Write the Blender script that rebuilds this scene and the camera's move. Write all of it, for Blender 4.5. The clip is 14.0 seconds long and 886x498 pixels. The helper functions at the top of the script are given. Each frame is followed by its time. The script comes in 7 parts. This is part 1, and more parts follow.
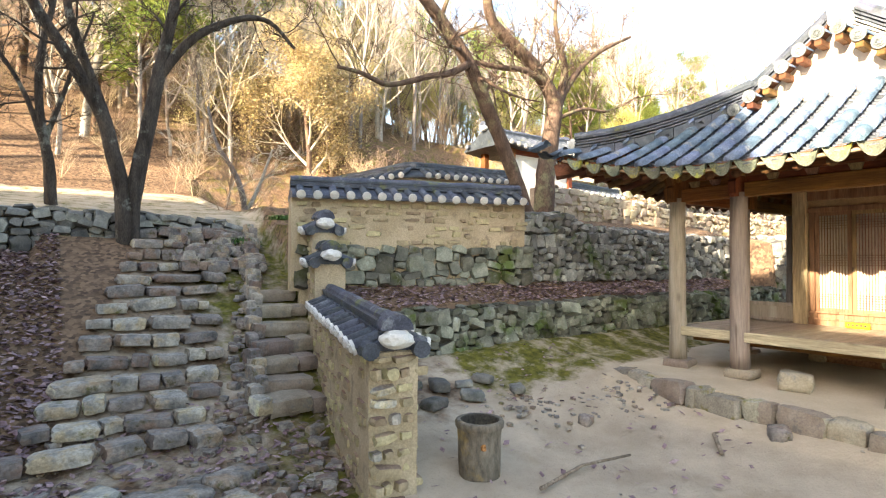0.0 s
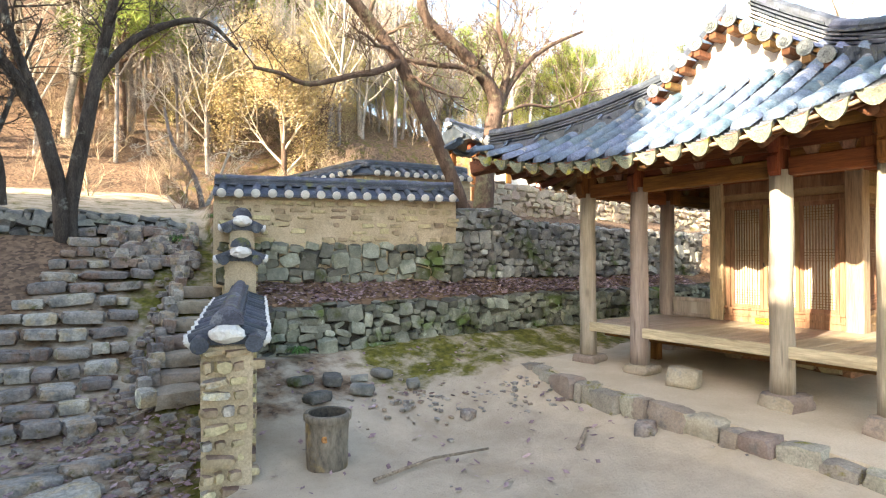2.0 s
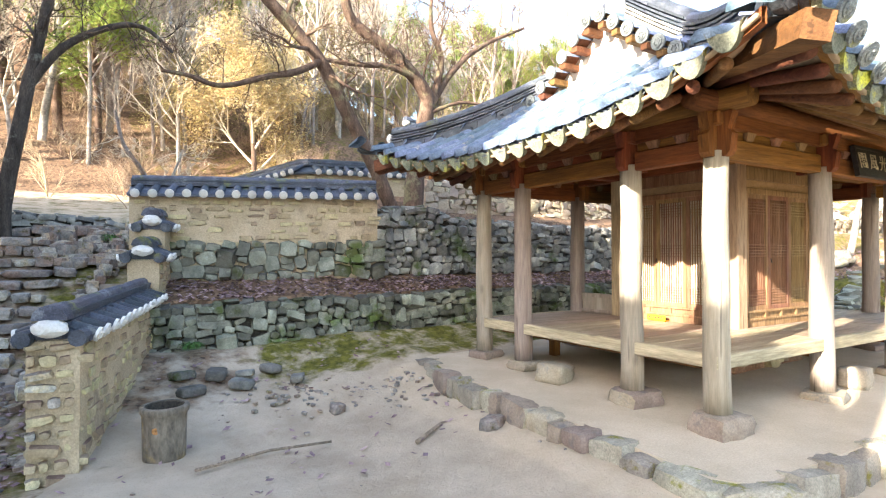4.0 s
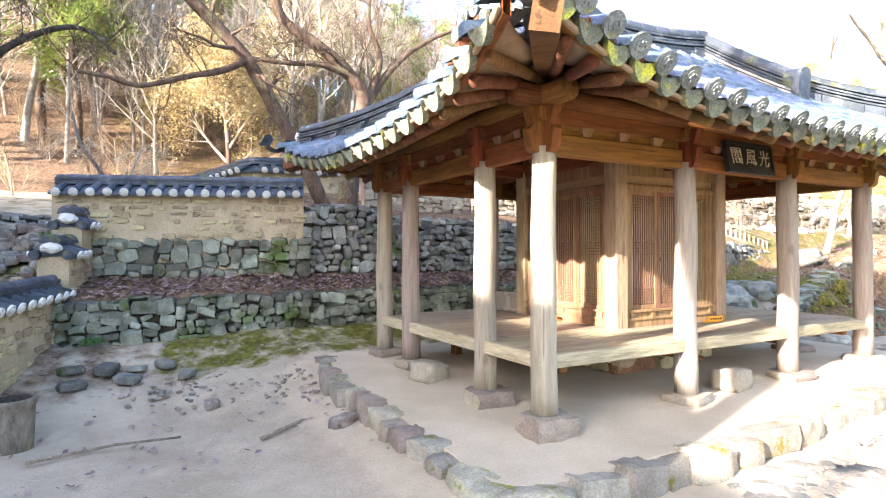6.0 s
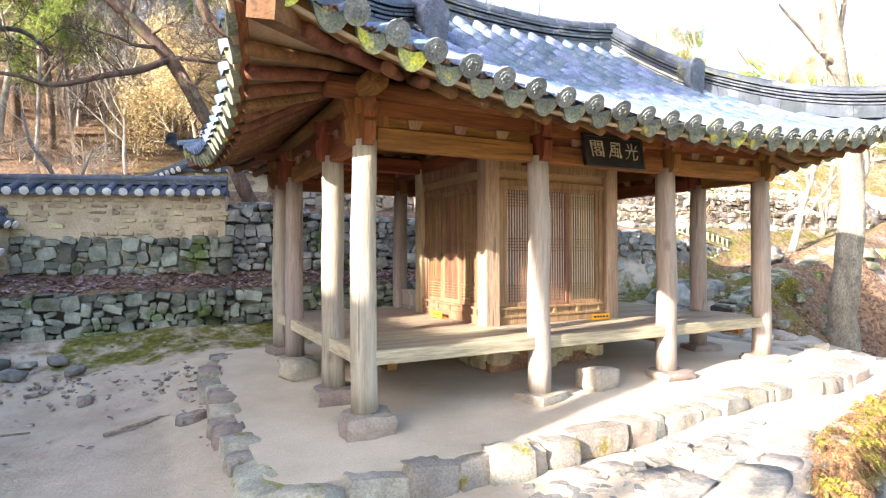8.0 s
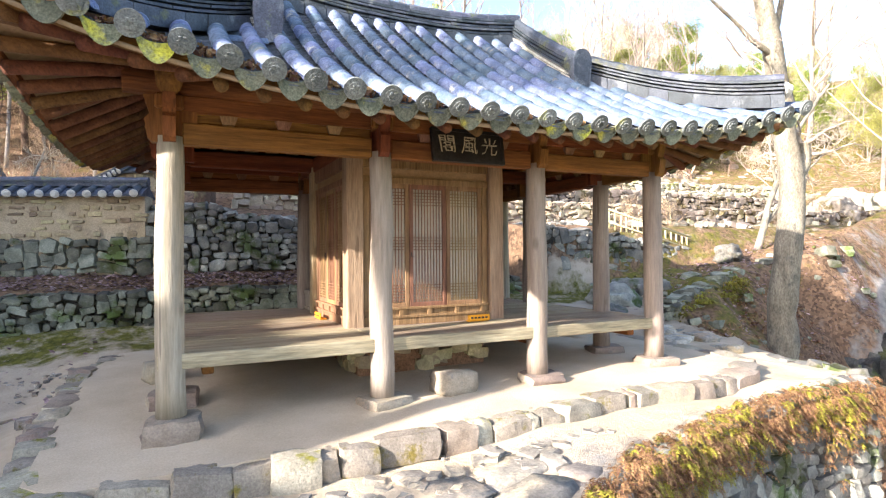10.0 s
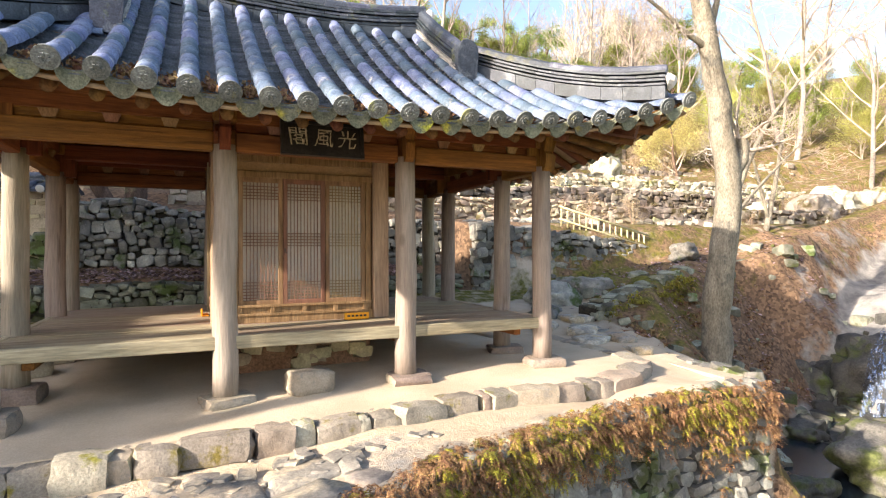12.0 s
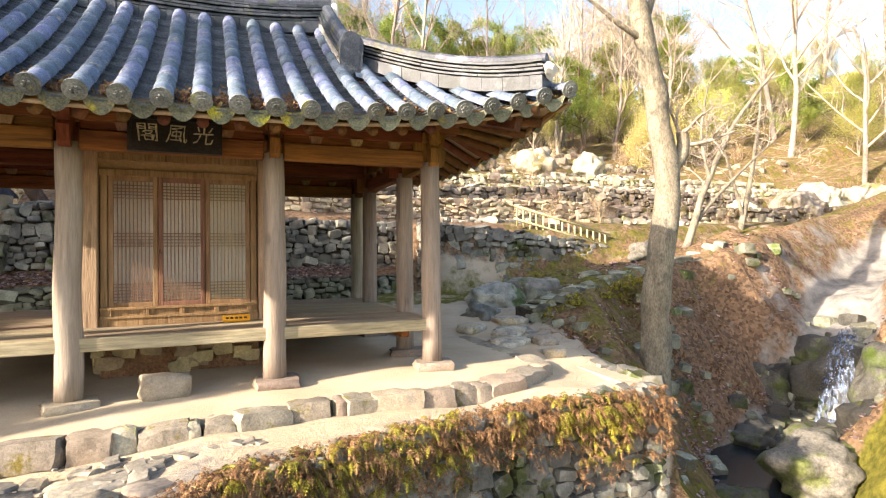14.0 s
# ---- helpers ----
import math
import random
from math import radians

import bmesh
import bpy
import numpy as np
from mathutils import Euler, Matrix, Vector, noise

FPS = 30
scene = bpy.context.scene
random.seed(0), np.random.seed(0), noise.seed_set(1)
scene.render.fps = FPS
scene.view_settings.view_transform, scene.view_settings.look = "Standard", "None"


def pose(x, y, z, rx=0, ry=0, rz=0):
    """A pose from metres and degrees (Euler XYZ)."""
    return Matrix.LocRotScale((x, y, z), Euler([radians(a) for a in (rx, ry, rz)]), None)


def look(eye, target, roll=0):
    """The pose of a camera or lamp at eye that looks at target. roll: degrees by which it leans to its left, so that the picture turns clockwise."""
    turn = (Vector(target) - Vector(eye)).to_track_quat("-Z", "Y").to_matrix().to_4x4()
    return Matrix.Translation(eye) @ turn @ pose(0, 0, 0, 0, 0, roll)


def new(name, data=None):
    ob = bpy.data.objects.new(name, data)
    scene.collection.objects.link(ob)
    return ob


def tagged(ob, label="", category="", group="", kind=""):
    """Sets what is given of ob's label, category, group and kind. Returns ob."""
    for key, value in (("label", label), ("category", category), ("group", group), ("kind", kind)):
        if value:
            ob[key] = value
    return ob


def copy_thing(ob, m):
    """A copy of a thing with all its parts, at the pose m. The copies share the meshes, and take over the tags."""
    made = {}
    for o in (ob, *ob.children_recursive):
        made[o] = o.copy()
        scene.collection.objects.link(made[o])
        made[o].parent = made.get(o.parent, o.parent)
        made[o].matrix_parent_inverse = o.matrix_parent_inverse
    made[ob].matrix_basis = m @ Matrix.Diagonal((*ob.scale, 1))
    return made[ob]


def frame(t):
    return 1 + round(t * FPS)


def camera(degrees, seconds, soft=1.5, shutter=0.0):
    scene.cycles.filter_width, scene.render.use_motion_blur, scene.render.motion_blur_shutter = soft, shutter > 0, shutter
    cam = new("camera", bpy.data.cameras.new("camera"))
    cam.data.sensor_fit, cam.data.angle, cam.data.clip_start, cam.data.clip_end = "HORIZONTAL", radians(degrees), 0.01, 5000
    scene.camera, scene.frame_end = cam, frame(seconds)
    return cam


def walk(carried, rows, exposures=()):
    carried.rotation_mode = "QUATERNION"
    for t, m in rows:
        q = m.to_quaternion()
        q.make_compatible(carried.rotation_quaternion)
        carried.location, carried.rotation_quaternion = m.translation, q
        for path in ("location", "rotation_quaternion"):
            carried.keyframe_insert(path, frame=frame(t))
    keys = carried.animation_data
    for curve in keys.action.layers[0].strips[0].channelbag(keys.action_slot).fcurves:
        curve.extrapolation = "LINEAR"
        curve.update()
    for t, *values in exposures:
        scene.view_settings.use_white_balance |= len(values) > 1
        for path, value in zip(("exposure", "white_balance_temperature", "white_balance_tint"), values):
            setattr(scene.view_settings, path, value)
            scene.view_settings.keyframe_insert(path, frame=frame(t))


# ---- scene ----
cam = camera(76.8, 14.0, soft=1.2)
PATH = [
    (0, (-7.581, -1.036, 1.478), (-6.422, 0.594, 1.522), 0.3),
    (0.5, (-7.279, -1.283, 1.485), (-6.139, 0.359, 1.525), 0.3),
    (1, (-6.966, -1.539, 1.501), (-5.839, 0.113, 1.537), 0.2),
    (1.5, (-6.637, -1.784, 1.493), (-5.522, -0.124, 1.528), 0.2),
    (2, (-6.296, -2.033, 1.483), (-5.198, -0.362, 1.514), 0.1),
    (2.5, (-5.932, -2.287, 1.484), (-4.853, -0.604, 1.513), 0.1),
    (3, (-5.579, -2.537, 1.476), (-4.516, -0.843, 1.505), 0.1),
    (3.2, (-5.442, -2.661, 1.468), (-4.382, -0.966, 1.497), -0.0),
    (5.3, (-3.736, -3.665, 1.478), (-2.753, -1.924, 1.492), -0.1),
    (5.5, (-3.593, -3.76, 1.473), (-2.616, -2.015, 1.488), -0.1),
    (6, (-3.223, -3.968, 1.464), (-2.258, -2.217, 1.48), -0.1),
    (6.5, (-2.846, -4.17, 1.452), (-1.891, -2.413, 1.469), -0.1),
    (7, (-2.433, -4.372, 1.443), (-1.491, -2.608, 1.457), -0.2),
    (7.5, (-2.025, -4.556, 1.426), (-1.096, -2.785, 1.441), -0.3),
    (8, (-1.641, -4.715, 1.413), (-0.725, -2.937, 1.43), -0.2),
    (8.2, (-1.474, -4.775, 1.425), (-0.566, -2.993, 1.441), 0.0),
    (10.3, (0.283, -5.424, 1.385), (1.137, -3.616, 1.403), -0.4),
    (10.5, (0.433, -5.482, 1.379), (1.284, -3.672, 1.393), -0.2),
    (11, (0.836, -5.606, 1.372), (1.675, -3.79, 1.386), -0.2),
    (11.5, (1.227, -5.732, 1.369), (2.055, -3.911, 1.381), -0.2),
    (12, (1.621, -5.862, 1.368), (2.437, -4.036, 1.379), -0.2),
    (12.5, (2.015, -5.945, 1.362), (2.821, -4.114, 1.374), -0.3),
    (13, (2.404, -6.057, 1.355), (3.197, -4.221, 1.368), -0.3),
    (13.5, (2.791, -6.16, 1.339), (3.569, -4.318, 1.357), -0.5),
    (14, (3.166, -6.247, 1.315), (3.929, -4.398, 1.336), -0.6),
]
walk(cam, [(t, look(eye, target, roll)) for t, eye, target, roll in PATH],
     [(0.0, 2.35, 7400, 10), (3.0, 2.5, 6850, 10), (6.5, 2.58, 6200, 14), (8.0, 2.3, 6200, 14), (11.0, 1.72, 6250, 14), (12.3, 1.5, 6900, 14), (14.0, 1.62, 7250, 14)])

# ---- world, sun ----
LIGHT = Vector((1.0, 0.22, -0.41)).normalized()
SUN_FROM = -LIGHT
world = bpy.data.worlds.new("world")
scene.world = world
world.use_nodes = True
wn = world.node_tree
wn.nodes.clear()
sky = wn.nodes.new("ShaderNodeTexSky")
sky.sky_type = "NISHITA"
sky.sun_disc = False
sky.sun_elevation = math.asin(SUN_FROM.z)
sky.sun_rotation = math.atan2(SUN_FROM.x, SUN_FROM.y)
sky.air_density, sky.dust_density, sky.ozone_density = 1.0, 2.0, 1.0
wb = wn.nodes.new("ShaderNodeBackground")
wb.inputs[1].default_value = 0.15
wo = wn.nodes.new("ShaderNodeOutputWorld")
wn.links.new(sky.outputs[0], wb.inputs[0])
wn.links.new(wb.outputs[0], wo.inputs[0])
sun_data = bpy.data.lights.new("sun", "SUN")
sun_data.energy, sun_data.angle, sun_data.color = 5.0, radians(0.6), (1.0, 0.9, 0.76)
sun = new("sun", sun_data)
sun.matrix_world = look((-20, -8, 12), Vector((-20, -8, 12)) + LIGHT)


# ---- materials ----
def rgb(c):
    return (c[0], c[1], c[2], 1.0)


def mat(name, c1, c2, scale=3.0, fine=35.0, rough=0.85, bump=0.4, bscale=25.0, rnd=0.0, isl=0.0, patch=None, pscale=2.0, plevel=0.55,
        stretch=(1, 1, 1), finegain=0.5, metal=0.0, spec=0.3, patch2=None, p2scale=5.0, p2level=0.62, up=0.0):
    m = bpy.data.materials.new(name)
    m.use_nodes = True
    nt = m.node_tree
    n, l = nt.nodes, nt.links
    bsdf = n["Principled BSDF"]
    geo = n.new("ShaderNodeNewGeometry")
    mp = n.new("ShaderNodeMapping")
    mp.inputs["Scale"].default_value = stretch
    l.new(geo.outputs["Position"], mp.inputs[0])

    def noise_node(sc, detail=5.0, rg=0.6, vec=None):
        k = n.new("ShaderNodeTexNoise")
        k.inputs["Scale"].default_value, k.inputs["Detail"].default_value, k.inputs["Roughness"].default_value = sc, detail, rg
        l.new(vec or mp.outputs[0], k.inputs["Vector"])
        return k.outputs[0]

    def ramp(src, a, b):
        r = n.new("ShaderNodeMapRange")
        r.inputs[1].default_value, r.inputs[2].default_value = a, b
        l.new(src, r.inputs[0])
        return r.outputs[0]

    def mix(f, a, b, kind="MIX"):
        x = n.new("ShaderNodeMix")
        x.data_type, x.blend_type = "RGBA", kind
        for sock, v in ((x.inputs[0], f), (x.inputs[6], a), (x.inputs[7], b)):
            if isinstance(v, (int, float)):
                sock.default_value = v
            elif isinstance(v, tuple):
                sock.default_value = rgb(v)
            else:
                l.new(v, sock)
        return x.outputs[2]

    col = mix(ramp(noise_node(scale), 0.32, 0.68), c1, c2)
    f2 = noise_node(fine, 4.0, 0.7)
    fg = n.new("ShaderNodeMapRange")
    fg.inputs[1].default_value, fg.inputs[2].default_value, fg.inputs[3].default_value, fg.inputs[4].default_value = 0.3, 0.7, 1 - finegain, 1 + finegain
    l.new(f2, fg.inputs[0])
    col = mix(1.0, col, fg.outputs[0], "MULTIPLY")
    for pc, ps, pl in ((patch, pscale, plevel), (patch2, p2scale, p2level)):
        if pc:
            f = ramp(noise_node(ps, 6.0, 0.65, geo.outputs["Position"]), pl - 0.04, pl + 0.06)
            col = mix(f, col, mix(1.0, pc, fg.outputs[0], "MULTIPLY"))
    for amount, node, out in ((rnd, "ShaderNodeObjectInfo", "Random"), (isl, "ShaderNodeNewGeometry", "Random Per Island")):
        if amount:
            r = n.new(node)
            v = n.new("ShaderNodeMapRange")
            v.inputs[3].default_value, v.inputs[4].default_value = 1 - amount, 1 + amount
            l.new(r.outputs[out], v.inputs[0])
            hs = n.new("ShaderNodeHueSaturation")
            l.new(v.outputs[0], hs.inputs["Value"])
            w = n.new("ShaderNodeMath")
            w.operation = "MULTIPLY_ADD"
            w.inputs[1].default_value, w.inputs[2].default_value = 0.05, 0.475
            l.new(r.outputs[out], w.inputs[0])
            l.new(w.outputs[0], hs.inputs["Hue"])
            l.new(col, hs.inputs["Color"])
            col = hs.outputs[0]
    l.new(col, bsdf.inputs["Base Color"])
    bsdf.inputs["Roughness"].default_value, bsdf.inputs["Metallic"].default_value = rough, metal
    bsdf.inputs["Specular IOR Level"].default_value = spec
    if bump:
        b = n.new("ShaderNodeBump")
        b.inputs["Strength"].default_value, b.inputs["Distance"].default_value = bump, 0.02
        l.new(noise_node(bscale, 6.0, 0.65), b.inputs["Height"])
        l.new(b.outputs[0], bsdf.inputs["Normal"])
    return m


STONE = mat("grey_rubble_stone", (0.11, 0.112, 0.108), (0.28, 0.265, 0.23), 4, 40, 0.9, 0.8, 18, rnd=0.45, isl=0.4, patch=(0.07, 0.085, 0.03), pscale=1.6, plevel=0.58,
            patch2=(0.36, 0.35, 0.3), p2scale=7, p2level=0.64, finegain=0.22)
MOSSY = mat("mossy_rubble_stone", (0.095, 0.1, 0.075), (0.27, 0.265, 0.21), 4, 40, 0.95, 0.8, 18, rnd=0.45, isl=0.4, patch=(0.085, 0.1, 0.03), pscale=1.3, plevel=0.57,
            patch2=(0.3, 0.31, 0.26), p2scale=7, p2level=0.64, finegain=0.22)
# rubble colour lightened to carry the sun on the terraced slope
PALER = mat("sunlit_pale_rubble", (0.24, 0.21, 0.165), (0.46, 0.41, 0.33), 4, 40, 0.9, 0.8, 18, rnd=0.35, isl=0.4, patch=(0.16, 0.14, 0.06), pscale=1.8, plevel=0.56, patch2=(0.58, 0.55, 0.48), p2scale=4, p2level=0.62, finegain=0.25)
PINK = mat("pinkish_rubble_stone", (0.3, 0.22, 0.165), (0.44, 0.35, 0.27), 3, 30, 0.9, 0.8, 18, rnd=0.3, isl=0.25, finegain=0.22)
STEP = mat("worn_step_stone", (0.2, 0.195, 0.185), (0.56, 0.5, 0.41), 5, 30, 0.85, 0.9, 16, rnd=0.38, isl=0.35, patch=(0.43, 0.34, 0.23), pscale=4, plevel=0.53, patch2=(0.16, 0.15, 0.06), p2scale=6, p2level=0.62, finegain=0.35)
PLINTH = mat("pale_granite", (0.27, 0.225, 0.165), (0.42, 0.365, 0.285), 4, 50, 0.85, 0.6, 20, rnd=0.2, isl=0.2, patch=(0.25, 0.23, 0.2), pscale=6, plevel=0.6, finegain=0.22)
EDGE = mat("mossy_edge_granite", (0.22, 0.198, 0.16), (0.37, 0.335, 0.27), 4, 50, 0.9, 0.7, 18, rnd=0.25, patch=(0.19, 0.17, 0.035), pscale=5, plevel=0.6, finegain=0.3)
SANDY = mat("packed_sandy_earth", (0.45, 0.37, 0.265), (0.58, 0.49, 0.37), 1.2, 60, 0.95, 0.35, 40, finegain=0.12)
CLAY = mat("yellow_clay_render", (0.42, 0.33, 0.21), (0.54, 0.44, 0.3), 2.5, 50, 0.95, 0.7, 22, finegain=0.25, patch=(0.3, 0.24, 0.17), pscale=3, plevel=0.6)
CLAYSTONE = mat("clay_coated_stone", (0.26, 0.2, 0.13), (0.47, 0.365, 0.235), 4, 40, 0.95, 0.7, 22, rnd=0.25, isl=0.25, finegain=0.22)
# joint soil of the walls; also paints the shade inside the pot
SOILSHADE = mat("dark_joint_soil_and_pot_shade", (0.035, 0.03, 0.024), (0.07, 0.06, 0.045), 5, 30, 1.0, 0.6, 20)
TILE = mat("dark_grey_roof_tile", (0.03, 0.038, 0.052), (0.075, 0.088, 0.11), 5, 60, 0.5, 0.35, 30, rnd=0.35, isl=0.3, patch=(0.14, 0.155, 0.17), pscale=4, plevel=0.6, patch2=(0.12, 0.125, 0.045), p2scale=3.2, p2level=0.63, spec=0.4)
# blue of the reflected sky is mixed into this tile colour
TILEOLD = mat("weathered_sky_tinted_tile", (0.068, 0.105, 0.175), (0.165, 0.215, 0.31), 5, 60, 0.6, 0.35, 30, rnd=0.3, isl=0.25, patch=(0.3, 0.3, 0.28), pscale=6, plevel=0.62, spec=0.4)
TILEEND = mat("lichened_tile_end", (0.11, 0.125, 0.09), (0.23, 0.235, 0.17), 8, 60, 0.85, 0.5, 40, rnd=0.25, patch=(0.45, 0.40, 0.06), pscale=3.0, plevel=0.60)
WHITE = mat("white_lime_plaster", (0.62, 0.6, 0.56), (0.75, 0.73, 0.68), 5, 50, 0.9, 0.4, 25, finegain=0.12)
WALLWHITE = mat("gable_lime_plaster", (0.66, 0.56, 0.46), (0.76, 0.68, 0.58), 2, 50, 0.9, 0.3, 25, finegain=0.1)


def wood(name, c1, c2, axis, rough=0.7, rnd=0.12, fg=0.35, knots=0.5):
    """Grained timber with drying cracks along the grain and a few dark knots."""
    st = [9.0, 9.0, 9.0]
    st[axis] = 0.7
    m = mat(name, c1, c2, 1.0, 6.0, rough, 0.5, 6.0, rnd=rnd, stretch=tuple(st), finegain=fg)
    nt = m.node_tree
    n, l = nt.nodes, nt.links
    bsdf = n["Principled BSDF"]
    col = bsdf.inputs["Base Color"].links[0].from_socket
    geo = n.new("ShaderNodeNewGeometry")
    for sc, thin, lo, hi, kind in ((2.6, 0.45, 0.05, 0.11, "ShaderNodeTexVoronoi"), (5.0, 0.06, 0.66, 0.72, "ShaderNodeTexNoise"), (1.3, 0.6, 0.55, 0.75, "ShaderNodeTexNoise")):
        mp = n.new("ShaderNodeMapping")
        sv = [1.0, 1.0, 1.0]
        sv[axis] = thin
        mp.inputs["Scale"].default_value = sv
        l.new(geo.outputs["Position"], mp.inputs[0])
        k = n.new(kind)
        k.inputs["Scale"].default_value = sc if kind == "ShaderNodeTexVoronoi" else sc * (4 if thin < 0.1 else 1)
        l.new(mp.outputs[0], k.inputs["Vector"])
        r = n.new("ShaderNodeMapRange")
        r.inputs[1].default_value, r.inputs[2].default_value = lo, hi
        low = kind == "ShaderNodeTexVoronoi"
        r.inputs[3].default_value, r.inputs[4].default_value = (knots, 0.0) if low else (0.0, 0.55 if thin < 0.1 else 0.3)
        l.new(k.outputs[0], r.inputs[0])
        x = n.new("ShaderNodeMix")
        x.data_type = "RGBA"
        x.inputs[7].default_value = (c1[0] * 0.3, c1[1] * 0.27, c1[2] * 0.24, 1)
        l.new(r.outputs[0], x.inputs[0])
        l.new(col, x.inputs[6])
        col = x.outputs[2]
    l.new(col, bsdf.inputs["Base Color"])
    return m


PALE = ((0.24, 0.192, 0.15), (0.38, 0.325, 0.272))
BROWN = ((0.11, 0.037, 0.01), (0.25, 0.094, 0.025))
POST = wood("bleached_post_wood", *PALE, 2, fg=0.2)
DECKX, DECKY = wood("worn_deck_wood_x", (0.24, 0.19, 0.13), (0.4, 0.33, 0.24), 0, 0.55), wood("worn_deck_wood_y", (0.33, 0.26, 0.18), (0.5, 0.42, 0.3), 1, 0.5)
BEAMX, BEAMY, BEAMZ = wood("brown_beam_wood_x", *BROWN, 0), wood("brown_beam_wood_y", *BROWN, 1), wood("brown_beam_wood_z", *BROWN, 2)
DOORW = wood("door_frame_wood", (0.19, 0.102, 0.048), (0.31, 0.185, 0.1), 2)
PAPER = mat("aged_door_paper", (0.62, 0.56, 0.47), (0.72, 0.66, 0.56), 2, 30, 0.95, 0.1, 30, finegain=0.08)
BOARD = mat("black_sign_lacquer", (0.012, 0.011, 0.012), (0.03, 0.026, 0.024), 3, 30, 0.5, 0.2, 20)
GILT = mat("pale_sign_paint", (0.42, 0.36, 0.24), (0.56, 0.5, 0.36), 10, 50, 0.7, 0.1, 30)


# ---- mesh helpers ----
def mesh_of(bm, name, smooth=False):
    me = bpy.data.meshes.new(name)
    bm.normal_update()
    bm.to_mesh(me)
    bm.free()
    if smooth:
        me.shade_smooth()
    return me


def part(name, bm, material, parent, label="", smooth=False):
    me = bm if isinstance(bm, bpy.types.Mesh) else mesh_of(bm, name, smooth)
    if material and not me.materials:
        me.materials.append(material)
    ob = new(name, me)
    ob.parent = parent
    if label:
        ob["label"] = label
    return ob


def empty(name, label, category, m=None, group="", kind=""):
    ob = new(name)
    ob.empty_display_size = 0.1
    if m:
        ob.matrix_world = m
    return tagged(ob, label, category, group, kind)


def thing(name, bm, material, label, category, m=None, group="", kind="", smooth=False):
    ob = part(name, bm, material, None, label, smooth)
    if m:
        ob.matrix_world = m
    return tagged(ob, label, category, group, kind)


def box(bm, cx, cy, cz, sx, sy, sz, rz=0.0, bevel=0.0, m=None):
    mm = m or (Matrix.Translation((cx, cy, cz)) @ Matrix.Rotation(rz, 4, "Z"))
    r = bmesh.ops.create_cube(bm, size=1.0, matrix=mm @ Matrix.Diagonal((sx, sy, sz, 1)))
    if bevel:
        es = list({e for v in r["verts"] for e in v.link_edges})
        bmesh.ops.bevel(bm, geom=es, offset=bevel, segments=1, affect="EDGES")
    return bm


def nb():
    return bmesh.new()


def tube(bm, pts, radii, seg=8, cap=True):
    """A tube through pts with one radius a point."""
    pts = [Vector(p) for p in pts]
    rings = []
    side = None
    for i, p in enumerate(pts):
        d = (pts[min(i + 1, len(pts) - 1)] - pts[max(i - 1, 0)]).normalized()
        if side is None:
            side = d.orthogonal().normalized()
        side = (side - d * side.dot(d)).normalized()
        up = d.cross(side)
        rings.append([bm.verts.new(p + (side * math.cos(a) + up * math.sin(a)) * radii[i]) for a in (2 * math.pi * k / seg for k in range(seg))])
    for a, b in zip(rings, rings[1:]):
        for k in range(seg):
            bm.faces.new((a[k], a[(k + 1) % seg], b[(k + 1) % seg], b[k]))
    if cap and seg > 2:
        bm.faces.new(rings[0][::-1])
        bm.faces.new(rings[-1])
    return bm


def raw_mesh(name, verts, faces, smooth=True):
    me = bpy.data.meshes.new(name)
    me.from_pydata([tuple(v) for v in verts], [], faces)
    me.update()
    if smooth:
        me.shade_smooth()
    return me


def stone_geometry(rng, n=2, r=0.5, jit=0.1):
    """Vertices and faces of one rounded, uneven stone in a unit box."""
    index, verts, faces = {}, [], []

    def vid(i, j, k):
        if (i, j, k) not in index:
            v = Vector((2 * i / n - 1, 2 * j / n - 1, 2 * k / n - 1))
            p = v * (1 - r) + v.normalized() * r * 1.12
            p += Vector((rng.uniform(-jit, jit), rng.uniform(-jit, jit), rng.uniform(-jit, jit)))
            index[i, j, k] = len(verts)
            verts.append(p * 0.5)
        return index[i, j, k]

    for a in range(n):
        for b in range(n):
            for s in (0, n):
                for ax in range(3):
                    def c(u, v):
                        t = [0, 0, 0]
                        t[ax], t[(ax + 1) % 3], t[(ax + 2) % 3] = s, u, v
                        return vid(*t)
                    q = (c(a, b), c(a + 1, b), c(a + 1, b + 1), c(a, b + 1))
                    faces.append(q if s else q[::-1])
    return verts, faces


SRNG = random.Random(5)
STONES_GEO = [stone_geometry(SRNG, 2, SRNG.uniform(0.28, 0.6), 0.18) for _ in range(28)]
BIG_GEO = [stone_geometry(SRNG, 4, SRNG.uniform(0.22, 0.42), 0.085) for _ in range(16)]
LIB = {}


def stone_mesh(rng, material, big=False):
    geo = BIG_GEO if big else STONES_GEO
    i = rng.randrange(len(geo))
    key = (i, big, material.name)
    if key not in LIB:
        LIB[key] = raw_mesh("stone", *geo[i])
        LIB[key].set_sharp_from_angle(angle=0.75)
        LIB[key].materials.append(material)
    return LIB[key]


def put_stone(rng, material, parent, x, y, z, sx, sy, sz, rz=0.0, tilt=0.06, big=False, name="stone"):
    ob = new(name, stone_mesh(rng, material, big))
    ob.parent = parent
    ob.matrix_basis = Matrix.LocRotScale((x, y, z), Euler((rng.uniform(-tilt, tilt), rng.uniform(-tilt, tilt), rz)), (sx, sy, sz))
    return ob


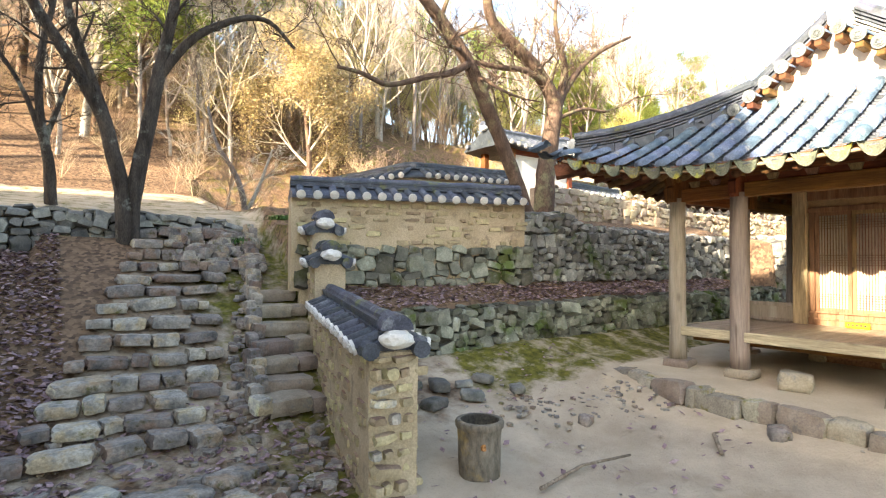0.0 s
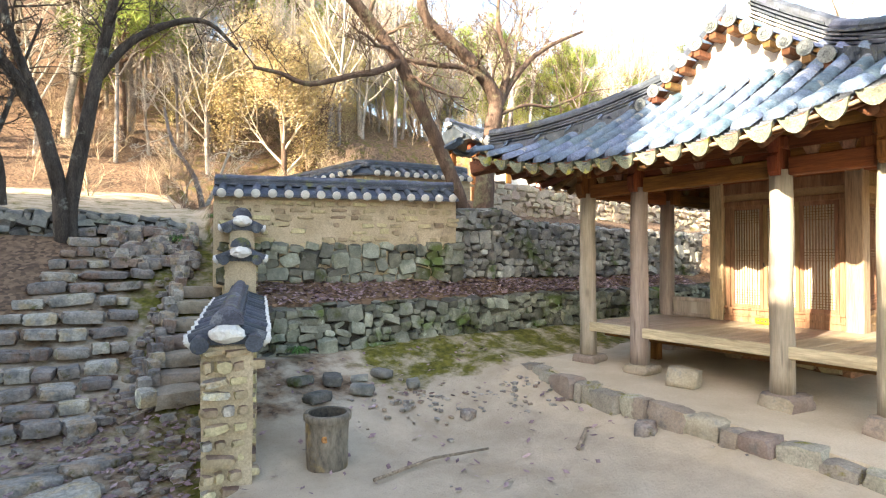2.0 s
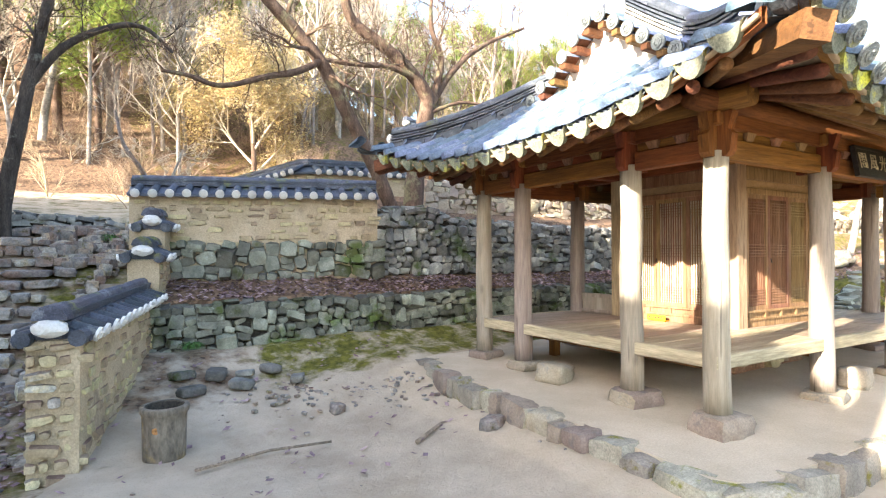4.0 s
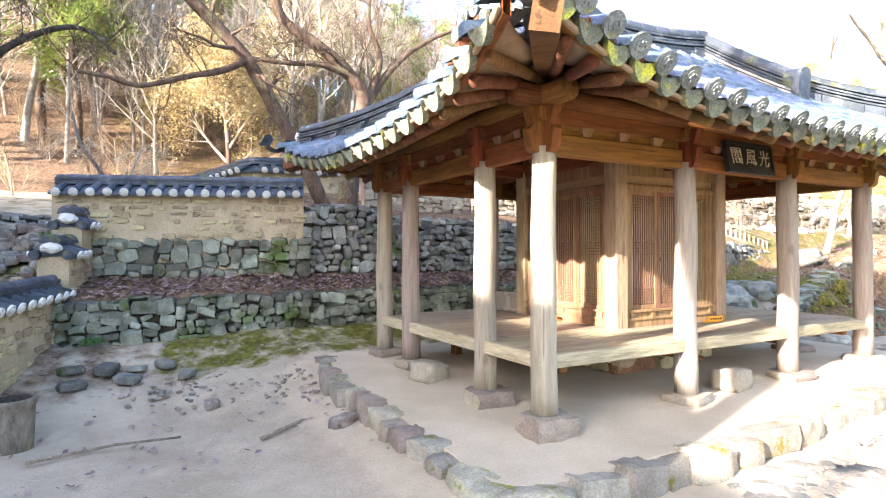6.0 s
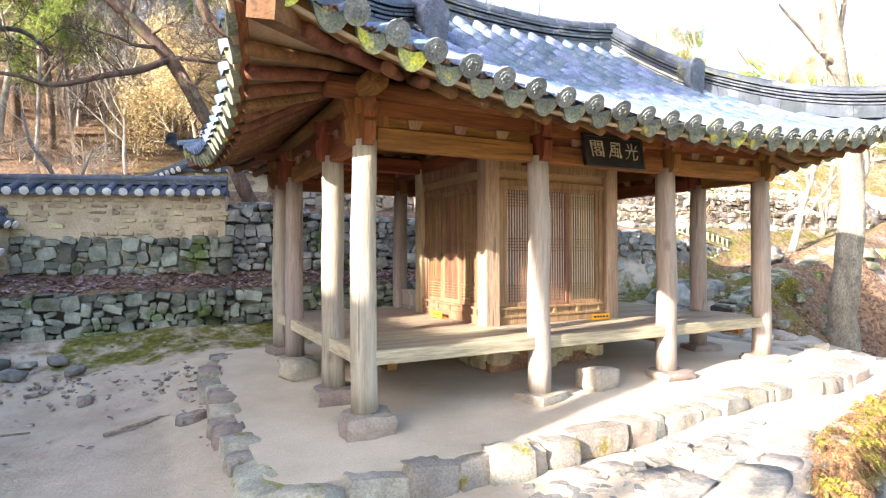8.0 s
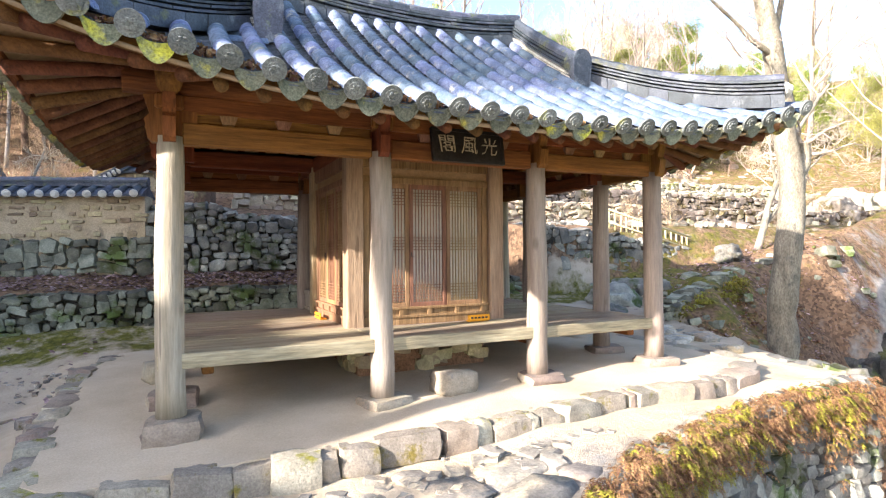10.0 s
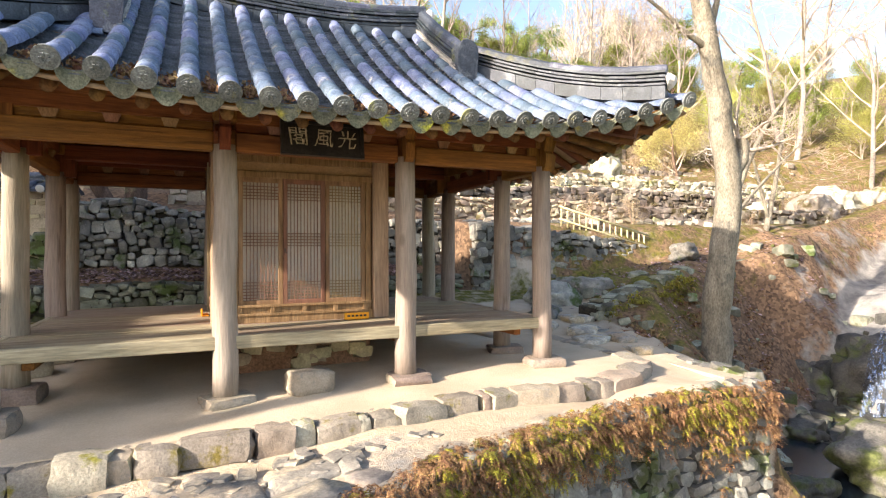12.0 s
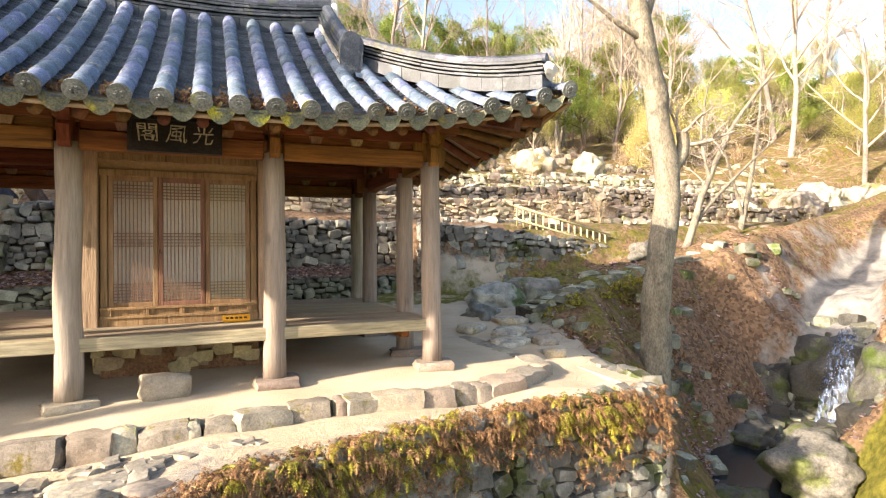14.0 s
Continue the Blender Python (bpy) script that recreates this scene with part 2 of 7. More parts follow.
class Heap:
    """Many stones joined into one mesh."""

    def __init__(self):
        self.v, self.f = [], []

    def add(self, rng, x, y, z, sx, sy, sz, rz=0.0, tilt=0.1, geo=None):
        verts, faces = geo or STONES_GEO[rng.randrange(len(STONES_GEO))]
        m = Matrix.LocRotScale((x, y, z), Euler((rng.uniform(-tilt, tilt), rng.uniform(-tilt, tilt), rz)), (sx, sy, sz))
        o = len(self.v)
        self.v += [m @ p for p in verts]
        self.f += [tuple(o + i for i in q) for q in faces]

    def done(self, name, material, parent=None, label=""):
        me = raw_mesh(name, self.v, self.f)
        me.set_sharp_from_angle(angle=0.75)
        ob = part(name, me, material, parent, label)
        ob["kind"] = "stuff"
        return ob


# ---- lie of the land ----
def sm(a, b, v):
    t = min(max((v - a) / (b - a), 0.0), 1.0)
    return t * t * (3 - 2 * t)


def lerp(v, xs, ys):
    return float(np.interp(v, xs, ys))


def gate_x(y):
    return -5.2 + (y - 3.0) * 0.27


def low_y(x):
    return 5.55 - 0.03 * (x + 1.4)


def mid_y(x):
    return 6.46 - 0.27 * (x + 0.69) if x < -0.4 else 6.39


def outer_y(x):
    return lerp(x, [0.4, 1.5, 3.24, 4.06, 5.02, 6.48, 7.8], [-7.0, -3.2, -2.15, -1.92, -1.66, -1.43, -1.42])


STREAM = [(20, 3.4, 0.9), (16.6, 2.2, 0.2), (15.3, 1.45, -0.45), (14.9, 1.35, -0.6), (14.3, 1.1, -1.9), (11.5, 0.35, -2.35), (9.6, -1.7, -2.6), (8.2, -4.5, -2.9), (6.5, -9, -3.3), (4.5, -20, -4)]


def stream_at(x, y):
    best = (1e9, 0)
    for (ax, ay, az), (bx, by, bz) in zip(STREAM, STREAM[1:]):
        dx, dy = bx - ax, by - ay
        t = min(max(((x - ax) * dx + (y - ay) * dy) / (dx * dx + dy * dy), 0), 1)
        d = math.hypot(x - ax - t * dx, y - ay - t * dy)
        if d < best[0]:
            best = (d, az + t * (bz - az))
    return best


def hill(x, y):
    k = 0.56 - 0.2 * sm(4, 22, x)
    return 3.37 + k * max(0, min(y, 75) - 16.5) - 0.0016 * max(0, min(y, 75) - 16.5) ** 2


def stair_z(y):
    return lerp(y, [2, 4.3, 5.1, 6.27, 7.58, 8.98, 9.9], [-0.55, -0.5, -0.3, 0.14, 0.78, 1.42, 1.9])


def land(x, y):
    # unseen rise added west of the yard to block the low sun
    shade_knoll = sm(-10.2, -14.5, x) * (6.5 * sm(-10.5, -8.5, y) + 1.0 * sm(-4.4, -3.4, y) + 3.1 * sm(-1.2, -0.2, y)) * sm(10.6, 9.2, y)
    gx = gate_x(min(max(y, -2), 7.3))
    if x < gx and y < 60:
        z = stair_z(y) - 0.05
        if x < -7.7:
            z += 0.18 * sm(-7.7, -9.5, x) - 0.3 * sm(8.8, 9.9, y)
        if y > (10.15 if x < -6.4 else 10.4):
            z = 2.25 + 0.18 * (y - 10.3)
        if y > 16.5:
            z = hill(x, y)
        return z + shade_knoll
    if x < 7.9 + 0.25 * (y + 1.4) or y > 6.0:
        # yard, terraces and the slope behind
        my = mid_y(x) + 0.3
        if y < low_y(x) + 0.25:
            z = lerp(y, [-3, 0, 3, 4.6, 5.4], [-0.52, -0.5, -0.5, -0.16, 0.12]) + 0.12 * sm(-3, -1, x)
            z += (0.22 * sm(0.2, 4.0, x)) * sm(-0.2, -1.2, y)
            z += 0.1 * sm(-1.75, -1.1, x) * sm(-0.9, -0.3, y) * sm(5.0, 4.4, y) * sm(3.0, 1.0, x)
            z -= 0.03 * sm(-0.3, -1.0, y) * sm(1.0, 3.0, x) * sm(-1.75, -1.3, y)
            if x > 5.9:
                z = max(z, lerp(y, [-2, 0, 2, 4, 5.5], [-0.2, -0.16, 0.0, 0.3, 0.5]))
            if y < outer_y(x) + 0.12 and x > 0.4:
                z = -2.3
        elif y < my and x < 7.2:
            z = lerp(y, [low_y(x), my], [0.72, 1.17])
        else:
            z = lerp(y, [6.0, 7.5, 8.0, 12, 17], [2.05, 2.4, 2.75, 3.2, 3.7]) if x > -0.6 else lerp(y, [7, 9.9, 10.5, 16], [1.9, 2.2, 2.6, 2.7])
            if x > 7.0:
                z = lerp(y, [5.5, 6.2, 8.9, 9.1, 11.9, 12.1, 15, 16, 19, 24, 34, 60], [1.9, 2.1, 2.4, 3.1, 3.6, 4.3, 4.9, 5.5, 6.6, 8.0, 9.8, 14.0]) + 0.25 * max(0, min(x, 70) - 24)
            if y > 17:
                z = max(z, hill(x, y) + 1.7 * sm(-1, 3, x) * sm(30, 17, y))
        return z + (shade_knoll if x < -8 else 0)
    d, bed = stream_at(x, y)
    top = lerp(y, [-6, 0.5, 2.6, 3.2, 5.4, 5.6], [-1.1, -0.6, 0.3 + 0.17 * (x - 8.5), 0.3 + 0.18 * (x - 8.5), 0.6 + 0.13 * (x - 8.5), 1.9])
    if x > 11.5:
        top = max(top, lerp(x, [11.5, 15.7, 17, 24, 40, 80], [0.3, 1.2, 1.45, 2.9, 8.0, 20.0]) * sm(-6, 3, y)) - (1.2 * sm(0, -6, y))
    z = min(max(top, -2.4), bed + 1.35 * max(0, d - 0.55))
    if x > 12:
        rough = noise.noise((x * 0.55, y * 0.55, 4))
        z += sm(12, 14, x) * (0.22 * rough + 0.16 * math.floor(5 * noise.noise((x * 0.45, y * 0.6, 9))) / 4)
    return z


def axis_steps(a, b, lo, hi, fine):
    out = list(np.arange(lo, hi, fine))
    v, st = hi, fine
    while v < b:
        out.append(v)
        st = min(st * 1.18, 4.0)
        v += st
    out.append(b)
    v, st = lo, fine
    while v > a:
        st = min(st * 1.18, 4.0)
        v -= st
        out.insert(0, v)
    return out


# ---- ground ----
def cover_of(x, y):
    """Shares of leaf litter, moss or grass, and bare rock in the ground's cover."""
    leaf = moss = rock = 0.0
    if x < gate_x(min(max(y, -2), 7.3)):
        edge = -7.85 + 0.32 * (min(max(y, 4.85), 9.9) - 4.85)
        leaf = sm(edge + 0.2, edge - 0.15, x) * sm(3.6, 4.6, y)
        leaf = max(leaf, 0.5 * sm(1.6, 3.2, y))
        moss = (0.3 * sm(-7.6, -6.4, x) + 0.25 * sm(-6.0, -5.4, x)) * sm(1.6, 3.2, y)
        if y > 10.0:
            leaf, moss = 0.25, 0.42
        if y > 15.8:
            leaf, moss = 1.0, 0.1
    elif x < 7.9 + 0.25 * (y + 1.4):
        if y < low_y(x) + 0.2:
            band = sm(3.7, 4.5, y) * sm(-3.9, -2.6, x)
            moss = 0.58 * band
            leaf = 0.5 * sm(3.2, 4.4, y) * sm(-2.2, -3.4, x)
            rock = 0.5 * sm(1.2, 2.2, x) * sm(-1.0, -1.4, y) * sm(4.4, 3.4, x)
        elif y < 9:
            leaf = 0.9
        else:
            leaf, moss = 0.72, 0.42
        if y < outer_y(x) and x > 0.4:
            leaf, moss = 0.5, 0.4
    else:
        leaf, moss = 0.85, 0.25 + 0.22 * sm(12.5, 10.5, x) + 0.15 * sm(2.5, 3.5, y)
        if y > 5.3:
            leaf, moss = 0.62, 0.48
        d, bed = stream_at(x, y)
        rock = 0.8 * sm(1.1, 0.5, d)
        if x > 13.5 and y < 5:
            rock = max(rock, 0.42 * sm(2.6, 1.2, d))
        if y < -1.0 and x > 8:
            moss = 0.7
    sand = sm(-1.9, -1.2, x) * sm(8.3, 7.8, x) * sm(-3.2, -2.2, y) * sm(4.4, 3.6, y)
    sand = max(sand, 0.35 * sm(-4.5, -2.5, x) * sm(3.5, 2.0, y) * sm(6, 4, x))
    if y > 10.2 and y < 15.8 and x < -2:
        sand = 0.6
    return leaf, moss, rock, sand


def ground_material():
    m = bpy.data.materials.new("ground_cover")
    m.use_nodes = True
    nt = m.node_tree
    n, l = nt.nodes, nt.links
    bsdf = n["Principled BSDF"]
    geo = n.new("ShaderNodeNewGeometry")
    att = n.new("ShaderNodeVertexColor")
    att.layer_name = "cover"
    sep = n.new("ShaderNodeSeparateColor")
    l.new(att.outputs[0], sep.inputs[0])

    def nz(sc, det=6.0, kind="ShaderNodeTexNoise"):
        k = n.new(kind)
        k.inputs["Scale"].default_value = sc
        if kind == "ShaderNodeTexNoise":
            k.inputs["Detail"].default_value, k.inputs["Roughness"].default_value = det, 0.65
        l.new(geo.outputs["Position"], k.inputs["Vector"])
        return k

    def two(src, a, b, lo=0.35, hi=0.65):
        r = n.new("ShaderNodeMapRange")
        r.inputs[1].default_value, r.inputs[2].default_value = lo, hi
        l.new(src, r.inputs[0])
        x = n.new("ShaderNodeMix")
        x.data_type = "RGBA"
        x.inputs[6].default_value, x.inputs[7].default_value = rgb(a), rgb(b)
        l.new(r.outputs[0], x.inputs[0])
        return x.outputs[2]

    def blend(mask, jitter, a, b):
        add = n.new("ShaderNodeMath")
        add.operation = "ADD"
        l.new(mask, add.inputs[0])
        l.new(jitter, add.inputs[1])
        r = n.new("ShaderNodeMapRange")
        r.inputs[1].default_value, r.inputs[2].default_value = 0.9, 1.1
        l.new(add.outputs[0], r.inputs[0])
        x = n.new("ShaderNodeMix")
        x.data_type = "RGBA"
        l.new(r.outputs[0], x.inputs[0])
        l.new(a, x.inputs[6])
        l.new(b, x.inputs[7])
        return x.outputs[2]

    soil = two(nz(1.3).outputs[0], (0.39, 0.315, 0.23), (0.53, 0.44, 0.335))
    speck = two(nz(70, 2).outputs[0], (0.14, 0.11, 0.08), (1, 1, 1), 0.30, 0.42)
    mu = n.new("ShaderNodeMix")
    mu.data_type, mu.blend_type = "RGBA", "MULTIPLY"
    mu.inputs[0].default_value = 0.25
    l.new(soil, mu.inputs[6])
    l.new(speck, mu.inputs[7])
    vor = nz(17, kind="ShaderNodeTexVoronoi")
    leaf = two(vor.outputs["Color"], (0.085, 0.055, 0.038), (0.27, 0.172, 0.105), 0.1, 0.9)
    moss = two(nz(9).outputs[0], (0.062, 0.065, 0.012), (0.18, 0.16, 0.03))
    rock = two(nz(2.5).outputs[0], (0.16, 0.155, 0.15), (0.36, 0.34, 0.31))
    jit = nz(2.2, 8).outputs[0]
    sandy = two(nz(1.6).outputs[0], (0.46, 0.37, 0.26), (0.58, 0.48, 0.36))
    base = blend(att.outputs[1], nz(1.1, 6).outputs[0], mu.outputs[2], sandy)
    col = blend(sep.outputs[0], jit, base, leaf)
    col = blend(sep.outputs[1], nz(3.1, 8).outputs[0], col, moss)
    col = blend(sep.outputs[2], nz(1.7, 6).outputs[0], col, rock)
    l.new(col, bsdf.inputs["Base Color"])
    bsdf.inputs["Roughness"].default_value = 0.95
    bsdf.inputs["Specular IOR Level"].default_value = 0.15
    b = n.new("ShaderNodeBump")
    b.inputs["Strength"].default_value, b.inputs["Distance"].default_value = 0.7, 0.03
    l.new(nz(22, 8).outputs[0], b.inputs["Height"])
    l.new(b.outputs[0], bsdf.inputs["Normal"])
    return m


GROUND = ground_material()
gxs, gys = axis_steps(-90, 110, -9.0, 16.5, 0.17), axis_steps(-70, 170, -4.0, 10.8, 0.17)
gv, gf, gc = [], [], []
for j, y in enumerate(gys):
    for i, x in enumerate(gxs):
        far = min(1.0, max(0.0, (abs(x) - 16) / 30 + max(0, y - 16) / 30))
        z = land(x, y) + 0.05 * noise.noise((x * 0.8, y * 0.8, 0)) + 0.025 * noise.noise((x * 3, y * 3, 5)) + far * 1.6 * noise.noise((x * 0.07, y * 0.07, 2))
        if x > 8.3 and y < 5.4:
            z += 0.22 * noise.noise((x * 1.3, y * 1.3, 8)) + 0.1 * noise.noise((x * 3.1, y * 3.1, 8))
        gv.append((x, y, z))
        gc.append(cover_of(x, y))
nx = len(gxs)
for j in range(len(gys) - 1):
    for i in range(nx - 1):
        a = j * nx + i
        gf.append((a, a + 1, a + nx + 1, a + nx))
gme = raw_mesh("ground", gv, gf)
layer = gme.color_attributes.new("cover", "FLOAT_COLOR", "POINT")
layer.data.foreach_set("color", np.array(gc, dtype=np.float32).ravel())
gme.materials.append(GROUND)
tagged(new("ground", gme), "packed earth yard, mossy terraces and leaf-strewn slopes", "ground", kind="structure")

# platform of packed sandy earth under the pavilion
pb = nb()
top = [(-0.94, -0.55, -0.2), (-0.7, -0.8, -0.2), (0.6, -0.86, -0.165), (2.2, -0.9, -0.12), (4.1, -0.78, -0.09), (5.3, -0.82, -0.07), (6.2, -0.7, -0.05), (6.84, -0.25, -0.04), (6.88, 1.0, -0.03), (6.8, 4.4, 0.02), (2.0, 4.45, 0.0), (-0.66, 4.4, -0.03), (-0.94, 3.1, -0.05), (-0.97, 1.4, -0.1)]
tv = [pb.verts.new(p) for p in top]
bv = [pb.verts.new((p[0], p[1], -0.8)) for p in top]
cen = pb.verts.new((2.5, 1.8, -0.0))
for i in range(len(top)):
    k = (i + 1) % len(top)
    pb.faces.new((tv[i], tv[k], cen))
    pb.faces.new((bv[i], bv[k], tv[k], tv[i]))
bmesh.ops.subdivide_edges(pb, edges=pb.edges[:], cuts=3, use_grid_fill=True)
for v in pb.verts:
    v.co.z += 0.018 * noise.noise(v.co * 1.5)
platform = thing("earth_platform", pb, SANDY, "packed sandy earth platform edged with rough stones", "platform", kind="structure", smooth=False)


# ---- rubble walls ----
def resample(pts, step):
    out, acc = [], 0.0
    seg = [(a, b, math.hypot(b[0] - a[0], b[1] - a[1])) for a, b in zip(pts, pts[1:])]
    total = sum(s[2] for s in seg)

    def at(d):
        for a, b, ln in seg:
            if d <= ln or (a, b, ln) == seg[-1]:
                t = d / ln
                return [a[i] + (b[i] - a[i]) * t for i in range(len(a))], math.atan2(b[1] - a[1], b[0] - a[0])
            d -= ln
    return total, at


def rubble_wall(name, pts, material, label, w=0.24, h=0.15, thick=0.5, seed=1, batter=0.0, singles=300, backing=None, depth=0.26, category="stone wall", big=0.0, cap=True):
    """pts: x, y, foot, top along the face; the face looks to the right of the line's way."""
    rng = random.Random(seed)
    total, at = resample(pts, 0.2)
    bm = nb()
    prev = None
    n = max(2, int(total / 0.3))
    for i in range(n + 1):
        (x, y, zb, zt), ang = at(total * i / n)
        nx_, ny_ = math.sin(ang), -math.cos(ang)
        ring = []
        for off, z in ((-0.09, zb - 0.3), (-0.09 - batter, zt - 0.05), (-thick, zt - 0.03), (-thick, zb - 0.3)):
            ring.append(bm.verts.new((x + nx_ * off, y + ny_ * off, z)))
        if prev:
            for k in range(4):
                bm.faces.new((prev[k], prev[(k + 1) % 4], ring[(k + 1) % 4], ring[k]))
        else:
            bm.faces.new(ring[::-1])
        prev = ring
    bm.faces.new(prev)
    bmesh.ops.recalc_face_normals(bm, faces=bm.faces[:])
    root = thing(name, bm, backing or SOILSHADE, label, category, kind="structure")
    avg = sum(p[3] - p[2] for p in pts) / len(pts)
    rows = max(1, round(avg / h))
    blocked = [[] for _ in range(rows + 2)]
    heap, count = Heap(), 0
    for r in range(rows):
        d = rng.uniform(-0.1, 0.05)
        while d < total:
            ww = w * rng.uniform(0.55, 1.5)
            hit = [b for b in blocked[r] if d < b[1] and d + ww > b[0]]
            if hit:
                if hit[0][0] - d > 0.09:
                    ww = hit[0][0] - d
                else:
                    d = hit[0][1]
                    continue
            span = 1
            if r + 1 < rows and rng.random() < 0.2 + big:
                span = 2
                ww *= 1.25
                blocked[r + 1].append((d, d + ww))
            (x, y, zb, zt), ang = at(min(max(d + ww / 2, 0), total))
            nx_, ny_ = math.sin(ang), -math.cos(ang)
            ch = (zt - zb) / rows
            v = (r + span / 2) / rows
            z = zb + (zt - zb) * v + rng.uniform(-0.02, 0.02)
            off = -batter * v - 0.1 + rng.uniform(-0.035, 0.045)
            a = (x + nx_ * off, y + ny_ * off, z, ww * rng.uniform(0.88, 1.1), depth * rng.uniform(0.8, 1.15), ch * span * rng.uniform(0.85, 1.2), ang + rng.uniform(-0.18, 0.18), 0.32)
            if count < singles:
                put_stone(rng, material, root, *a)
                count += 1
            else:
                heap.add(rng, *a)
            d += ww
    if cap:
        d = 0.0
        while d < total:
            ww = w * rng.uniform(0.8, 1.7)
            (x, y, zb, zt), ang = at(min(d + ww / 2, total))
            nx_, ny_ = math.sin(ang), -math.cos(ang)
            heap.add(rng, x - nx_ * (0.25 + batter), y - ny_ * (0.25 + batter), zt - 0.02 + rng.uniform(-0.02, 0.04), ww, thick * 0.8, 0.08, ang + rng.uniform(-0.3, 0.3), 0.2)
            d += ww
    if heap.v:
        heap.done("rubble_fill", material, root)
    return root


def line(f, a, b, foot, top, n=8):
    return [(x, f(x), lerp(x, [a, b], foot), lerp(x, [a, b], top)) for x in np.linspace(a, b, n)]


rubble_wall("retaining_wall_1", line(low_y, -4.3, 7.0, (0.05, 0.3), (0.74, 0.86)), MOSSY, "low mossy rubble retaining wall behind the yard", 0.18, 0.11, seed=3, batter=0.06)
rubble_wall("retaining_wall_2", [(-0.55, mid_y(-0.55) - 0.02, 1.1, 2.0), (-0.3, 6.39, 1.1, 2.35), (0.6, 6.39, 1.1, 2.45), (1.2, 6.37, 1.1, 2.2), (4, 6.37, 1.12, 2.14), (7.3, 6.37, 1.0, 2.1), (11.0, 6.5, 1.2, 2.2)],
            STONE, "high grey rubble retaining wall with dark joints", 0.19, 0.115, seed=4, batter=0.05)
rubble_wall("field_wall", [(1.2, 7.5, 2.1, 3.15), (2.6, 7.45, 2.2, 3.05), (7.0, 7.5, 2.2, 2.82), (13.5, 7.7, 2.2, 2.85)], PINK, "sunlit pinkish rubble field wall", 0.2, 0.1, seed=5, singles=150, depth=0.2, backing=PINK)
rubble_wall("lawn_wall", [(-13, 10.0, 1.5, 2.3), (-6.5, 10.05, 1.6, 2.28), (-5.9, 10.15, 1.75, 2.3), (-4.6, 10.3, 1.7, 2.2)], STONE, "grey rubble wall edging the lawn", 0.26, 0.12, seed=6)
rubble_wall("terrace_wall_1", [(7.5, 5.5, 0.4, 2.02), (9.0, 5.45, 0.5, 1.95), (11.0, 5.45, 0.6, 1.7), (13.0, 5.55, 0.9, 1.45)], STONE, "mossy topped rubble terrace wall beside the stream", 0.24, 0.13, seed=7, thick=0.6)
rubble_wall("terrace_wall_1_return", [(7.55, 7.2, 1.0, 2.0), (7.5, 5.5, 0.4, 2.02)], STONE, "end of the rubble terrace wall", 0.3, 0.17, seed=17, thick=0.6)
rubble_wall("terrace_wall_2", [(7.5, 9.0, 2.3, 3.25), (14, 9.0, 2.4, 3.5), (22, 8.4, 2.3, 3.3)], PALER, "sunlit rubble terrace wall on the slope", 0.24, 0.12, seed=8, singles=120)
rubble_wall("terrace_wall_3", [(9, 12.0, 3.3, 4.15), (16, 12.0, 3.4, 4.3), (26, 11, 3.3, 4.3)], PALER, "upper rubble terrace wall on the slope", 0.26, 0.13, seed=9, singles=0)
rubble_wall("terrace_wall_4", [(10, 15.8, 4.4, 5.3), (18, 15.6, 4.5, 5.4), (28, 15, 4.5, 5.4)], PALER, "highest rubble terrace wall on the slope", 0.28, 0.14, seed=10, singles=0)
rubble_wall("terrace_wall_5", [(13.2, 7.3, 1.9, 2.65), (17, 7.0, 2.0, 2.75), (21, 6.6, 2.0, 2.7), (26, 6.2, 2.2, 3.0)], PALER, "tumbled pale rubble wall at the foot of the slope", 0.3, 0.15, seed=18, singles=80, backing=PALER)
rubble_wall("terrace_wall_6", [(11, 10.4, 3.0, 3.65), (17, 10.4, 3.1, 3.7), (27, 9.6, 3.2, 3.9)], PALER, "low pale rubble wall between the terraces", 0.26, 0.13, seed=19, singles=0, backing=PALER)
rubble_wall("stream_wall", [(8.5, 2.42, -0.25, 0.36), (9.6, 2.65, -0.5, 0.55), (11.0, 3.1, -0.3, 0.82), (11.9, 3.4, 0.1, 0.98)], MOSSY, "mossy rubble bank wall above the stream", 0.26, 0.15, seed=11)
rubble_wall("outer_wall", [(1.4, -3.3, -2.4, -0.36), (3.24, -2.13, -2.4, -0.24), (4.06, -1.9, -2.4, -0.22), (5.02, -1.64, -2.4, -0.22), (6.48, -1.42, -2.4, -0.2), (7.75, -1.42, -2.4, -0.14), (8.0, -1.2, -2.4, -0.14), (8.15, 0.4, -1.8, -0.14), (8.3, 2.2, -0.6, 0.0)],
            STONE, "tall mossy rubble wall holding up the terrace over the stream", 0.21, 0.125, seed=12, big=0.15, cap=False, backing=SANDY)

